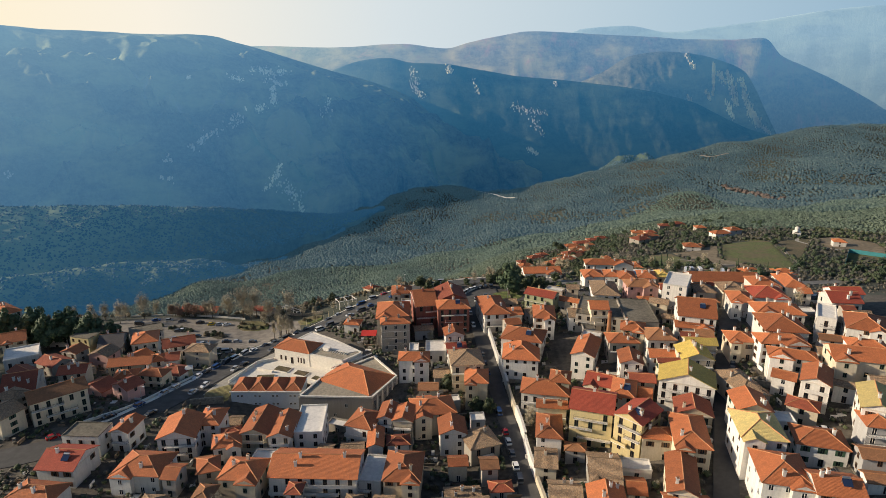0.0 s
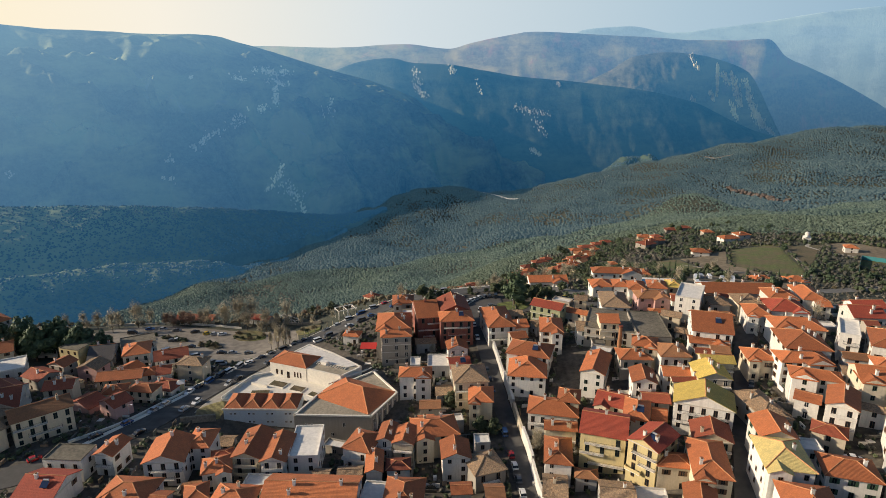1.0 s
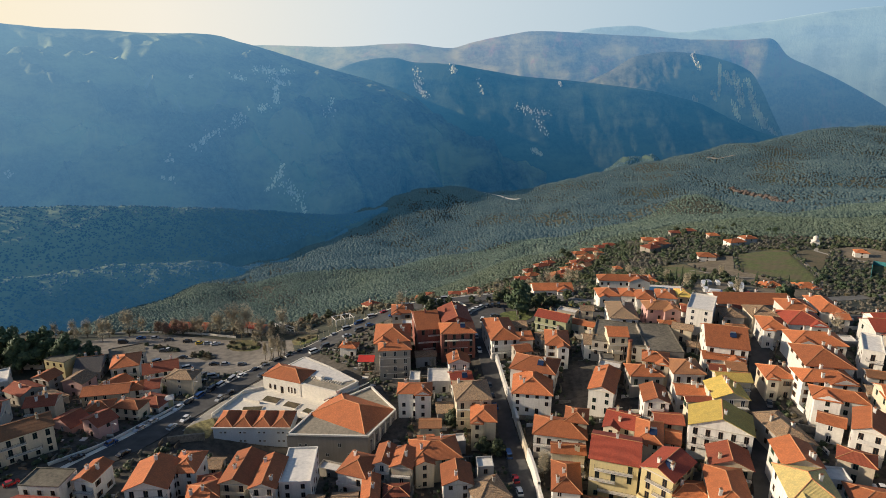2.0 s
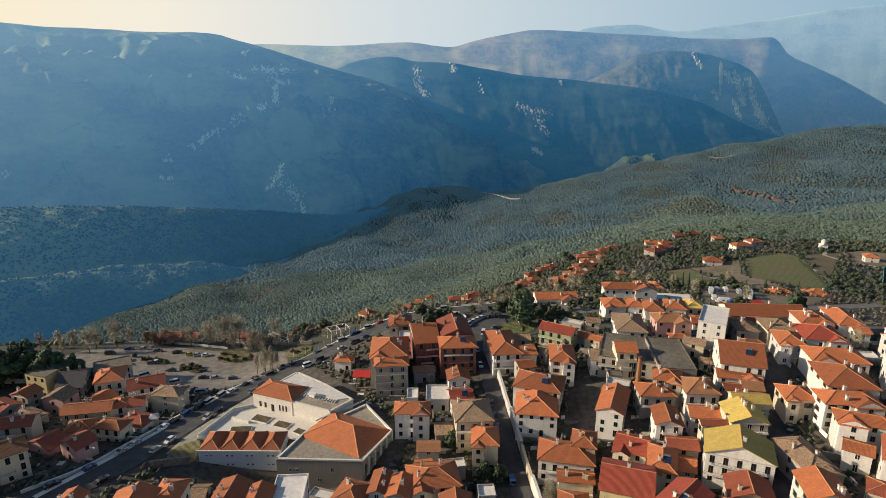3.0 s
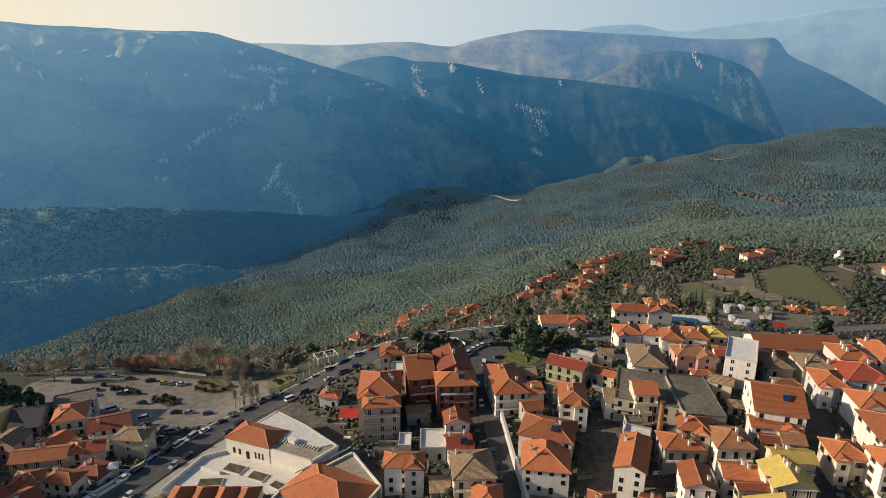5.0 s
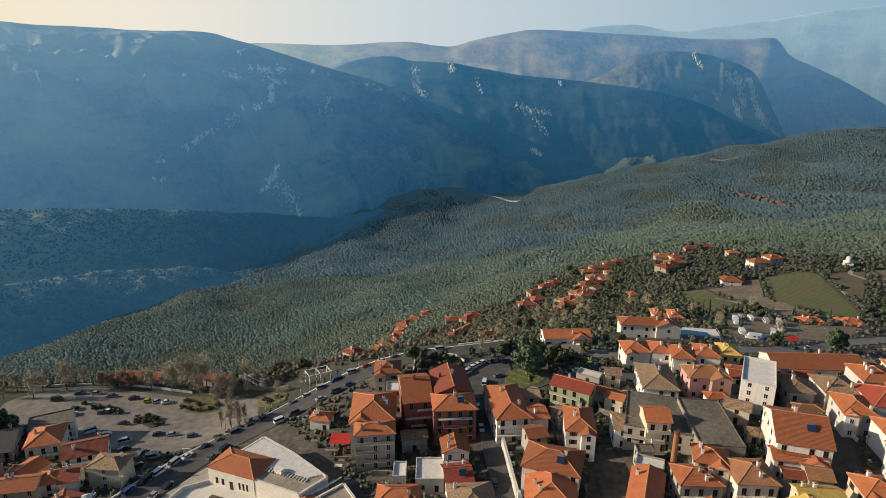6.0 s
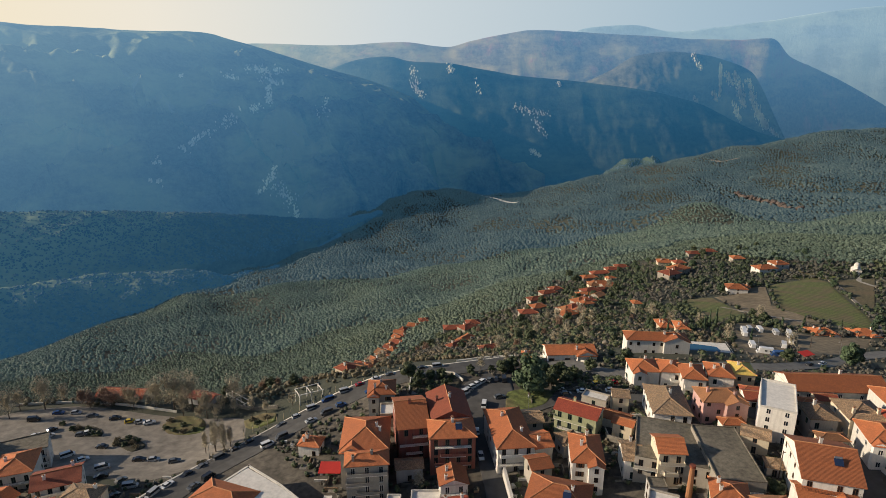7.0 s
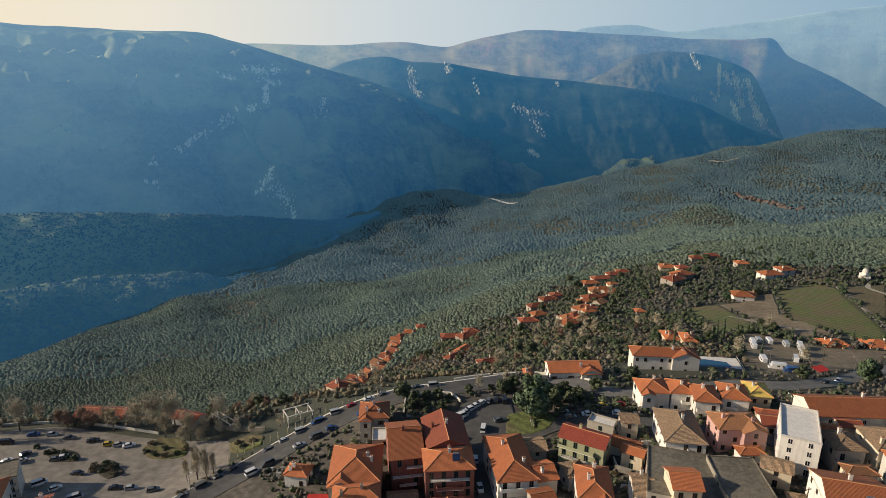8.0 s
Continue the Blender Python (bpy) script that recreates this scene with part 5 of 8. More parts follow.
# ---- the cultural hall: pale stone blocks round a terrace, with orange hips ----
def hall():
    root = new("cultural_hall")
    # long block with four cross hips
    walls = Form()
    w, d, z_top, z_low = 25.0, 10.2, 6.5, -4.0
    c = [(-75.6, 197.6), (-50.6, 197.8), (-50.7, 208.0), (-75.7, 207.8)]
    holes = []
    for row in (1.2, 4.3):
        for i in range(4):
            for s in (-0.75, 0.75):
                mid = w * (i + 0.5) / 4 + s
                holes.append((mid - 0.4, mid + 0.4, row, row + 0.8))
    facade(walls, c[0], c[1], z_low, z_top, holes)
    for a, b in ((c[1], c[2]), (c[2], c[3]), (c[3], c[0])):
        facade(walls, a, b, z_low, z_top, [])
    put("wall", walls.mesh("wall", [WALLS["ice"]]), root, None, "pale blue rendered long wall")
    for s0, s1, h0, h1 in holes:
        add_window(root, pose(-75.6 + (s0 + s1) / 2, 197.6 + (s0 + s1) / 2 * 0.008, h0, 0, 0, 0.5), 0.8, 0.8, FRAME_WHITE, False)
    rim = Form()
    rim.box(-76.0, -50.3, 197.2, 197.55, 6.2, 6.75)
    put("cornice", rim.mesh("cornice", [WHITE_STONE]), root)
    for i in range(4):
        tops, lines, _ = roof_shape("hip", 6.1, 10.0, 0, 0.05, 0.62)
        f, caps = Form(), Form()
        slab_roof(f, tops, 0.15)
        for p, q in lines:
            caps.beam(p, q, 0.13, sides=6)
        m = pose(-75.6 + 6.25 * (i + 0.5), 202.8, 6.55, 0, 0, 0.5)
        put("hip_roof", f.mesh("hip_roof", [TILES["orange"]], uv=True), root, m)
        put("ridge_tiles", caps.mesh("ridge_tiles", [RIDGE]), root, m)
    # great hall: an angled block with a white rim round a big hip
    plan = [(-50.0, 191.4), (-24.4, 190.7), (-17.0, 206.4), (-27.2, 222.4), (-44.6, 205.4)]
    block = Form()
    slit = []
    for i in range(5):
        mid = 17.3 * (i + 0.5) / 5
        slit.append((mid - 0.6, mid + 0.6, 0.8, 6.2))
    facade(block, plan[0], plan[1], -5, 7.8, [(3.5, 4.3, 4.0, 5.0), (5.5, 6.3, 4.0, 5.0), (12, 13, 0.5, 1.8), (16, 17, 4.0, 5.5), (19, 20, 0.5, 1.8)])
    o, u, n = facade(block, plan[1], plan[2], -5, 7.8, slit, 0.4)
    for a, b in ((plan[2], plan[3]), (plan[3], plan[4]), (plan[4], plan[0])):
        facade(block, a, b, -5, 7.8, [])
    put("wall", block.mesh("wall", [WALLS["stone"]]), root, None, "grey-brown stone wall of the great hall")
    turn = math.degrees(math.atan2(u.y, u.x))
    for s0, s1, h0, h1 in slit:
        p = o + u * ((s0 + s1) / 2)
        add_window(root, pose(p.x, p.y, h0, 0, 0, turn), s1 - s0, h1 - h0, FRAME_WHITE, False)
        pil = Form()
        pil.box(-0.35, 0.35, -0.25, -0.02, -5, 7.6)
        q = o + u * (s1 + 0.85)
        put("pilaster", pil.mesh("pilaster", [WHITE_STONE]), root, pose(q.x, q.y, 0, 0, 0, turn))
    o2, u2, _ = Vector((*plan[0], 0)), Vector((1, -0.027, 0)), 0
    for s, zz, ww, hh in ((3.9, 4.0, 0.8, 1.0), (5.9, 4.0, 0.8, 1.0), (12.5, 0.5, 1.0, 1.3), (16.5, 4.0, 1.0, 1.5), (19.5, 0.5, 1.0, 1.3)):
        p = o2 + u2 * s
        add_window(root, pose(p.x, p.y, zz, 0, 0, -1.6), ww, hh, FRAME_WHITE, False)
    deck = Form()
    deck.prism(plan, 7.4, 7.75)
    put("roof_deck", deck.mesh("roof_deck", [HALL_DECK]), root)
    rim_band(root, plan, 7.8, 0.55)
    big_hip(root, (-31.6, 205.4), -29.5, 22.6, 16.4, 8.0, 0.44)
    # upper block
    plan = [(-53.1, 221.8), (-38.4, 215.4), (-31.8, 223.1), (-44.2, 234.4), (-55.4, 242.7), (-62.0, 232.8)]
    upper = Form()
    upper.prism(plan, -4, 9.2)
    put("wall", upper.mesh("wall", [WHITE_STONE]), root)
    deck = Form()
    deck.prism([(x * 0.99 - 0.45, y * 0.99 + 2.3) for x, y in plan], 9.25, 9.32)
    put("roof_deck", deck.mesh("roof_deck", [HALL_DECK]), root)
    rim_band(root, plan, 9.2, 0.5)
    hip_wall = Form()
    a = radians(-20.4)
    cx, cy = -58.2, 228.8
    corner = [(cx + sx * 8.0 * math.cos(a) - sy * 5.0 * math.sin(a), cy + sx * 8.0 * math.sin(a) + sy * 5.0 * math.cos(a)) for sx, sy in ((-1, -1), (1, -1), (1, 1), (-1, 1))]
    gaps = [(2.5, 3.4, 5.0, 7.0), (4.6, 5.5, 5.0, 7.0), (7.4, 8.6, 3.5, 6.8), (10.6, 11.2, 5, 7.2), (11.9, 12.5, 5, 7.2), (13.2, 13.8, 5, 7.2)]
    o, u, n = facade(hip_wall, corner[0], corner[1], -4, 9.8, gaps)
    for i in (1, 2, 3):
        facade(hip_wall, corner[i], corner[(i + 1) % 4], -4, 9.8, [])
    put("wall", hip_wall.mesh("wall", [WHITE_STONE]), root)
    for s0, s1, h0, h1 in gaps:
        p = o + u * ((s0 + s1) / 2)
        add_window(root, pose(p.x, p.y, h0, 0, 0, -20.4), s1 - s0, h1 - h0, FRAME_BROWN, False)
    big_hip(root, (cx, cy), -20.4, 16.0, 10.0, 9.85, 0.42)
    slab = Form()
    slab.prism([(-50.5, 227.6), (-37.2, 222.6), (-33.4, 224.2), (-44.6, 233.8), (-55.3, 241.4), (-59.6, 235.0)], 9.34, 9.62)
    put("roof_slab", slab.mesh("roof_slab", [PALE_FLAT]), root, None, "pale raised roof slab")
    for i in range(14):
        f = Form()
        f.box(-0.11, 0.11, -0.9, 0.9, 0, 0.3)
        put("louvre", f.mesh("louvre", [WHITE_STONE]), root, pose(-50.0 + i * 0.95, 226.3 - i * 0.37, 9.4, 0, 0, -21))
    box = Form()
    box.box(-1.2, 1.2, -0.8, 0.8, 0, 1.4)
    box.box(-1.3, 1.3, -0.9, 0.9, 1.4, 1.5)
    put("roof_plant", box.mesh("roof_plant", [PALE_FLAT]), root, pose(-46, 225, 9.3, 0, 0, -25))
    # terrace, planting beds and steps between the blocks
    terrace = Form()
    terrace.prism([(-80, 208.3), (-50.5, 208.5), (-44.4, 206), (-38.2, 217), (-52.8, 222.5), (-67, 227.6), (-74, 224)], -6, 4.05)
    put("terrace", terrace.mesh("terrace", [WHITE_STONE]), root, None, "pale stone terrace")
    for x, y, w2, d2, t in ((-62.5, 219, 6, 3.4, -20), (-54.5, 215.5, 5, 3.2, -20), (-67.5, 212.5, 6.5, 3.2, 4), (-47.8, 211.5, 3.5, 2.5, -30)):
        bed, turf = Form(), Form()
        bed.box(-w2 / 2 - 0.3, w2 / 2 + 0.3, -d2 / 2 - 0.3, d2 / 2 + 0.3, 0, 0.35)
        turf.box(-w2 / 2, w2 / 2, -d2 / 2, d2 / 2, 0.2, 0.42)
        b = put("planting_bed", bed.mesh("planting_bed", [WHITE_STONE]), root, pose(x, y, 4.05, 0, 0, t))
        put("turf", turf.mesh("turf", [TILLED]), b)
    wall = Form()
    for x0, y0, x1, y1 in ((-80, 208.3, -74, 224), (-74, 224, -67, 227.6), (-72.5, 219, -66, 216.5)):
        t = math.degrees(math.atan2(y1 - y0, x1 - x0))
        f = Form()
        f.box(0, math.hypot(x1 - x0, y1 - y0), -0.2, 0.2, 0, 1.1)
        put("terrace_wall", f.mesh("terrace_wall", [WHITE_STONE]), root, pose(x0, y0, 4.05, 0, 0, t))
    for i in range(6):
        f = Form()
        f.box(-0.12, 0.12, -4.2, 4.2, 0, 0.35)
        put("pergola_beam", f.mesh("pergola_beam", [WHITE_STONE]), root, pose(-39.5 + i * 1.7, 214.5 + i * 1.35, 8.3, 0, 0, -42))
    return tagged(root, "large pale stone hall with orange hipped roofs and a terrace", "hall")


def rim_band(root, plan, z, high):
    """White kerb round a flat roof."""
    n = len(plan)
    for i in range(n):
        (ax, ay), (bx, by) = plan[i], plan[(i + 1) % n]
        f = Form()
        f.box(-0.05, math.dist(plan[i], plan[(i + 1) % n]) + 0.05, -0.12, 0.5, 0, high)
        put("roof_rim", f.mesh("roof_rim", [WHITE_STONE]), root, pose(ax, ay, z, 0, 0, math.degrees(math.atan2(by - ay, bx - ax))))


def big_hip(root, at, yaw, w, d, z, pitch):
    tops, lines, _ = roof_shape("hip", w, d, 0, 0.3, pitch)
    f, caps, eave = Form(), Form(), Form()
    slab_roof(f, tops, 0.2)
    for p, q in lines:
        caps.beam(p, q, 0.16, sides=6)
    eave.box(-w / 2 - 0.15, w / 2 + 0.15, -d / 2 - 0.15, d / 2 + 0.15, -0.35, -0.08)
    m = pose(*at, z, 0, 0, yaw)
    put("hip_roof", f.mesh("hip_roof", [TILES["orange"]], uv=True), root, m)
    put("ridge_tiles", caps.mesh("ridge_tiles", [RIDGE]), root, m)
    put("cornice", eave.mesh("cornice", [WHITE_STONE]), root, m)


hall()


# ---- parked cars, vans and caravans ----
def paint(name, c):
    m = plain(name, c, 0.25, fine=0.4, vary=0.06)
    m.node_tree.nodes["Principled BSDF"].inputs["Coat Weight"].default_value = 0.6
    return m


PAINTS = {"white": paint("white_car_paint", (0.75, 0.75, 0.74)), "silver": paint("silver_car_paint", (0.42, 0.43, 0.44)), "black": paint("black_car_paint", (0.02, 0.02, 0.024)),
          "grey": paint("grey_car_paint", (0.12, 0.125, 0.13)), "blue": paint("blue_car_paint", (0.03, 0.08, 0.22)), "red": paint("red_car_paint", (0.38, 0.02, 0.02)),
          "yellow": paint("yellow_car_paint", (0.62, 0.42, 0.03))}


def lofted(sections, mats, name, material_of=None):
    """A body lofted along x through (x, half width low, half width high, z low, z high) sections."""
    f = Form()
    n = len(sections)
    for x, a, b, z0, z1 in sections:
        f.v += [(x, -a, z0), (x, a, z0), (x, b, z1), (x, -b, z1)]
    for i in range(n - 1):
        k = 4 * i
        for j in range(4):
            f.f.append((k + j, k + (j + 1) % 4, k + 4 + (j + 1) % 4, k + 4 + j))
    f.f += [(3, 2, 1, 0), (4 * n - 4, 4 * n - 3, 4 * n - 2, 4 * n - 1)]
    f.m = [0] * len(f.f)
    return f.mesh(name, mats)


def build_car(colour, kind):
    root = new({"hatch": "car", "sedan": "car", "van": "van"}[kind])
    p = PAINTS[colour]
    long, tall = {"hatch": (2.0, 1.46), "sedan": (2.25, 1.43), "van": (2.35, 1.95)}[kind]
    belt = 0.92 if kind != "van" else 1.1
    body = lofted([(-long, 0.72, 0.70, 0.38, 0.72), (-long + 0.12, 0.84, 0.80, 0.24, belt), (-0.9, 0.87, 0.82, 0.20, belt + 0.03), (0.75, 0.87, 0.82, 0.20, belt + 0.02), (long - 0.55, 0.85, 0.78, 0.22, belt - 0.12), (long - 0.1, 0.78, 0.70, 0.26, belt - 0.26), (long, 0.66, 0.60, 0.36, 0.58)], [p], "body")
    put("body", body, root)
    if kind == "van":
        glass = [(-long + 0.1, 0.80, 0.72, belt, belt + 0.05), (-long + 0.2, 0.81, 0.73, belt, tall - 0.06), (1.0, 0.81, 0.72, belt, tall - 0.06), (1.75, 0.78, 0.74, belt - 0.1, belt)]
        top = [(-long + 0.18, 0.73, 0.69, tall - 0.07, tall), (-0.5, 0.76, 0.72, tall - 0.07, tall + 0.02), (1.02, 0.73, 0.68, tall - 0.07, tall - 0.01)]
    else:
        rear = -long + (0.25 if kind == "hatch" else 0.75)
        glass = [(rear, 0.80, 0.72, belt, belt + 0.04), (rear + 0.45, 0.81, 0.66, belt, tall - 0.05), (0.25, 0.81, 0.65, belt, tall - 0.05), (1.0, 0.78, 0.72, belt - 0.03, belt + 0.02)]
        top = [(rear + 0.42, 0.67, 0.63, tall - 0.07, tall - 0.01), (-0.3, 0.69, 0.65, tall - 0.06, tall + 0.02), (0.27, 0.66, 0.62, tall - 0.07, tall - 0.01)]
    put("glasshouse", lofted(glass, [GLASS], "glasshouse"), root)
    put("roof", lofted(top, [p], "roof"), root)
    tyre = Form()
    tyre.disc((0, 0, 0), 0.31, 0.2)
    tyre.disc((0, 0, 0), 0.19, 0.22, 10, 1)
    tm = tyre.mesh("wheel", [RUBBER, METAL])
    for x in (-long + 0.75, long - 0.8):
        for y in (-0.78, 0.78):
            put("wheel", tm, root, pose(x, y, 0.31))
    word = {"hatch": "hatchback", "sedan": "saloon car", "van": "people carrier"}[kind]
    return tagged(root, f"{colour} {word} parked on the asphalt", "car", "parked cars")


CARS = {}


def car(x, y, yaw, colour="white", kind="hatch", lift=0.24):
    """A parked car; the first of its colour and kind is built, the rest are copies."""
    m = pose(x, y, ground(x, y) + lift, 0, 0, yaw)
    if (colour, kind) in CARS:
        return copy_thing(CARS[colour, kind], m)
    CARS[colour, kind] = build_car(colour, kind)
    CARS[colour, kind].matrix_basis = m
    return CARS[colour, kind]


def caravan(x, y, yaw, length, tall, colour, lift=0.1):
    """A motorhome: rounded box body, cab, windows, stripe and wheels."""
    root = new("motorhome")
    root.matrix_basis = pose(x, y, ground(x, y) + lift, 0, 0, yaw)
    h = length / 2
    p = PAINTS[colour]
    put("body", lofted([(-h, 0.95, 0.9, 0.6, tall - 0.2), (-h + 0.2, 1.1, 1.05, 0.45, tall), (h - 1.9, 1.1, 1.05, 0.45, tall), (h - 1.2, 1.08, 1.0, 0.45, tall - 0.15), (h - 1.0, 1.05, 0.95, 0.45, 1.6)], [p], "body"), root)
    put("cab", lofted([(h - 1.05, 1.0, 0.9, 0.4, 1.9), (h - 0.55, 1.0, 0.85, 0.4, 1.75), (h - 0.2, 0.98, 0.85, 0.4, 1.1), (h, 0.9, 0.8, 0.45, 0.9)], [p], "cab"), root)
    f = Form()
    f.box(h - 0.62, h - 0.22, -0.8, 0.8, 1.15, 1.62)
    put("windscreen", f.mesh("windscreen", [GLASS]), root)
    for s in (-1, 1):
        for i in range(max(1, int(length / 2.4))):
            g = Form()
            g.box(-h + 0.8 + i * 2.0, -h + 1.8 + i * 2.0, s * 1.085 - 0.02, s * 1.085 + 0.02, 1.45, 2.05)
            put("window", g.mesh("window", [GLASS]), root)
    tyre = Form()
    tyre.disc((0, 0, 0), 0.36, 0.22)
    tm = tyre.mesh("wheel", [RUBBER])
    for dx in (-h + 1.2, h - 1.1):
        for dy in (-0.95, 0.95):
            put("wheel", tm, root, pose(dx, dy, 0.36))
    return tagged(root, f"{colour} motorhome standing in a yard", "motorhome", "motorhomes in the yard")


rng_cars = random.Random(5)
COLOURS = ["white", "white", "silver", "silver", "grey", "black", "black", "blue", "red", "grey"]


def park_along(path, offset, start, end, gap, fill, lift):
    """A row of parked cars beside a road, some places left free."""
    p = along([(x, y, 0) for x, y in path], 400)[:, :2]
    s = np.concatenate([[0], np.cumsum(np.linalg.norm(np.diff(p, axis=0), axis=1))])
    at = start
    while at < end:
        i = min(np.searchsorted(s, at), 398)
        t = (p[i + 1] - p[i]) / np.linalg.norm(p[i + 1] - p[i])
        if rng_cars.random() < fill:
            x, y = p[i] + np.array([t[1], -t[0]]) * offset
            car(x, y, math.degrees(math.atan2(t[1], t[0])) + rng_cars.uniform(-3, 3) + 180 * (rng_cars.random() < 0.3), rng_cars.choice(COLOURS), rng_cars.choice(["hatch", "hatch", "sedan", "van"]), lift)
        at += gap + rng_cars.uniform(0, 0.9)


park_along(VALLEY_ROAD[1:13], -4.5, 6, 205, 5.4, 0.82, 0.26)
park_along(VALLEY_ROAD[1:13], 4.5, 8, 120, 5.6, 0.45, 0.26)
park_along(VALLEY_ROAD[1:13], 4.4, 128, 172, 5.4, 0.75, 0.26)
main_path = [(23.5, 145), (22, 167), (20.6, 184), (19.2, 198), (17.4, 216.6), (15.6, 235), (14.3, 250), (13.8, 264)]
park_along(main_path, -1.7, 4, 118, 5.6, 0.6, 0.28)
park_along([(76.7, 146), (83.5, 162.6), (94.6, 188), (106.9, 215.5), (116, 233)], 2.0, 10, 80, 6.5, 0.45, 0.28)

# cars standing in the gravel car park
car(-152, 305, 12, "blue", "sedan"), car(-145, 305, 8, "silver"), car(-137, 302.5, 4, "grey", "sedan"), car(-127, 300.5, 20, "black", "sedan")
car(-120, 298, 25, "yellow"), car(-116, 297.5, 25, "silver"), car(-112, 297, 25, "white", "sedan"), car(-120, 278, 175, "black", "sedan")
car(-146, 291, 60, "black"), car(-149, 286, 60, "white"), car(-144, 286, 60, "silver"), car(-133, 287.5, 20, "grey"), car(-131, 289, 30, "white")
car(-128, 271, 40, "white", "van"), car(-121, 268, 40, "white"), car(-102, 268.5, 10, "black", "sedan"), car(-97, 268.5, 12, "silver"), car(-89, 266.5, 20, "grey")
car(-111, 262, 30, "silver", "van"), car(-108, 256, 200, "black", "sedan"), car(-158, 299, 10, "black", "van"), car(-100, 253, 60, "grey"), car(-97, 243, 60, "black"), car(-95, 249, 15, "silver", "van")
# round the small square
car(7.5, 278.5, 35, "white"), car(9.0, 280.7, 35, "white", "van"), car(10.6, 283, 35, "silver"), car(12.2, 285, 35, "white"), car(14, 286.8, 40, "white", "sedan"), car(16, 288.6, 50, "white")
car(18.6, 289.6, 70, "grey"), car(21.2, 289.9, 80, "black"), car(23.8, 289.5, 90, "black", "van"), car(15.6, 272.8, 80, "white", "van"), car(15.8, 267.5, 85, "black"), car(21.2, 277.4, 20, "grey")
car(59.5, 277, -4, "white"), car(65.5, 275, -12, "black"), car(50, 277.6, 3, "white", "sedan"), car(44, 276.6, 6, "grey"), car(56, 283, 10, "yellow"), car(62, 284, 5, "red")
car(71, 271.5, -28, "silver"), car(160, 321, 37, "white", "sedan", 0.3), car(150, 314, 32, "black", "hatch", 0.3), car(89.5, 178.5, 66, "white", "hatch", 0.28)
car(98, 150, -15, "black", "sedan", 0.1), car(104, 148, -15, "white", "sedan", 0.1)
# the caravan yard
caravan(161, 390, 80, 6.2, 2.9, "white"), caravan(166, 394, 84, 5.8, 2.8, "silver"), caravan(171, 393, 82, 6.4, 2.9, "white"), caravan(157, 381, 75, 6.4, 2.9, "white"), caravan(177, 388, 80, 6.0, 2.8, "silver")
caravan(182, 384, 70, 9.0, 3.1, "white"), caravan(176, 372, 66, 9.5, 3.2, "white"), caravan(164, 357, 66, 6.4, 2.9, "white"), caravan(145, 350, 78, 6.4, 2.9, "white"), caravan(143, 335, 165, 7.0, 2.9, "white"), caravan(146, 330, 170, 6.0, 2.6, "blue")


# ---- trees ----
def leaf_cloud(lobes, count, size, seed, flat=0.8, loose=0.6):
    """Corners of many small leaf clumps spread through the lobes (x, y, z, radius, height)."""
    r = np.random.RandomState(seed)
    vol = np.array([l[3] ** 2 * l[4] for l in lobes])
    pick = r.choice(len(lobes), count, p=vol / vol.sum())
    L = np.array(lobes)[pick]
    d = r.normal(size=(count, 3))
    d /= np.linalg.norm(d, axis=1)[:, None]
    rad = r.uniform(0.35, 1.0, count) ** 0.45
    c = L[:, :3] + d * np.stack([L[:, 3], L[:, 3], L[:, 4]], -1) * rad[:, None]
    a = np.cross(d, r.normal(size=(count, 3))) + 0.5 * r.normal(size=(count, 3)) * loose
    a /= np.linalg.norm(a, axis=1)[:, None]
    b = np.cross(a, d + 0.4 * r.normal(size=(count, 3)))
    b /= np.linalg.norm(b, axis=1)[:, None] + 1e-6
    s = (size * r.uniform(0.6, 1.4, count))[:, None]
    v = np.stack([c - a * s, c - b * s * flat, c + a * s, c + b * s * flat], 1).reshape(-1, 3)
    return v


def trunk_form(h, r, limbs, spread, seed):
    rng, f = random.Random(seed), Form()
    p, top = Vector((0, 0, -0.5)), Vector((rng.uniform(-0.4, 0.4), rng.uniform(-0.4, 0.4), h))
    mid = (p + top) / 2 + Vector((rng.uniform(-0.3, 0.3), rng.uniform(-0.3, 0.3), 0))
    f.beam(p, mid, r, r * 0.75, 7)
    f.beam(mid, top, r * 0.75, r * 0.4, 7)
    for i in range(limbs):
        a = 2 * math.pi * (i / limbs) + rng.uniform(-0.4, 0.4)
        start = mid.lerp(top, rng.uniform(0.1, 1.0))
        end = start + Vector((math.cos(a) * spread, math.sin(a) * spread, spread * rng.uniform(0.5, 1.1)))
        f.beam(start, end, r * 0.35, r * 0.1, 5)
    return f


def build_leafy(name, h, w, lobes_n, count, size, leaf, seed, label, category="tree", low=0.25, cone=False):
    rng = random.Random(seed)
    root = new(name)
    put("trunk", trunk_form(h * 0.6, 0.03 * h, 7, w * 0.35, seed).mesh("trunk", [BARK]), root)
    lobes = []
    for i in range(lobes_n):
        t = (i + 0.5) / lobes_n
        z = h * (low + (0.93 - low) * t)
        reach = w / 2 * ((1 - t) ** 0.7 if cone else math.sin(math.pi * (0.15 + 0.8 * t)) ** 0.6)
        a = i * 2.4 + rng.uniform(-0.5, 0.5)
        off = reach * (0.15 if cone else 0.55)
        lobes.append((math.cos(a) * off, math.sin(a) * off, z, max(0.3, reach * (0.85 if cone else 0.6)), max(0.5, h * (0.09 if cone else 0.14))))
    v = leaf_cloud(lobes, count, size, seed)
    put("crown", bulk("crown", v, np.arange(len(v)), 4, [leaf]), root)
    return tagged(root, label, category)


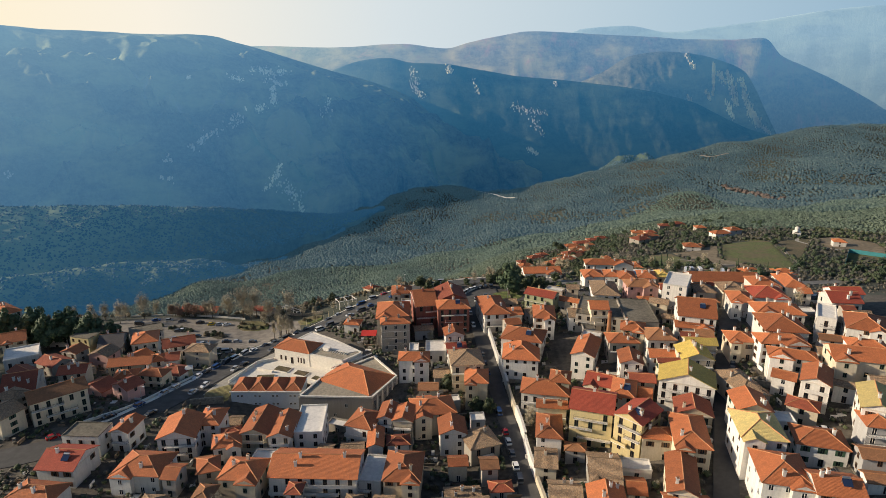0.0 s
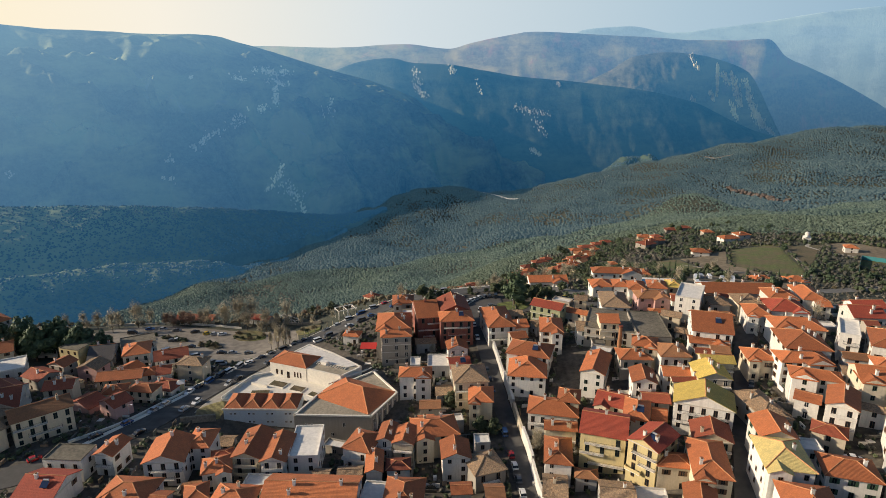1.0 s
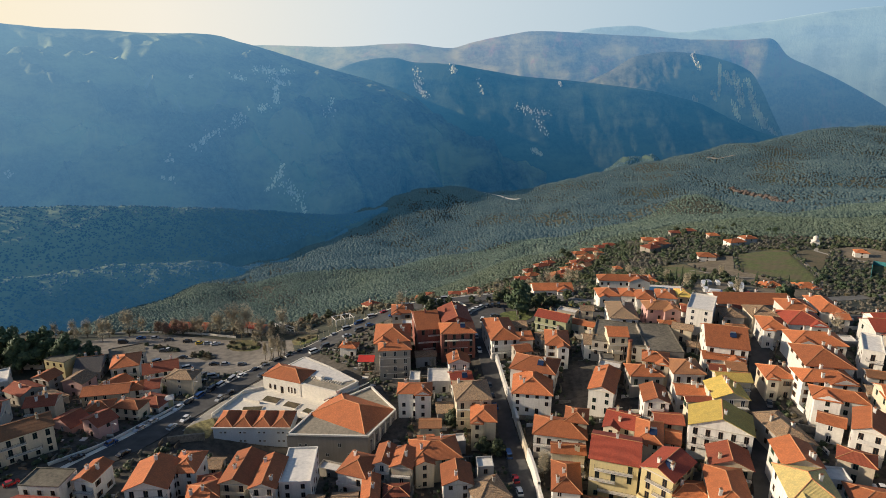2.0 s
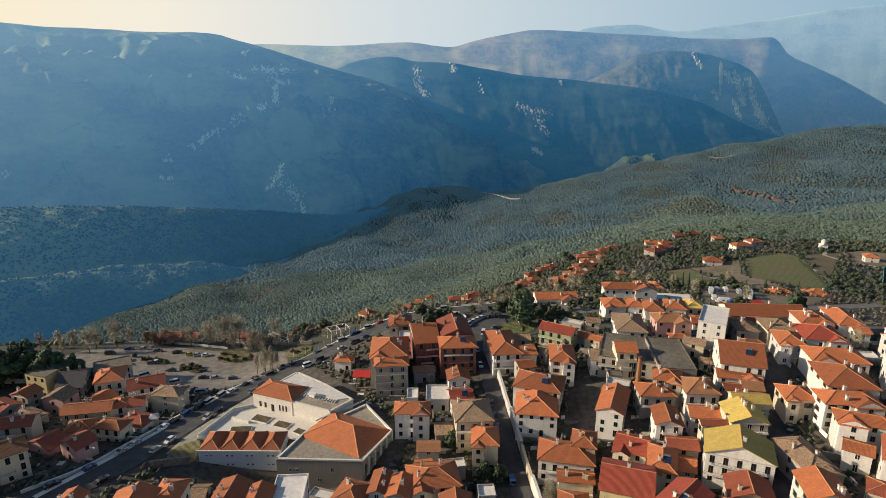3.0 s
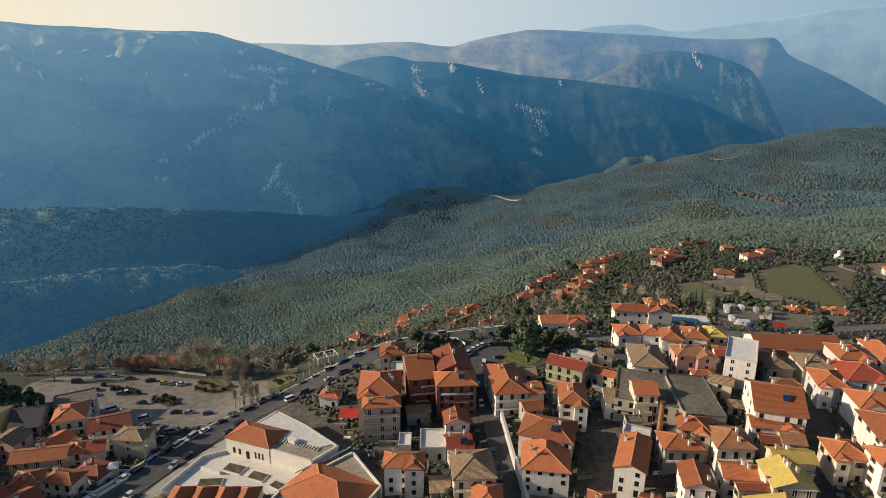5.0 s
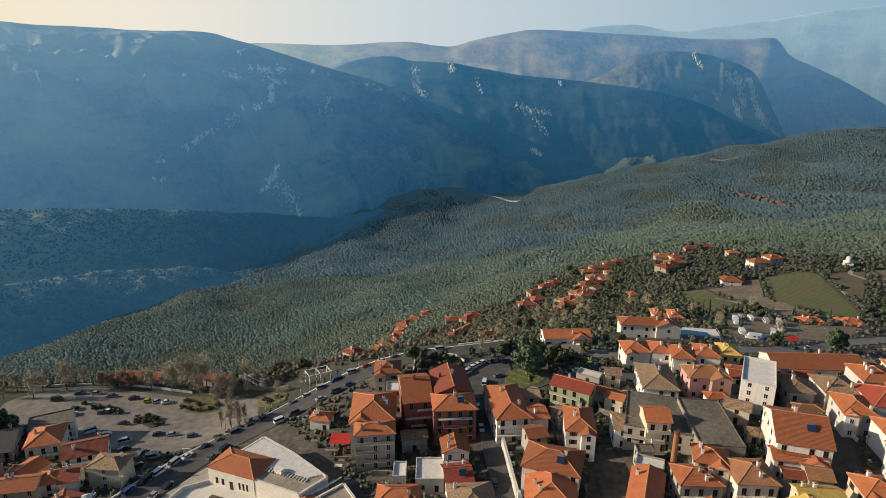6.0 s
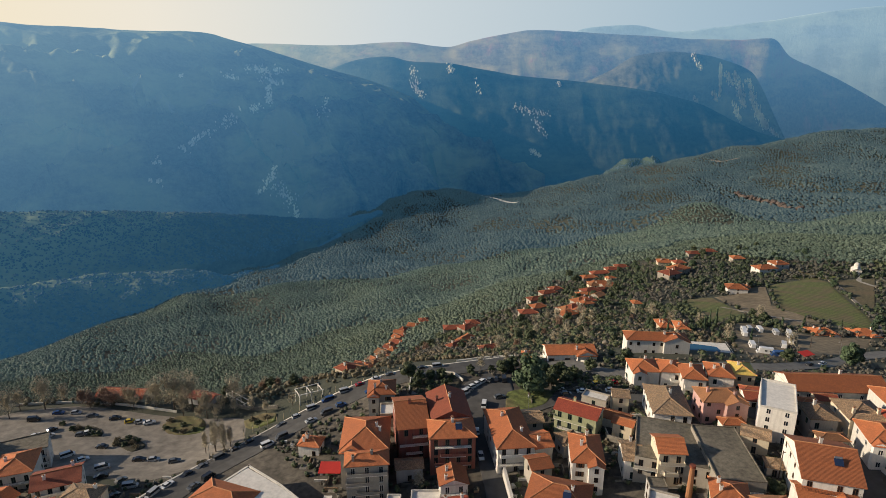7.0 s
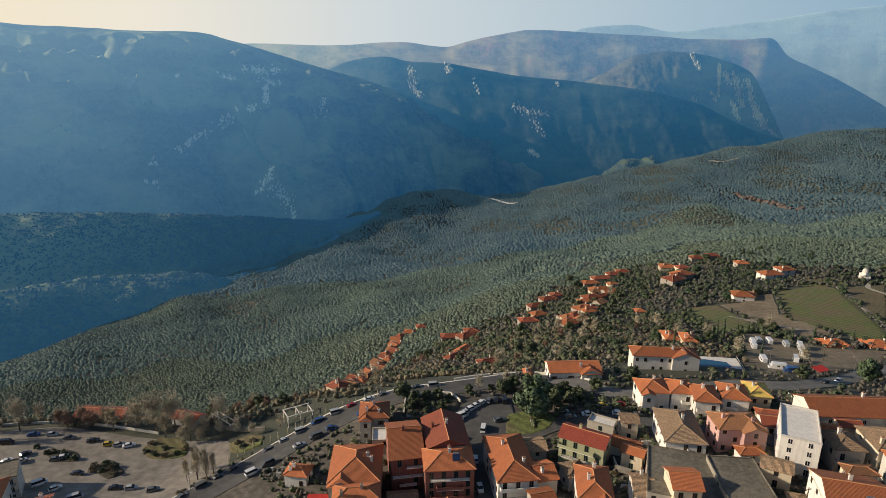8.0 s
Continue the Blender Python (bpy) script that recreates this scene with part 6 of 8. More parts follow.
def build_bare(name, h, w, seed, mat, label):
    rng, f = random.Random(seed), Form()
    root = new(name)

    def grow(p, way, length, r, depth):
        q = p + way * length
        f.beam(p, q, r, r * 0.6, 4 if depth < 2 else 3)
        if depth == 4:
            return
        for i in range(4 if depth else 7):
            a = rng.uniform(0, 2 * math.pi)
            k = rng.uniform(0.35, 0.75) * w / h * 1.6
            turn = (way + Vector((math.cos(a) * k, math.sin(a) * k, rng.uniform(0.0, 0.45)))).normalized()
            grow(p.lerp(q, rng.uniform(0.45, 1.0)), turn, length * rng.uniform(0.5, 0.72), max(0.07, r * 0.5), depth + 1)

    trunk = Form()
    trunk.beam((0, 0, -0.5), (0, 0, h * 0.3), h * 0.018, h * 0.013, 7)
    grow(Vector((0, 0, h * 0.25)), Vector((0, 0, 1)), h * 0.32, h * 0.012, 0)
    put("trunk", trunk.mesh("trunk", [BARK]), root)
    put("crown", f.mesh("crown", [mat]), root)
    lobes = [(math.cos(i * 2.4) * w * 0.2, math.sin(i * 2.4) * w * 0.2, h * (0.4 + 0.06 * i), w * (0.32 - 0.012 * i), h * 0.15) for i in range(10)]
    v = leaf_cloud(lobes, 1500, 0.62, seed, 0.055, 2.5)
    put("fine_growth", bulk("fine_growth", v, np.arange(len(v)), 4, [mat]), root)
    return tagged(root, label, "tree")


TREES = {}
MAKERS = {
    "pine": lambda: build_leafy("pine_tree", 14, 9.5, 11, 3600, 0.44, PINE_LEAF, 3, "tall dark green pine tree with dense crown", "tree", 0.22),
    "evergreen": lambda: build_leafy("evergreen_tree", 8, 7, 9, 2200, 0.32, BUSH_LEAF, 7, "rounded dark evergreen tree on the slope", "tree", 0.2),
    "oak": lambda: build_leafy("evergreen_oak", 6, 6.5, 8, 1700, 0.29, PINE_LEAF, 11, "low dark evergreen oak on the hillside", "tree", 0.15),
    "cypress": lambda: build_leafy("cypress", 11, 2.4, 12, 1500, 0.28, PINE_LEAF, 17, "slender dark green cypress", "tree", 0.05, True),
    "bush": lambda: build_leafy("bush", 2.6, 3.6, 6, 700, 0.22, BUSH_LEAF, 19, "green evergreen bush beside bare gravel", "bush", 0.1),
    "drybush": lambda: build_leafy("dry_bush", 2.8, 4.0, 6, 700, 0.2, SCRUB_LEAF, 23, "dry brown winter bush", "bush", 0.1),
    "bare": lambda: build_bare("bare_tree", 12, 7, 29, TWIG, "leafless grey-brown winter tree"),
    "poplar": lambda: build_bare("bare_poplar", 14, 4.2, 31, TWIG, "leafless upright poplar with pale twigs"),
    "russet": lambda: build_bare("russet_tree", 8, 6, 37, RED_TWIG, "leafless tree with russet twigs"),
}


def tree(kind, x, y, size=1.0, turn=None, sink=0.2):
    """A tree of a kind at a plan place; the first is built, the others are turned and scaled copies."""
    turn = (x * 37.7 + y * 11.3) % 360 if turn is None else turn
    m = pose(x, y, ground(x, y) - sink, 0, 0, turn)
    if kind not in TREES:
        TREES[kind] = MAKERS[kind]()
        TREES[kind].scale = (1, 1, 1)
        ob = TREES[kind]
    else:
        ob = copy_thing(TREES[kind], m)
    k = (x * 7.3 + y * 3.1) % 1 * 0.24 + 0.88
    ob.matrix_basis = m @ Matrix.Diagonal((size * k, size * k * 0.97, size, 1))
    return ob


# pines on the western knoll
for x, y, s in ((-172, 262, 1.35), (-160, 259, 1.2), (-151, 260, 0.95), (-186, 262, 1.4), (-198, 260, 1.3), (-152, 255, 0.7), (-146, 259, 0.6), (-178, 256, 1.2)):
    tree("pine", x, y, s)
# square and gardens
tree("pine", 31.5, 277, 1.2), tree("evergreen", 35.0, 279, 0.9), tree("evergreen", -11.5, 296, 0.9)
tree("evergreen", 11, 187, 0.8), tree("evergreen", 15.5, 185.5, 0.75), tree("evergreen", 2, 201, 0.8), tree("evergreen", 72, 304, 0.9), tree("evergreen", 57, 297, 0.7)
tree("cypress", 148, 402, 1.0), tree("cypress", 153, 405, 1.05), tree("cypress", 202, 405, 0.8), tree("cypress", 149, 359, 0.8), tree("cypress", 199, 401, 0.7), tree("cypress", 221, 402, 0.65), tree("cypress", 237, 399, 0.7), tree("cypress", 190, 406, 0.6), tree("cypress", 186, 398, 0.75), tree("evergreen", 180, 330, 1.2), tree("pine", 176, 328, 0.8), tree("evergreen", 143, 318, 0.8)
# leafless rows round the car park
for x, y, s in ((-161, 311, 0.8), (-151, 314, 0.7), (-117, 309, 0.75), (-100, 304, 1.15), (-104, 306, 1.0), (-97, 306, 0.95), (-92, 300, 0.8), (-95, 296, 0.75), (-88, 296, 0.8), (-170, 309, 0.9), (-124, 310, 0.7), (-178, 309, 1.0), (-190, 312, 0.9), (-168, 300, 0.7), (-184, 300, 0.8), (-112, 308, 0.7), (-146, 316, 0.8), (-133, 315, 0.7), (-157, 318, 0.8), (-84, 305, 0.8), (-196, 308, 0.9), (-120, 314, 0.7)):
    tree("bare", x + 2.5 * math.sin(x * 1.7), y + 2 * math.sin(x * 2.9), s * (1.15 + 0.4 * math.sin(x * 5.3)))
for x, y, s in ((-76.5, 271, 0.8), (-73, 270, 0.7), (-78, 274, 0.85), (-75, 274, 0.75), (-80, 271, 0.65), (-79, 277, 0.7), (-72, 273, 0.6)):
    tree("poplar", x, y, s)
for x, y, s in ((-142, 310, 0.95), (-134, 311, 1.0), (-127, 312, 0.9), (-96, 312, 0.6), (-147, 313, 0.9), (-138, 314, 1.0)):
    tree("russet", x, y, s)
for x, y in ((-104, 293), (-100, 291), (-96, 290), (-92, 291), (-90, 294), (-98, 295), (-104, 298), (-117, 283), (-114, 285), (-111, 281), (-108, 278), (-110, 283), (-113, 280), (-137, 293), (-133, 292), (-130, 289), (-127, 288), (-139, 292), (-72, 268), (-75, 265), (-69, 272), (-78, 262), (-67, 288), (-64, 290), (-70, 292), (-145, 296), (-116, 280)):
    tree("bush" if (x + y) % 2 else "drybush", x, y, 0.8)
# scattered growth along the brow, round the villas and between the houses
rng_trees = random.Random(21)


def scatter(n, x0, x1, y0, y1, kinds, lo, hi, keep=lambda x, y: True):
    made = 0
    for _ in range(n * 6):
        x, y = rng_trees.uniform(x0, x1), rng_trees.uniform(y0, y1)
        if made < n and keep(x, y):
            tree(rng_trees.choice(kinds), x, y, rng_trees.uniform(lo, hi))
            made += 1


# unseen pines added on the shade-casting knoll out of view
for x, y in ((-236, 190), (-244, 205), (-232, 216), (-246, 228), (-240, 240), (-255, 215), (-250, 195), (-234, 178), (-248, 252)):
    tree("pine", x, y, 1.1)
open_place = lambda x, y: not any(inside(np.array([x]), np.array([y]), plan)[0] for plan in CLEARINGS)
off_road = lambda x, y: y > 322 + 0.1 * (x + 30) if x < 40 else y > 330
scatter(60, -40, 120, 318, 470, ["bare", "evergreen", "oak", "drybush", "bush", "russet"], 0.5, 0.9, off_road)
scatter(70, 40, 190, 345, 560, ["oak", "evergreen", "evergreen", "bush", "cypress", "bare"], 0.6, 1.0, open_place)
scatter(60, 100, 330, 470, 680, ["oak", "evergreen", "oak", "bush"], 0.7, 1.1, open_place)
scatter(30, 180, 340, 330, 420, ["bush", "drybush", "oak"], 0.6, 1.0, lambda x, y: y > 372 and open_place(x, y))
scatter(36, -200, -60, 318, 350, ["bare", "drybush", "bush", "russet", "evergreen"], 0.6, 0.9)


# ---- villas and hamlets below the town ----
def villa(x, y, yaw, w, d, h=4.2, tile=None, wall=None, roof="hip"):
    tile, wall = tile or ("maroon", "orange", "maroon")[int(x + y) % 3], wall or ("cream", "stone", "stone")[int(x * 2 + y) % 3]
    return house(x, y, yaw, w, d, h, roof, tile, wall, False, 1, 0.4, True, False, group="villas on the lower slope", name="villa")


# a stepped hamlet along the brow
for i in range(21):
    t = i / 20
    villa(-39 + 3 * math.sin(i * 2.2) + 4 * t, 322 + 290 * t ** 1.15, -35 + 14 * math.sin(i * 1.7), 7.0 + 2 * math.sin(i * 3.1), 6.5 + math.sin(i * 1.3), 3.2 + 0.8 * math.sin(i * 4.1), ("maroon", "brown", "orange", "maroon", "orange")[i % 5], "stone" if i % 3 else "cream", "gx" if i % 2 else "hip")
# close-built clusters on the spur
for i in range(16):
    t = i / 15
    villa(85 + 52 * t + 7 * math.sin(i * 2.6), 470 + 112 * t + 8 * math.cos(i * 3.7), 28 + 18 * math.sin(i * 1.9), 7.5 + 2.5 * math.sin(i * 2.3) ** 2, 6.5 + 1.5 * math.sin(i * 1.1), 3.4 + 1.6 * (i % 3 == 0), ("brown", "orange", "maroon", "orange")[i % 4], "cream" if i % 3 == 0 else "stone", "gx" if i % 3 else "hip")
villa(-26, 618, -10, 11, 8), villa(-17, 640, 10, 9, 8), villa(10, 512, 5, 16, 8, 4.5), villa(19, 497, 40, 12, 8, 4.5), villa(24, 518, 10, 10, 8), villa(9, 408, 45, 11, 5, 3.2), villa(15, 436, 50, 12, 5, 3.2)
villa(24, 360, 20, 10, 5, 3, "maroon"), villa(63, 503, 10, 13, 8), villa(73, 522, 25, 11, 8), villa(78, 560, 20, 15, 8), villa(90, 578, 22, 14, 8), villa(98, 588, 25, 10, 8)
villa(82, 462, 30, 11, 9), villa(90, 480, 35, 12, 9, 5), villa(102, 508, 30, 14, 9, 5), villa(117, 545, 25, 14, 9, 5), villa(131, 575, 15, 16, 9), villa(133, 615, 10, 14, 8), villa(147, 632, 12, 18, 8), villa(162, 645, 10, 14, 8), villa(172, 652, 8, 12, 8)
villa(132, 478, 5, 6, 6, 3.5), villa(206, 632, -8, 14, 10), villa(186, 566, 30, 14, 12, 6), villa(199, 582, 30, 15, 12, 6), villa(193, 574, 30, 10, 8, 7), villa(213, 618, 10, 10, 8), villa(240, 650, 0, 14, 8), villa(254, 652, 0, 12, 8)
villa(258, 604, 0, 10, 8), villa(255, 552, 12, 16, 10, 5, "orange", "white"), villa(270, 560, 12, 12, 10, 6, "orange", "white"), villa(206, 494, -10, 13, 10, 4.5, "orange", "white"), villa(215, 500, -10, 6, 6, 3)
villa(318, 480, -20, 9, 8, 4.5, "orange", "white"), villa(-134, 321, -4, 20, 8, 4.2, "maroon", "cream", "gx"), villa(-97, 314, -20, 11, 6, 3, "red", "grey", "gx")


def church(x, y):
    """A small white domed chapel with a bell gable."""
    root = new("chapel")
    root.matrix_basis = pose(x, y, ground(x, y), 0, 0, -25)
    f = Form()
    f.box(-4, 4, -5.5, 5.5, -2, 5)
    put("wall", f.mesh("wall", [WALLS["white"]]), root)
    root.scale = (0.75, 0.75, 0.75)
    tops, lines, _ = roof_shape("gy", 8, 11, 5, 0.3, 0.45)
    r = Form()
    slab_roof(r, tops, 0.2)
    put("roof", r.mesh("roof", [PALE_FLAT]), root)
    drum, dome = Form(), Form()
    drum.beam((0, 0, 5), (0, 0, 9.2), 2.6, 2.6, 16)
    put("drum", drum.mesh("drum", [WALLS["white"]]), root)
    for i in range(6):
        a, b = math.pi / 2 * i / 6, math.pi / 2 * (i + 1) / 6
        dome.beam((0, 0, 9.2 + 2.6 * math.sin(a)), (0, 0, 9.2 + 2.6 * math.sin(b)), 2.75 * math.cos(a), max(0.05, 2.75 * math.cos(b)), 16)
    put("dome", dome.mesh("dome", [WALLS["white"]]), root)
    for i in range(8):
        t = 45 * i
        add_window(root, pose(2.55 * math.cos(radians(t)), 2.55 * math.sin(radians(t)), 6.4, 0, 0, t + 90), 0.5, 1.8, FRAME_WHITE, False)
    apse = Form()
    apse.beam((0, -5.5, -2), (0, -5.5, 3.6), 2.4, 2.4, 14)
    apse.beam((0, -5.5, 3.6), (0, -5.5, 4.6), 2.5, 0.2, 14)
    put("apse", apse.mesh("apse", [WALLS["white"]]), root)
    return tagged(root, "small white domed chapel on the hillside", "church")


church(313, 531)

# ---- fields, pool and yards ----
field_green = sheet("field_green", FIELD_GREEN, GRASS, "green winter field with faint rows", "field", 0.3)
field_brown = sheet("field_brown", FIELD_BROWN, TILLED, "brown tilled field", "field", 0.3)
meadow_a = sheet("meadow_upper", MEADOW, GRASS, "small green meadow", "field", 0.3)
meadow_b = sheet("meadow_chapel", [(269, 547), (288, 553), (300, 530), (285, 518), (264, 523)], GRASS, "green meadow below the chapel", "field", 0.3)
meadow_c = sheet("meadow_slope", BARE_SLOPE, DRY_SLOPE, "bare earthy slope with dry grass", "field", 0.25)
yard = sheet("yard_earth", YARD, DRY_SLOPE, "trodden earth yard with motorhomes", "yard", 0.2)
glade_a = sheet("meadow_glade", GLADE, DRY_SLOPE, "brown winter grass on a stony slope", "field", 0.25)
glade_b = sheet("meadow_glade_chapel", CHAPEL_GLADE, DRY_SLOPE, "brown stony ground below the chapel", "field", 0.25)
garden = sheet("garden_square", [(22, 270), (24, 281), (33, 283), (40, 279), (36, 271), (29, 268.5)], GRASS, "small lawn beside the square", "lawn", 0.45)
track_a = ribbon("road_track", [(178, 455), (195, 430), (208, 415), (206, 395)], 2.4, GRAVEL, "pale dirt track", "track", 0.3)
track_b = ribbon("road_field_track", [(283, 514), (276, 490), (264, 455), (252, 418), (236, 391)], 2.2, GRAVEL, "pale farm track between fields", "track", 0.45)
track_c = ribbon("road_chapel_track", [(330, 545), (312, 522), (300, 505), (302, 480), (318, 450), (330, 425)], 3, PAVING, "pale track to the chapel", "track", 0.3)
far_road = ribbon("road_valley_far", [(150, 2520), (190, 2500), (230, 2440), (280, 2380)], 20, WHITE_STONE, "pale bare cutting of a valley road", "road", 7.0, 12)
far_track = ribbon("road_far_track", [(985, 2380), (1010, 2330), (1060, 2310)], 9, GRAVEL, "pale track on the far slope", "track", 7.0, 12)
far_road_b = ribbon("road_winding", [(560, 2300), (590, 2380), (680, 2420), (780, 2360)], 8, PAVING, "grey winding road on the far slope", "road", 1.0, 12)


def pool(x, y, yaw):
    root = new("swimming_pool")
    z = ground(x, y)
    root.matrix_basis = pose(x, y, z, 0, 0, yaw)
    deck, basin, rim = Form(), Form(), Form()
    deck.box(-13, 13, -7.5, 7.5, -7, 0.5)
    basin.prism([(-9 + 0.0, -4), (5, -4.5), (9, -1), (8, 3), (0, 4.5), (-8, 4)], 0.5, 0.62)
    put("deck", deck.mesh("deck", [PALE_FLAT]), root)
    put("water", basin.mesh("water", [POOL]), root)
    for a, b in (((-13, -7.5), (13, -7.5)), ((13, -7.5), (13, 7.5))):
        f = Form()
        f.beam((*a, 1.4), (*b, 1.4), 0.06)
        put("railing", f.mesh("railing", [FRAME_WHITE]), root)
    return tagged(root, "blue swimming pool on a pale terrace", "pool")


pool(112, 331, -8)


def court(x, y, yaw):
    root = new("sports_court")
    root.matrix_basis = pose(x, y, ground(x, y), 0, 0, yaw)
    f = Form()
    f.box(-15, 15, -20, 20, -3, 0.6)
    put("surface", f.mesh("surface", [GRASS]), root)
    for a, b in (((-15, -20), (15, -20)), ((15, -20), (15, 20)), ((15, 20), (-15, 20)), ((-15, 20), (-15, -20))):
        n = Form()
        t = math.degrees(math.atan2(b[1] - a[1], b[0] - a[0]))
        n.box(0, math.dist(a, b), -0.05, 0.05, 0.6, 3.6)
        if b[1] > 0 or a[1] > 0:
            put("fence", n.mesh("fence", [TEAL]), root, pose(*a, 0, 0, 0, t))
    return tagged(root, "green sports court with a teal mesh fence", "sports court")


court(303, 418, -35)


# ---- olive groves and scrub on the open slopes ----
def grove(name, places, sizes, leaf, label, category, quads, seed, heights=None):
    """Very many small crowns: each a lumpy core with loose tufts over it, all in one mesh."""
    r = np.random.RandomState(seed)
    n = len(places)
    phi = (1 + 5 ** 0.5) / 2
    ico = np.array([(-1, phi, 0), (1, phi, 0), (-1, -phi, 0), (1, -phi, 0), (0, -1, phi), (0, 1, phi), (0, -1, -phi), (0, 1, -phi), (phi, 0, -1), (phi, 0, 1), (-phi, 0, -1), (-phi, 0, 1)])
    ico /= np.linalg.norm(ico[0])
    tri = np.array([(0, 11, 5), (0, 5, 1), (0, 1, 7), (0, 7, 10), (0, 10, 11), (1, 5, 9), (5, 11, 4), (11, 10, 2), (10, 7, 6), (7, 1, 8), (3, 9, 4), (3, 4, 2), (3, 2, 6), (3, 6, 8), (3, 8, 9), (4, 9, 5), (2, 4, 11), (6, 2, 10), (8, 6, 7), (9, 8, 1)])
    z = land(places[:, 0], places[:, 1]) if heights is None else heights
    base = np.concatenate([places, z[:, None]], 1)
    core = ico[None] * r.uniform(0.78, 1.12, (n, 12, 1)) * (sizes[:, None, None] * np.array([0.46, 0.46, 0.40])) + base[:, None] + np.array([0, 0, 1.0]) * (sizes[:, None, None] * 0.42)
    faces = (tri[None] + (np.arange(n) * 12)[:, None, None]).reshape(-1)
    d = r.normal(size=(n, quads, 3))
    d[..., 2] = np.abs(d[..., 2]) * 0.8
    d /= np.linalg.norm(d, axis=2)[..., None]
    c = base[:, None] + d * sizes[:, None, None] * np.array([0.5, 0.5, 0.46]) * r.uniform(0.85, 1.12, (n, quads, 1)) + np.array([0, 0, 1.0]) * (sizes[:, None, None] * 0.42)
    a = np.cross(d, r.normal(size=(n, quads, 3))) + d * r.normal(0, 0.28, (n, quads, 1))
    a /= np.linalg.norm(a, axis=2)[..., None]
    b = np.cross(a, d)
    s = sizes[:, None, None] * r.uniform(0.09, 0.19, (n, quads, 1))
    tuft = np.stack([c - a * s, c + a * s - b * s * 0.7, c + b * s], 2).reshape(-1, 3)
    verts = np.concatenate([core.reshape(-1, 3), tuft])
    faces = np.concatenate([faces, n * 12 + np.arange(len(tuft))])
    me = bulk(name, verts, faces, 3, [leaf])
    ob = put(name, me)
    return tagged(ob, label, category, kind="stuff")


def spread(x0, x1, y0, y1, step, seed, jitter=0.42):
    r = np.random.RandomState(seed)
    xs, ys = np.meshgrid(np.arange(x0, x1, step), np.arange(y0, y1, step))
    p = np.stack([xs.ravel(), ys.ravel()], -1)
    return p + r.uniform(-jitter, jitter, p.shape) * step, r


def orchard(x0, x1, y0, y1, step, seed, jitter=0.36):
    """Planting rows that bend with the slope."""
    p, r = spread(x0, x1, y0, y1, step, seed, jitter)
    turn = p.copy()
    p[:, 0] = turn[:, 0] + 0.35 * turn[:, 1] + 14 * np.sin(turn[:, 1] / 55) + 6 * np.sin(turn[:, 0] / 37) - 0.35 * (y0 + y1) / 2
    p[:, 1] = turn[:, 1] + 11 * np.sin(turn[:, 0] / 72 + 0.8 * np.sin(turn[:, 1] / 90)) + 0.12 * turn[:, 0]
    return p, r


def in_view(p, slack=60):
    """The wedge of slope that the flight looks over."""
    return (np.abs(p[:, 0]) < 0.80 * (p[:, 1] + slack)) & (p[:, 0] < 0.78 * p[:, 1] + 40)


def clumps(p):
    """Uneven cover: positive where growth closes up, negative in glades."""
    x, y = p[:, 0], p[:, 1]
    return np.sin(x / 23 + 1.7 * np.sin(y / 47)) + 0.8 * np.sin(y / 31 + 1.3 * np.sin(x / 39)) * np.cos(x / 61) + 0.6 * np.sin(x / 11.3 + y / 17.1)


BAND = along([(862, 1885, 0), (872, 1850, 0), (884, 1800, 0), (900, 1715, 0), (885, 1640, 0), (876, 1565, 0)], 70)[:, :2]


def off_band(p):
    """Distance from the rock band on the far slope."""
    out = np.full(len(p), 1e9)
    for q in BAND:
        out = np.minimum(out, np.hypot(p[:, 0] - q[0], p[:, 1] - q[1]))
    return out


def off_clearings(p):
    """Places clear of the fields, yards and lots."""
    hit = np.zeros(len(p), bool)
    for plan in CLEARINGS:
        hit |= inside(p[:, 0], p[:, 1], plan)
    return ~hit


def seam(p):
    """Where the fine planting of the near slope gives way to the wider one beyond."""
    return 762 + 34 * clumps(p * 0.45)


def on_spur(p, grow=0.0):
    """The tongue of ground with the villas, with an uneven edge."""
    x, y = p[:, 0], p[:, 1]
    edge = np.interp(x, [-75, -60, -30, 10, 60, 110, 160, 200, 250, 300, 420], [250, 330, 440, 520, 585, 640, 675, 672, 660, 600, 520])
    return y < edge + grow + 14 * np.sin(x / 13 + 1.1 * np.sin(y / 19)) + 9 * np.sin(x / 5.7 + y / 11)


# near slope below the car park and the brow
p, r = orchard(-640, 660, 290, 940, 4.0, 1)
brow = 322 + np.where(p[:, 0] < -72, 0.0, np.where(p[:, 0] < -10, -34.0 + 0.55 * (p[:, 0] + 70), 0.0))
wood = clumps(p * 0.8)
keep = in_view(p) & (p[:, 1] > brow + 6 * wood) & ~on_spur(p, -8) & (p[:, 1] < seam(p)) & off_clearings(p) & ((wood > 0.15) | (r.uniform(size=len(p)) < 0.93))
keep &= ~((p[:, 0] > -60) & (p[:, 0] < 5) & (np.abs(p[:, 0] + 38) < 7) & (p[:, 1] < 620))
grove("olive_grove_near", p[keep], r.uniform(2.5, 4.3, keep.sum()) * np.clip((p[keep][:, 1] - 290) / 120, 0.5, 1.0), OLIVE_LEAF, "dense grey-green olive grove on the slope", "olive grove", 16, 2)
p, r = orchard(-1000, 1200, 600, 1460, 5.6, 3)
wood = clumps(p * 0.5)
keep = in_view(p) & (p[:, 1] > seam(p)) & (p[:, 1] < 1300) & ((wood > -0.6) | (r.uniform(size=len(p)) < 0.7))
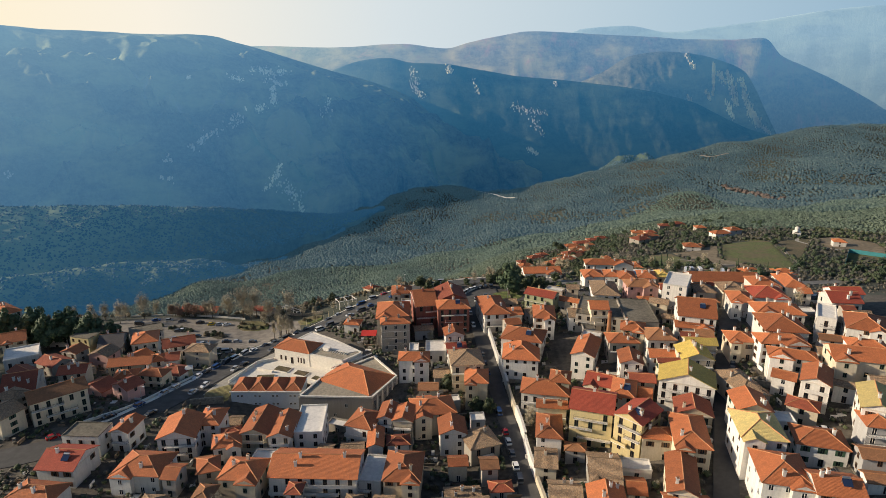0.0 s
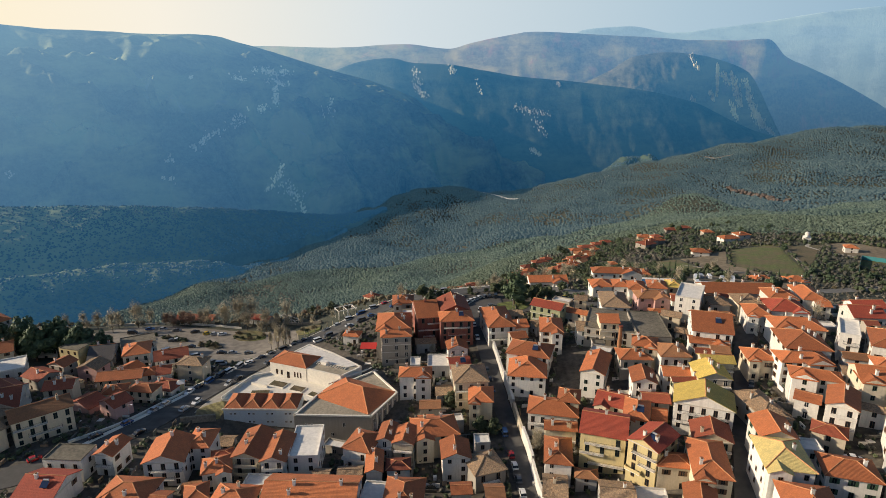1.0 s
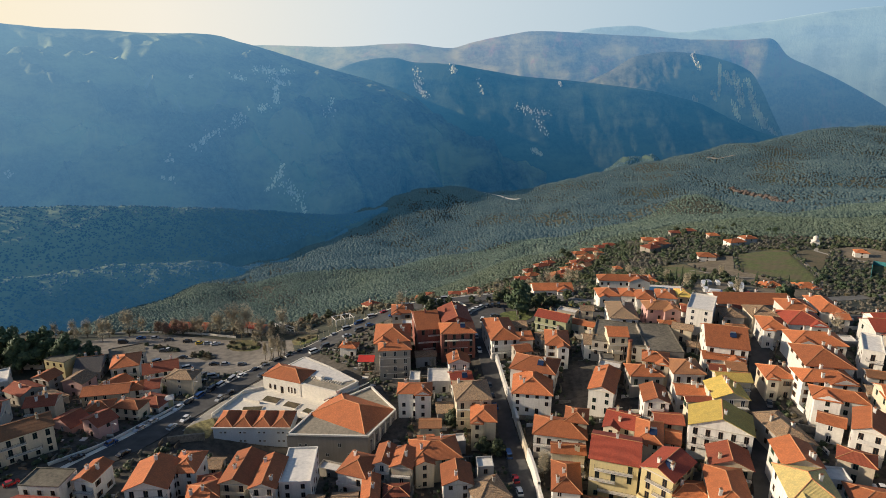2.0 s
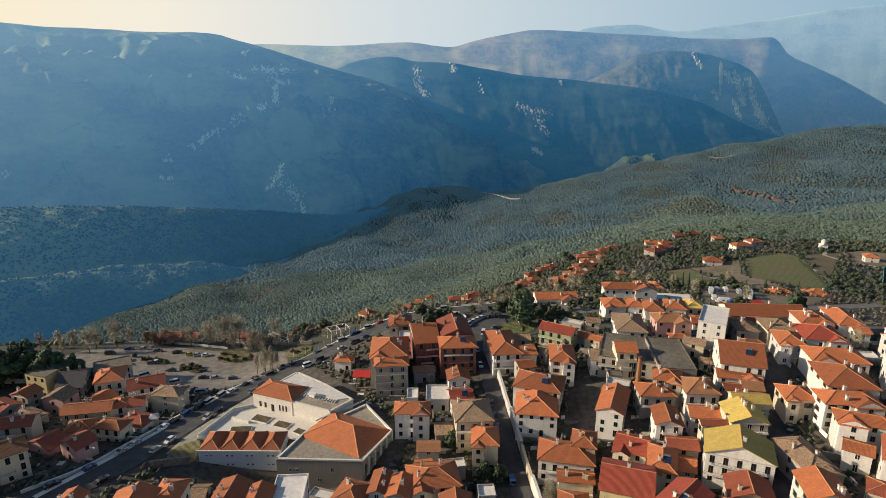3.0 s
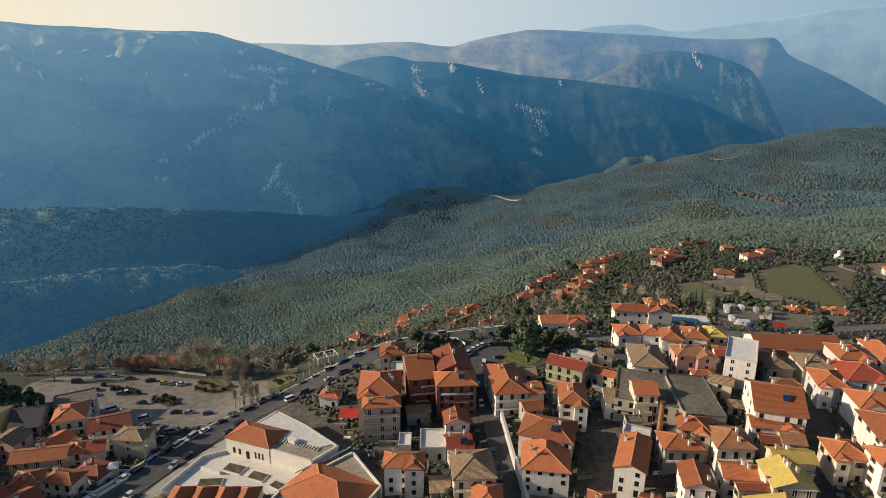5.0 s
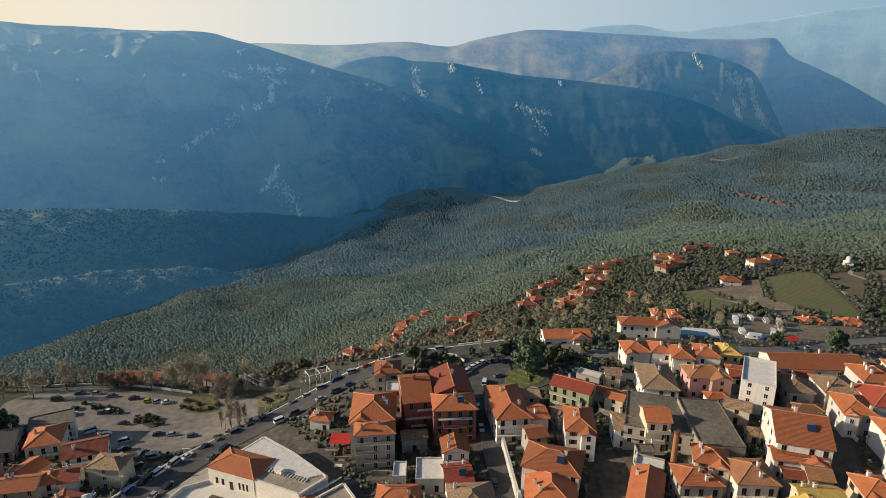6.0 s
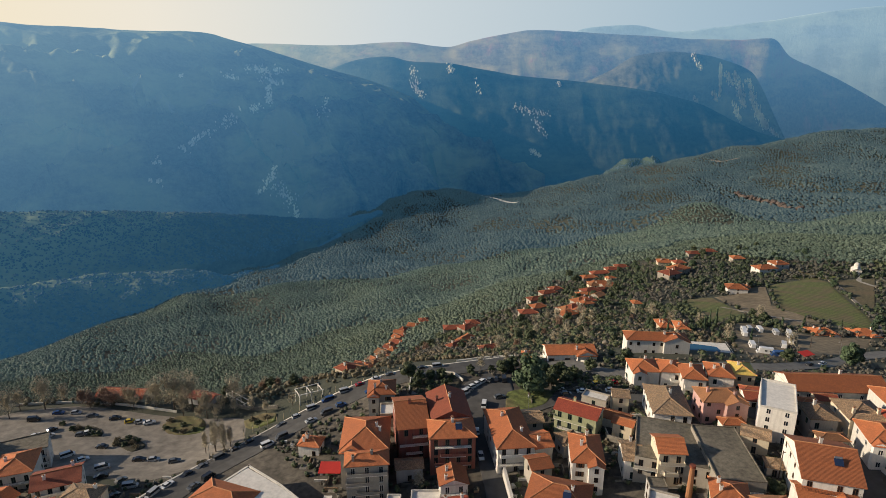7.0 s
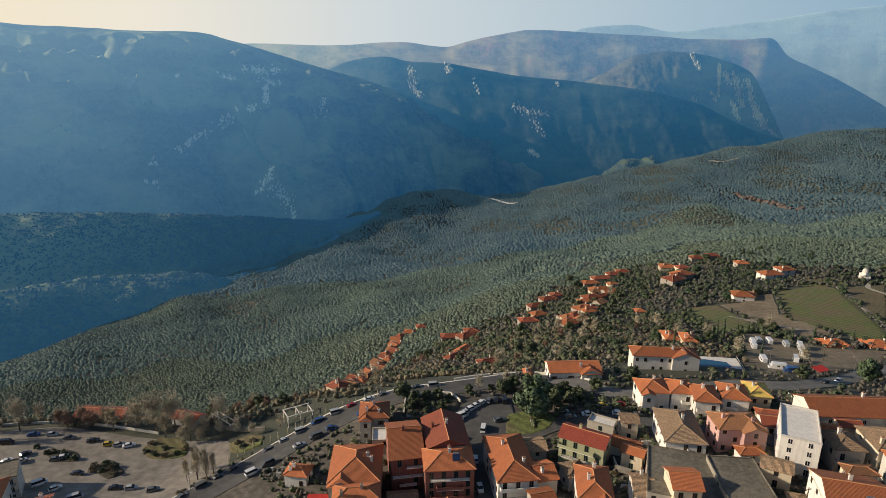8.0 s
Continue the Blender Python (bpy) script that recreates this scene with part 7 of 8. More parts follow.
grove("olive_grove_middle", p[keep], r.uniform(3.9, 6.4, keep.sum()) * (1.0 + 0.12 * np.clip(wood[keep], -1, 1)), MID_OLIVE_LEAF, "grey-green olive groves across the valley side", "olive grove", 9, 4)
p, r = orchard(-1500, 2300, 1000, 3200, 8.8, 5)
wood = clumps(p * 0.35)
keep = in_view(p) & (p[:, 1] > 1296) & (p[:, 1] < np.where((p[:, 0] > -150) & (p[:, 0] < 1150), 2950, 2600)) & (off_band(p) > 10) & ((wood > -0.5) | (r.uniform(size=len(p)) < 0.85))
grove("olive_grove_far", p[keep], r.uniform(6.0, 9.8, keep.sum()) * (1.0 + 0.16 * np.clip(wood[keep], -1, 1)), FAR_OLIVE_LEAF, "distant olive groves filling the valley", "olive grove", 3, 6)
r = np.random.RandomState(51)
grove("rock_outcrop", BAND + r.normal(0, 5, BAND.shape), r.uniform(8, 16, len(BAND)), ROCK, "broken band of reddish rock on the far slope", "rock", 4, 52)
# woods on the benches across the ravine, their leaves glowing with painted haze
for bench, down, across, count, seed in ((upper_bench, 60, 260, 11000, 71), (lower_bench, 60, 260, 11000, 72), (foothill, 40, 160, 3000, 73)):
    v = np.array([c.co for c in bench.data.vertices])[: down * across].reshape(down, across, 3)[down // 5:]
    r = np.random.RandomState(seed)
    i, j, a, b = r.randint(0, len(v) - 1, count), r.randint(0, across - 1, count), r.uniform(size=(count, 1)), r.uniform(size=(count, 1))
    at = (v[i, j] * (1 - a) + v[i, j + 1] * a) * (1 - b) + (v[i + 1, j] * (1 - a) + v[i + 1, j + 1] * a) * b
    grove("bench_woods", at[:, :2], r.uniform(3.0, 7.0, count), BENCH_LEAF, "scattered bench trees with blue haze painted as glow", "woods", 2, seed, at[:, 2] - 1.4)
# scrub between the villas and above the fields
p, r = spread(-30, 420, 335, 700, 3.3, 7)
wood = clumps(p * 1.3)
keep = in_view(p) & on_spur(p) & (r.uniform(size=len(p)) < 0.42 + 0.22 * wood) & (p[:, 1] > 335 + 0.1 * p[:, 0]) & ~((p[:, 0] > 90) & (p[:, 0] < 250) & (p[:, 1] < 385))
keep &= off_clearings(p)
grove("scrub", p[keep], r.uniform(1.3, 4.2, keep.sum()) ** 1.0, BUSH_LEAF, "dark evergreen scrub between villas", "scrub", 18, 8)
p, r = spread(-30, 420, 335, 660, 3.4, 11)
keep = in_view(p) & on_spur(p, 12) & (r.uniform(size=len(p)) < 0.46 - 0.15 * clumps(p * 1.3)) & (p[:, 1] > 338 + 0.1 * p[:, 0]) & ~((p[:, 0] > 90) & (p[:, 0] < 250) & (p[:, 1] < 372)) & off_clearings(p)
grove("winter_thicket", p[keep], r.uniform(1.2, 3.6, keep.sum()), THICKET_LEAF, "leafless grey-brown thicket between villas", "scrub", 14, 12)
p, r = spread(-260, 140, 308, 460, 3.2, 9)
keep = (r.uniform(size=len(p)) < 0.62) & off_clearings(p) & (p[:, 1] > np.where(p[:, 0] < -88, 313, np.where(p[:, 0] < -6, 268 + 0.62 * (p[:, 0] + 88), np.where(p[:, 0] < 40, 322, 345))))
grove("dry_scrub", p[keep], r.uniform(1.3, 3.4, keep.sum()), SCRUB_LEAF, "dry brown scrub along the brow", "scrub", 18, 10)


# ---- outbuildings, yard walls and garden growth packed between the houses ----
def overlaps(x, y, yaw, w, d, grow):
    """Whether a w by d block would stand in a house or a street."""
    co, si = math.cos(radians(yaw)), math.sin(radians(yaw))
    for fx in (-0.5, 0, 0.5):
        for fy in (-0.5, 0, 0.5):
            px, py = x + fx * w * co - fy * d * si, y + fx * w * si + fy * d * co
            for hx, hy, hyaw, hw, hd in FOOTPRINTS:
                if abs(hx - px) + abs(hy - py) < 40:
                    c2, s2 = math.cos(radians(-hyaw)), math.sin(radians(-hyaw))
                    lx, ly = (px - hx) * c2 - (py - hy) * s2, (px - hx) * s2 + (py - hy) * c2
                    if abs(lx) < hw / 2 + grow and abs(ly) < hd / 2 + grow:
                        return True
            for line, half in STREETS:
                if np.min(np.hypot(line[:, 0] - px, line[:, 1] - py)) < half:
                    return True
    return False


def street_line(path):
    return along([(x, y, 0) for x, y in path], 200)[:, :2]


STREETS = [(street_line([(26, 110), (23.5, 145), (22, 167), (20.6, 184), (19.2, 198), (17.4, 216.6), (15.6, 235), (14.3, 250), (13.8, 264), (15, 280), (20, 296)]), 4.4),
           (street_line([(66, 120), (76.7, 146), (83.5, 162.6), (94.6, 188), (106.9, 215.5), (116, 233), (122, 246)]), 3.9),
           (street_line([(17, 266), (28, 268), (40, 273), (52, 274.5), (64, 272), (75, 266), (86, 261), (100, 251)]), 4.0),
           (street_line(VALLEY_ROAD[:14]), 8.5), (street_line([(10, 280), (24, 284)]), 12)]
COURT = (46, 214, -10, 9, 26)  # open shaded yard
FOOTPRINTS += [COURT, (-63, 203, 0, 28, 12), (-32, 205, -30, 34, 32), (-52, 227, -20, 34, 26)]


def yard_wall(x, y, yaw, length, high):
    f = Form()
    for i in range(int(length / 1.5)):
        a, b = i * 1.5 - length / 2, i * 1.5 + 1.5 - length / 2
        f.box(a, b, -0.2, 0.2, -2.0, high + 0.08 * math.sin(i * 2.3 + x))
    f.box(-length / 2 - 0.05, length / 2 + 0.05, -0.25, 0.25, high - 0.12, high + 0.02)
    ob = put("yard_wall", f.mesh("yard_wall", [DRY_WALL]), None, pose(x, y, ground(x, y), 0, 0, yaw))
    return tagged(ob, "grey-brown stone yard wall between houses", "wall", "yard walls")


rng_fill = random.Random(77)
counts = {"shed": 0, "wall": 0, "green": 0}
spots = [(x, y) for y in range(126, 272, 3) for x in range(-124, 150, 3)]
rng_fill.shuffle(spots)
for sx, sy in spots:
    sx, sy = sx + rng_fill.uniform(-1.5, 1.5), sy + rng_fill.uniform(-1.5, 1.5)
    if not inside(np.array([sx]), np.array([sy]), TOWN)[0] or not (sx > -18 or (sy < 180 and sx > -76)):
        continue
    near = min(FOOTPRINTS[:150], key=lambda h: (h[0] - sx) ** 2 + (h[1] - sy) ** 2)
    pick = rng_fill.random()
    if pick < 0.78 and counts["shed"] < 104:
        w, d, h = rng_fill.uniform(3.6, 8.0), rng_fill.uniform(3.4, 7.0), rng_fill.choice([2.7, 3.0, 4.4, 5.2, 5.6, 6.0])
        if not overlaps(sx, sy, near[2], w, d, 0.5):
            kind = rng_fill.choice(["gx", "gx", "hip", "flat"])
            tile = rng_fill.choice(["concrete", "paleflat"]) if kind == "flat" else rng_fill.choice(["orange", "oldtile", "maroon", "oldtile", "brown"])
            house(sx, sy, near[2], w, d, h, kind, tile, rng_fill.choice(["white", "stone", "cream", "grey"]), False, 0, 0.36, True, False, group="outbuildings", name="outbuilding")
            counts["shed"] += 1
    elif pick < 0.9 and counts["wall"] < 50:
        length = rng_fill.uniform(4, 9)
        if not overlaps(sx, sy, near[2], length, 0.5, 0.3):
            yard_wall(sx, sy, near[2] + rng_fill.choice([0, 90]), length, rng_fill.uniform(1.2, 2.4))
            counts["wall"] += 1
    elif counts["green"] < 44 and not overlaps(sx, sy, 0, 2.5, 2.5, 0.4):
        tree(rng_fill.choice(["bush", "drybush", "evergreen", "bush", "bare"]), sx, sy, rng_fill.uniform(0.45, 0.8))
        counts["green"] += 1


# ---- single features ----
def brick_stack(x, y):
    """A tall tapering brick chimney left from an old works."""
    root = new("factory_chimney")
    root.matrix_basis = pose(x, y, ground(x, y))
    f, cap, foot = Form(), Form(), Form()
    f.beam((0, 0, -1), (0, 0, 12.6), 0.95, 0.62, 10)
    cap.beam((0, 0, 12.6), (0, 0, 13.2), 0.8, 0.75, 10)
    foot.box(-1.3, 1.3, -1.3, 1.3, -1.5, 1.6)
    put("shaft", f.mesh("shaft", [TILES["brown"]]), root)
    put("cap", cap.mesh("cap", [TILES["maroon"]]), root)
    put("plinth", foot.mesh("plinth", [DRY_WALL]), root)
    return tagged(root, "tall tapering brown brick factory chimney", "chimney")


brick_stack(62.5, 216)


def kiosk(x, y):
    root = new("stone_kiosk")
    root.matrix_basis = pose(x, y, ground(x, y), 0, 0, 25)
    f, r = Form(), Form()
    f.box(-1.5, 1.5, -1.5, 1.5, -5, 3.2)
    f.box(-1.7, 1.7, -1.7, 1.7, 3.2, 3.5)
    tops, lines, _ = roof_shape("hip", 3.2, 3.2, 3.5, 0.3, 0.5)
    slab_roof(r, tops, 0.12)
    put("wall", f.mesh("wall", [WALLS["yellow"]]), root)
    put("roof", r.mesh("roof", [PALE_FLAT]), root)
    add_window(root, pose(0, -1.5, 0.6), 1.0, 1.6, FRAME_WHITE, False)
    return tagged(root, "small yellow kiosk beside the road parapet", "kiosk")


kiosk(-99.5, 219)


def awning(x, y, yaw, w, d, h):
    root = new("red_awning")
    root.matrix_basis = pose(x, y, ground(x, y), 0, 0, yaw)
    f = Form()
    slab_roof(f, [((-w / 2, -d / 2, h - 0.5), (w / 2, -d / 2, h - 0.5), (w / 2, d / 2, h), (-w / 2, d / 2, h))], 0.08)
    put("canopy", f.mesh("canopy", [RED_AWNING]), root)
    for sx in (-1, 1):
        for sy in (-1, 1):
            p = Form()
            p.beam((sx * (w / 2 - 0.2), sy * (d / 2 - 0.2), -1), (sx * (w / 2 - 0.2), sy * (d / 2 - 0.2), h - 0.55 if sy < 0 else h - 0.1), 0.06)
            put("post", p.mesh("post", [RAIL]), root)
    return tagged(root, "bright red awning over a garden terrace", "awning")


awning(-31.5, 243, 0, 6.5, 5, 4.2), awning(160, 333, 20, 6, 4, 3)


def solar_heater(x, y, z, yaw):
    root = new("solar_heater")
    root.matrix_basis = pose(x, y, z, 0, 0, yaw)
    f, tank, leg = Form(), Form(), Form()
    f.face((-1, -0.8, 0.1), (1, -0.8, 0.1), (1, 0.7, 1.1), (-1, 0.7, 1.1))
    f.face((-1, 0.7, 1.02), (1, 0.7, 1.02), (1, -0.8, 0.02), (-1, -0.8, 0.02))
    tank.beam((-0.8, 0.9, 1.2), (0.8, 0.9, 1.2), 0.28, 0.28, 12)
    leg.box(-0.9, 0.9, 0.75, 0.85, -0.8, 1.0)
    put("panel", f.mesh("panel", [SOLAR]), root)
    put("tank", tank.mesh("tank", [METAL]), root)
    put("stand", leg.mesh("stand", [METAL]), root)
    return tagged(root, "solar water heater with dark panel on roof", "solar heater", "solar heaters")


def street_lamp(x, y, yaw, high=8.0):
    root = new("street_lamp")
    root.matrix_basis = pose(x, y, ground(x, y), 0, 0, yaw)
    f, a, l = Form(), Form(), Form()
    f.beam((0, 0, -0.5), (0, 0, high), 0.09, 0.06, 8)
    a.beam((0, 0, high), (1.6, 0, high + 0.3), 0.05, 0.04, 6)
    l.box(1.3, 2.1, -0.15, 0.15, high + 0.22, high + 0.36, 0, 0.04)
    put("pole", f.mesh("pole", [METAL]), root)
    put("arm", a.mesh("arm", [METAL]), root)
    put("lamp_head", l.mesh("lamp_head", [FRAME_WHITE]), root)
    return tagged(root, "grey metal street lamp beside the road", "street lamp", "street lamps")


for x, y, t in ((-103, 189, -20), (-92, 224, -25), (-75, 262, -40), (-47, 290, -55), (-20, 303, -70), (140, 336, 200), (183, 345, 200), (29, 262, 90)):
    street_lamp(x, y, t)


def post(x, y, high):
    f = Form()
    f.beam((0, 0, -1), (0, 0, high), 0.14, 0.11, 6)
    f.beam((0, 0, high), (0, 0, high + 0.15), 0.16, 0.04, 6)
    ob = put("fence_post", f.mesh("fence_post", [TWIG]), None, pose(x, y, ground(x, y)))
    return tagged(ob, "tall pale timber post below the parapet", "post", "posts below the road")


for i in range(22):
    post(-70 + i * 2.6 + 0.4 * math.sin(i * 1.9), 281 + i * 1.28 + (0 if i < 14 else -(i - 13) * 0.7), 2.6 + 0.6 * math.sin(i * 2.7))


# ---- more of the quarter beyond the valley road ----
rng_west = random.Random(404)
made_west = 0
west_spots = [(x, y) for y in range(150, 262, 4) for x in range(-196, -98, 4)]
rng_west.shuffle(west_spots)
STREETS.append((street_line([(-78, 268), (-110, 275), (-150, 290)]), 14))
for sx, sy in west_spots:
    w, d, h = rng_west.uniform(6.5, 10.5), rng_west.uniform(6, 8.5), rng_west.choice([3.2, 5.2, 5.8, 6.2, 7.4])
    if made_west < 20 and inside(np.array([sx]), np.array([sy]), TOWN)[0] and not overlaps(sx, sy, -18, w, d, 1.0) and not inside(np.array([sx]), np.array([sy]), CAR_PARK)[0]:
        house(sx, sy, -18 + rng_west.uniform(-14, 14), w, d, h, rng_west.choice(["hip", "gx", "hip", "gy"]), rng_west.choice(["maroon", "brown", "maroon", "orange", "oldtile"]), rng_west.choice(["white", "cream", "stone", "pink"]), made_west % 3 == 0, 1, 0.38, made_west % 3 != 0)
        made_west += 1


# ---- growth and clutter filling the yards ----
def free_places(x0, x1, y0, y1, step, seed, share):
    """Plan places inside the town that no house, street or lot takes up."""
    p, r = spread(x0, x1, y0, y1, step, seed, 0.48)
    free = inside(p[:, 0], p[:, 1], TOWN) & (r.uniform(size=len(p)) < share) & ~inside(p[:, 0], p[:, 1], CAR_PARK)
    for hx, hy, hyaw, hw, hd in FOOTPRINTS:
        c, s = math.cos(radians(-hyaw)), math.sin(radians(-hyaw))
        lx, ly = (p[:, 0] - hx) * c - (p[:, 1] - hy) * s, (p[:, 0] - hx) * s + (p[:, 1] - hy) * c
        free &= ~((np.abs(lx) < hw / 2 + 0.5) & (ly < hd / 2 + 0.5) & (ly > -hd / 2 - 0.9))
    for line, half in STREETS:
        near = np.full(len(p), 1e9)
        for q in line:
            near = np.minimum(near, np.hypot(p[:, 0] - q[0], p[:, 1] - q[1]))
        free &= near > half - 0.4
    free &= ~inside(p[:, 0], p[:, 1], [(-92, 192), (-40, 188), (-18, 215), (-40, 246), (-58, 268), (-80, 252)])
    return p[free], r


p, r = free_places(-196, 160, 118, 300, 1.9, 31, 0.34)
grove("yard_shrubs", p, r.uniform(0.8, 2.3, len(p)), BUSH_LEAF, "dark evergreen shrubs in yards between houses", "shrubs", 16, 32)
p, r = free_places(-196, 160, 118, 300, 2.1, 33, 0.30)
grove("yard_thicket", p, r.uniform(0.7, 2.0, len(p)), THICKET_LEAF, "leafless brown shrubs and vines in yards", "shrubs", 16, 34)


def yard_clutter(seed):
    """Low walls, slabs, crates and lean-tos strewn through the yards."""
    p, r = free_places(-190, 160, 118, 300, 2.4, seed, 0.30)
    f = Form()
    for x, y in p:
        z, k = ground(x, y), r.randint(4)
        w, d, h = ((r.uniform(2, 4.5), 0.3, r.uniform(0.6, 1.4)), (r.uniform(0.6, 1.6), r.uniform(0.5, 1.2), r.uniform(0.4, 1.2)), (r.uniform(1.4, 3), r.uniform(1.2, 2.4), r.uniform(0.15, 0.35)), (0.3, r.uniform(2, 4), r.uniform(0.7, 1.5)))[k]
        f.box(x - w / 2, x + w / 2, y - d / 2, y + d / 2, z - 1.2, z + h, r.randint(5))
    ob = put("yard_clutter", f.mesh("yard_clutter", [DRY_WALL, PALE_FLAT, TOWN_GROUND, CONCRETE, TILES["oldtile"]]))
    return tagged(ob, "low walls, slabs and crates in the yards", "yard clutter", kind="stuff")


yard_clutter(35)

road_lines = [street_line(VALLEY_ROAD), street_line([(17, 266), (28, 268), (40, 273), (52, 274.5), (64, 272), (75, 266), (86, 261), (100, 251)])]
p, r = spread(20, 300, 280, 400, 2.6, 37, 0.48)
wide = np.full(len(p), 1e9)
for q in np.concatenate(road_lines):
    wide = np.minimum(wide, np.hypot(p[:, 0] - q[0], p[:, 1] - q[1]))
keep = (wide > 5.2) & off_clearings(p) & (r.uniform(size=len(p)) < 0.5) & ~((np.abs(p[:, 0] - 112) < 16) & (np.abs(p[:, 1] - 331) < 12))
for hx, hy, hyaw, hw, hd in FOOTPRINTS:
    keep &= np.hypot(p[:, 0] - hx, p[:, 1] - hy) > max(hw, hd) * 0.62
keep &= ~inside(p[:, 0], p[:, 1], [(2, 262), (2, 292), (28, 294), (42, 282), (38, 266)])
grove("roadside_scrub", p[keep], r.uniform(0.7, 2.4, keep.sum()), THICKET_LEAF, "dry brown scrub along the upper road", "scrub", 16, 38)
p, r = spread(20, 300, 280, 400, 4.2, 39, 0.48)
wide = np.full(len(p), 1e9)
for q in np.concatenate(road_lines):
    wide = np.minimum(wide, np.hypot(p[:, 0] - q[0], p[:, 1] - q[1]))
keep = (wide > 6.2) & off_clearings(p) & (r.uniform(size=len(p)) < 0.42) & ~((np.abs(p[:, 0] - 112) < 17) & (np.abs(p[:, 1] - 331) < 13)) & (p[:, 0] < 150)
for hx, hy, hyaw, hw, hd in FOOTPRINTS:
    keep &= np.hypot(p[:, 0] - hx, p[:, 1] - hy) > max(hw, hd) * 0.7
keep &= ~inside(p[:, 0], p[:, 1], [(2, 262), (2, 292), (28, 294), (42, 282), (38, 266)])
grove("roadside_evergreens", p[keep], r.uniform(1.4, 3.6, keep.sum()), BUSH_LEAF, "dark evergreen growth along the upper road", "shrubs", 20, 40)

# ---- garden islands, frames and walls beside the roads ----
island = sheet("garden_island", [(-107, 296), (-103, 303), (-96, 302), (-90, 297), (-88, 290), (-94, 288), (-101, 289)], GRASS, "overgrown grass island in the car park", "planting", 0.42)
island_b = sheet("garden_median", [(-119, 282), (-114, 288), (-109, 284), (-105, 279), (-108, 275), (-113, 278)], SOIL_BED, "long bed of dry shrubs in gravel", "planting", 0.4)
island_c = sheet("garden_strip", [(-141, 293), (-134, 295), (-126, 290), (-125, 287), (-131, 286)], SOIL_BED, "narrow shrub bed in the car park", "planting", 0.4)
lawn_b = sheet("lawn_roadside", [(-74, 293), (-68, 296), (-61, 293), (-60, 287), (-67, 285), (-71, 287)], GRASS, "small roadside lawn below the parapet", "lawn", 0.5)
bank = sheet("lawn_bank", [(-86.5, 201), (-82.5, 206), (-79.2, 208), (-77.2, 203), (-77.0, 198), (-80, 196), (-84, 194.5)], DRY_GRASS, "dry yellow-green grass bank beside the hall", "lawn", 0.45)
triangle = sheet("garden_triangle", [(-10, 285), (-10, 294), (-4, 297), (4, 296.5), (8.5, 290), (3, 281), (-4, 281)], SOIL_BED, "dark planted triangle between road and square", "planting", 0.55)
wall_along("wall_triangle", [(-10.5, 284.5), (-10.5, 294.2), (-4, 297.4), (4.4, 297), (8.9, 290)], 0.4, 1.1, WHITE_STONE, "pale low wall round a planted triangle", "garden wall", 1.0)
wall_along("wall_lot", [(-178, 313), (-150, 316.5), (-130, 312.5), (-112, 307.5), (-105, 305.5)], 0.35, 1.0, WHITE_STONE, "pale low wall along the car park", "wall", 1.5)
wall_along("wall_path", [(-84, 309), (-76, 303), (-70, 300), (-62, 298)], 0.5, 1.4, DRY_WALL, "rough grey wall along a footpath", "wall", 2.0)
wall_along("wall_facade_garden", [(-88, 192), (-83, 194.5), (-78, 196.5)], 0.6, 2.6, DRY_WALL, "ochre stone retaining wall beside the hall", "retaining wall", 3.0)
wall_along("wall_upper_road", [(7, 312.5), (20, 317.5), (33, 319), (48, 314), (58, 306)], 0.5, 1.0, WHITE_STONE, "pale kerb wall on the outer bend", "parapet wall", 3.0)
for i, (x, y, k, s) in enumerate(((-8, 287, 0, 0.6), (-7, 291, 0, 0.7), (-3, 293, 0, 0.55), (1, 293, 0, 0.6), (4, 290, 1, 0.8), (2, 286, 0, 0.5), (-3, 285, 1, 0.9), (-4, 289, 1, 0.9), (5, 293.5, 1, 0.8), (24, 297, 0, 0.7), (28, 299, 0, 0.8), (33, 297, 0, 0.75), (38, 293, 0, 0.8), (42, 290, 0, 0.7), (40, 284, 0, 0.8), (46, 286, 0, 0.7), (49, 290, 0, 0.65), (20, 300, 1, 0.9), (36, 300, 0, 0.6), (12, 297, 0, 0.5), (53, 287, 1, 0.9), (45, 294, 0, 0.7), (30, 293.5, 1, 0.9), (70, 288, 0, 0.6), (78, 286, 0, 0.6))):
    tree("evergreen" if k == 0 else "bush", x, y, s)
for x, y, s in ((-128, 312, 0.8), (-140, 316, 0.7), (-86, 303, 0.7), (-80, 301, 0.6), (-73, 300, 0.6), (26, 303, 0.6), (16, 300, 0.55), (-66, 296, 0.5), (-56, 297, 0.5)):
    tree("bare", x, y, s)


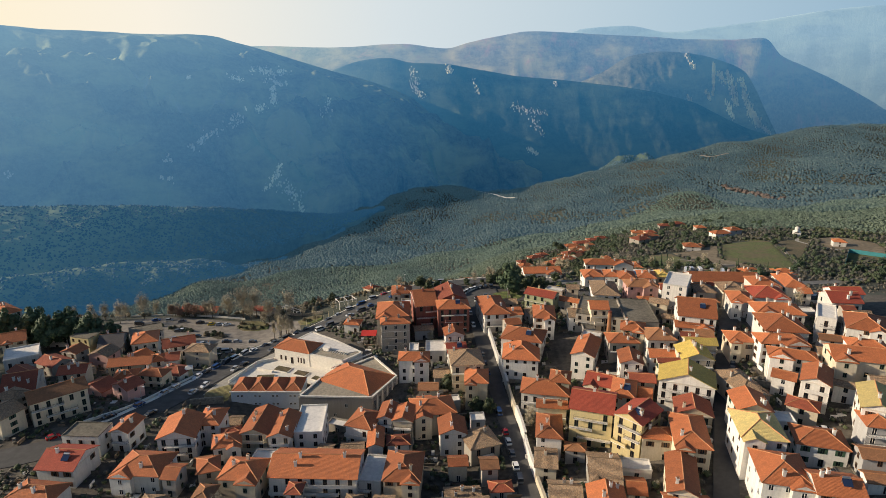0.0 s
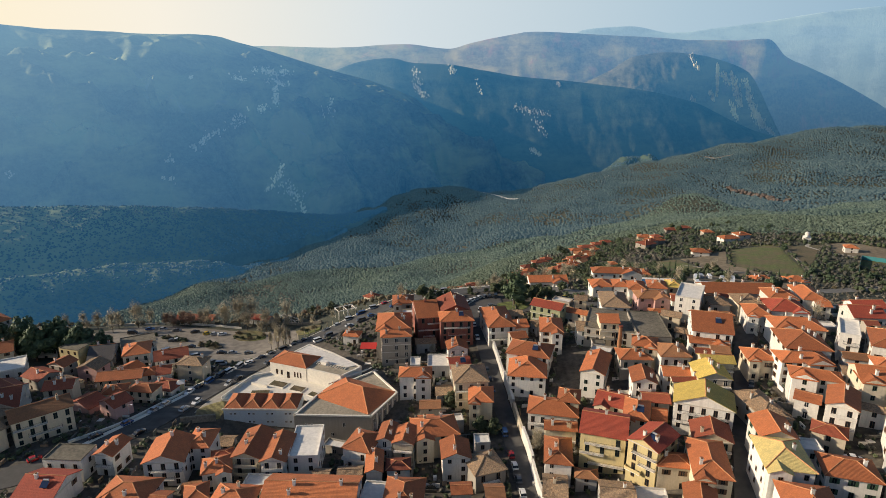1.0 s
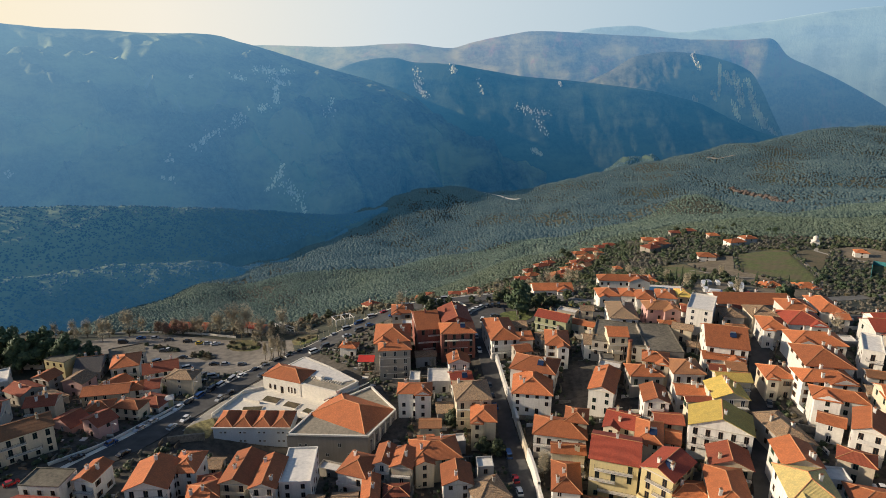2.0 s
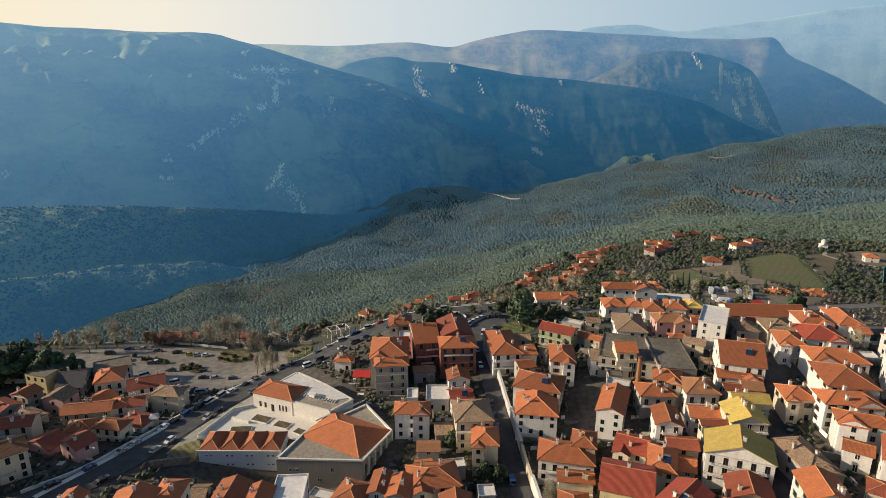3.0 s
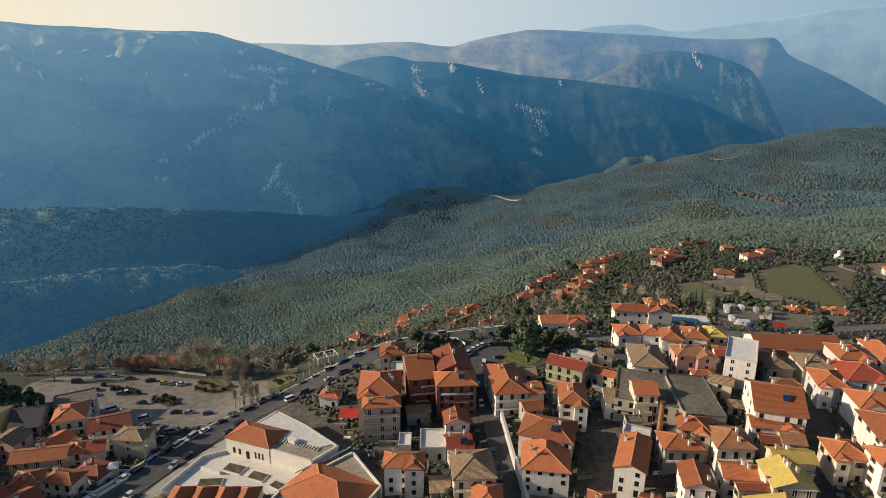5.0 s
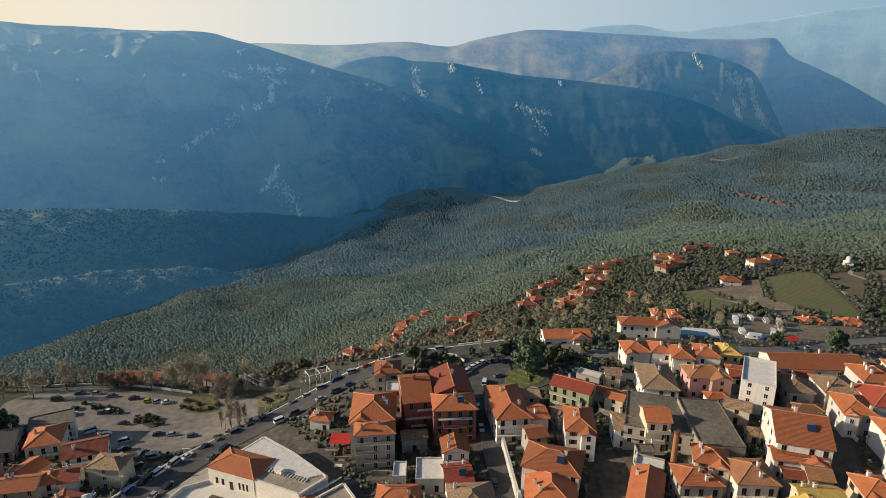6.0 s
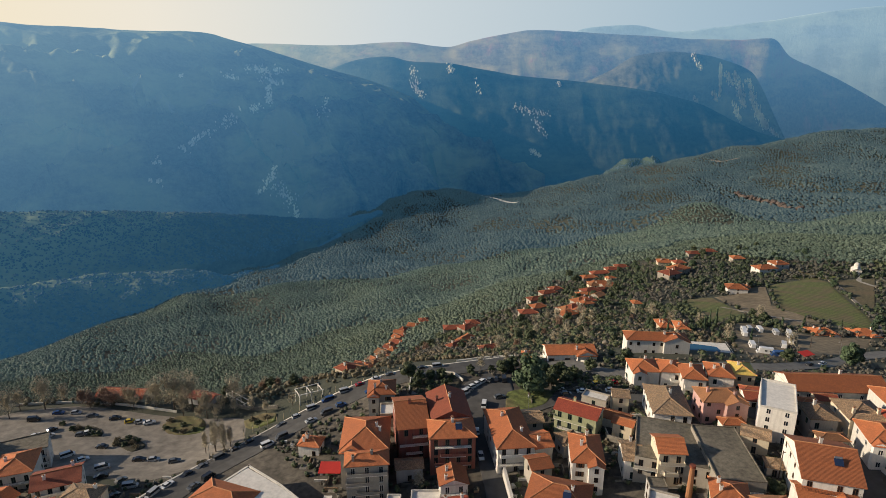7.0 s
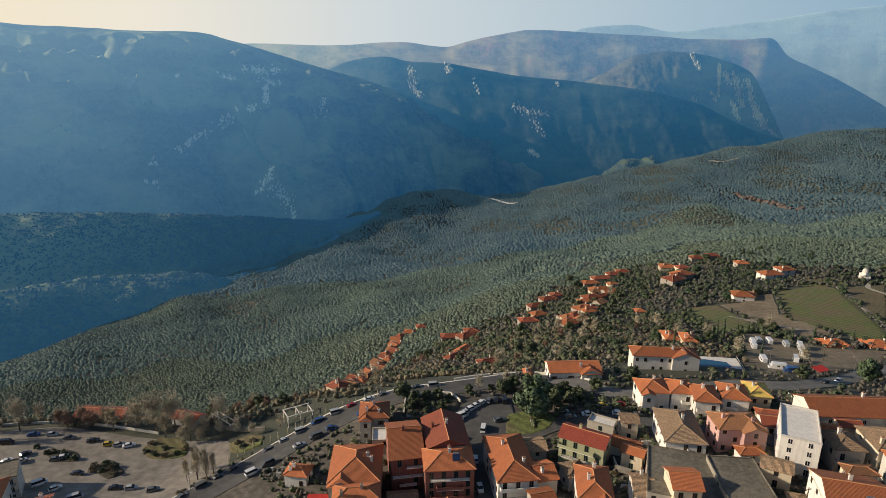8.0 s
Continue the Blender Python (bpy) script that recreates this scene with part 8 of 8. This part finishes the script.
def timber_frame(x, y, yaw, w, d, h, label):
    """An open frame of posts and beams, one part each."""
    root = new("timber_frame")
    root.matrix_basis = pose(x, y, ground(x, y), 0, 0, yaw)
    for sx in (-1, 0, 1):
        for sy in (-1, 1):
            p = Form()
            p.box(sx * w / 2 - 0.14, sx * w / 2 + 0.14, sy * d / 2 - 0.14, sy * d / 2 + 0.14, -3, h)
            put("post", p.mesh("post", [PALE_FLAT]), root)
        b = Form()
        b.box(sx * w / 2 - 0.13, sx * w / 2 + 0.13, -d / 2 - 0.5, d / 2 + 0.5, h, h + 0.28)
        put("cross_beam", b.mesh("cross_beam", [PALE_FLAT]), root)
    for sy in (-1, 1):
        b = Form()
        b.box(-w / 2 - 0.5, w / 2 + 0.5, sy * d / 2 - 0.13, sy * d / 2 + 0.13, h + 0.29, h + 0.55)
        put("long_beam", b.mesh("long_beam", [PALE_FLAT]), root)
    return tagged(root, label, "frame")


timber_frame(-50, 299.5, 30, 9, 5.5, 3.4, "open pale frame of posts and beams below the road")
timber_frame(-81, 309, -38, 12, 2.4, 2.6, "long open pergola frame beside a footpath")


def utility_pole(x, y, high=8.5):
    """A timber pole with a crossarm and three insulators."""
    root = new("utility_pole")
    root.matrix_basis = pose(x, y, ground(x, y), 0, 0, 20)
    p, a = Form(), Form()
    p.beam((0, 0, -0.8), (0, 0, high), 0.16, 0.11, 8)
    a.box(-0.9, 0.9, -0.06, 0.06, high - 0.7, high - 0.55)
    put("pole", p.mesh("pole", [BARK]), root)
    arm = put("crossarm", a.mesh("crossarm", [BARK]), root)
    for k in (-0.8, 0.0, 0.8):
        c = Form()
        c.beam((k, 0, high - 0.55), (k, 0, high - 0.3), 0.06, 0.04, 6)
        put("insulator", c.mesh("insulator", [FRAME_WHITE]), arm)
    return tagged(root, "brown timber utility pole with a short crossarm", "utility pole", "utility poles")


for x, y in ((88.2, 222.8), (110, 212), (180, 362), (207, 380)):
    utility_pole(x, y)

# solar heaters on sunny slopes
solar_heater(89.8, 117.4, 28.6, -11)
solar_heater(57.0, 172.0, 21.9, -19)
solar_heater(95.5, 212.8, 32.5, -16)
solar_heater(6.4, 218.9, 13.9, 10)
solar_heater(6.2, 242.6, 22.5, 5)
solar_heater(54.4, 153.2, 24.8, -46)
solar_heater(32.2, 215.1, 20.8, -18)
solar_heater(-103.4, 146.8, 14.4, -4)
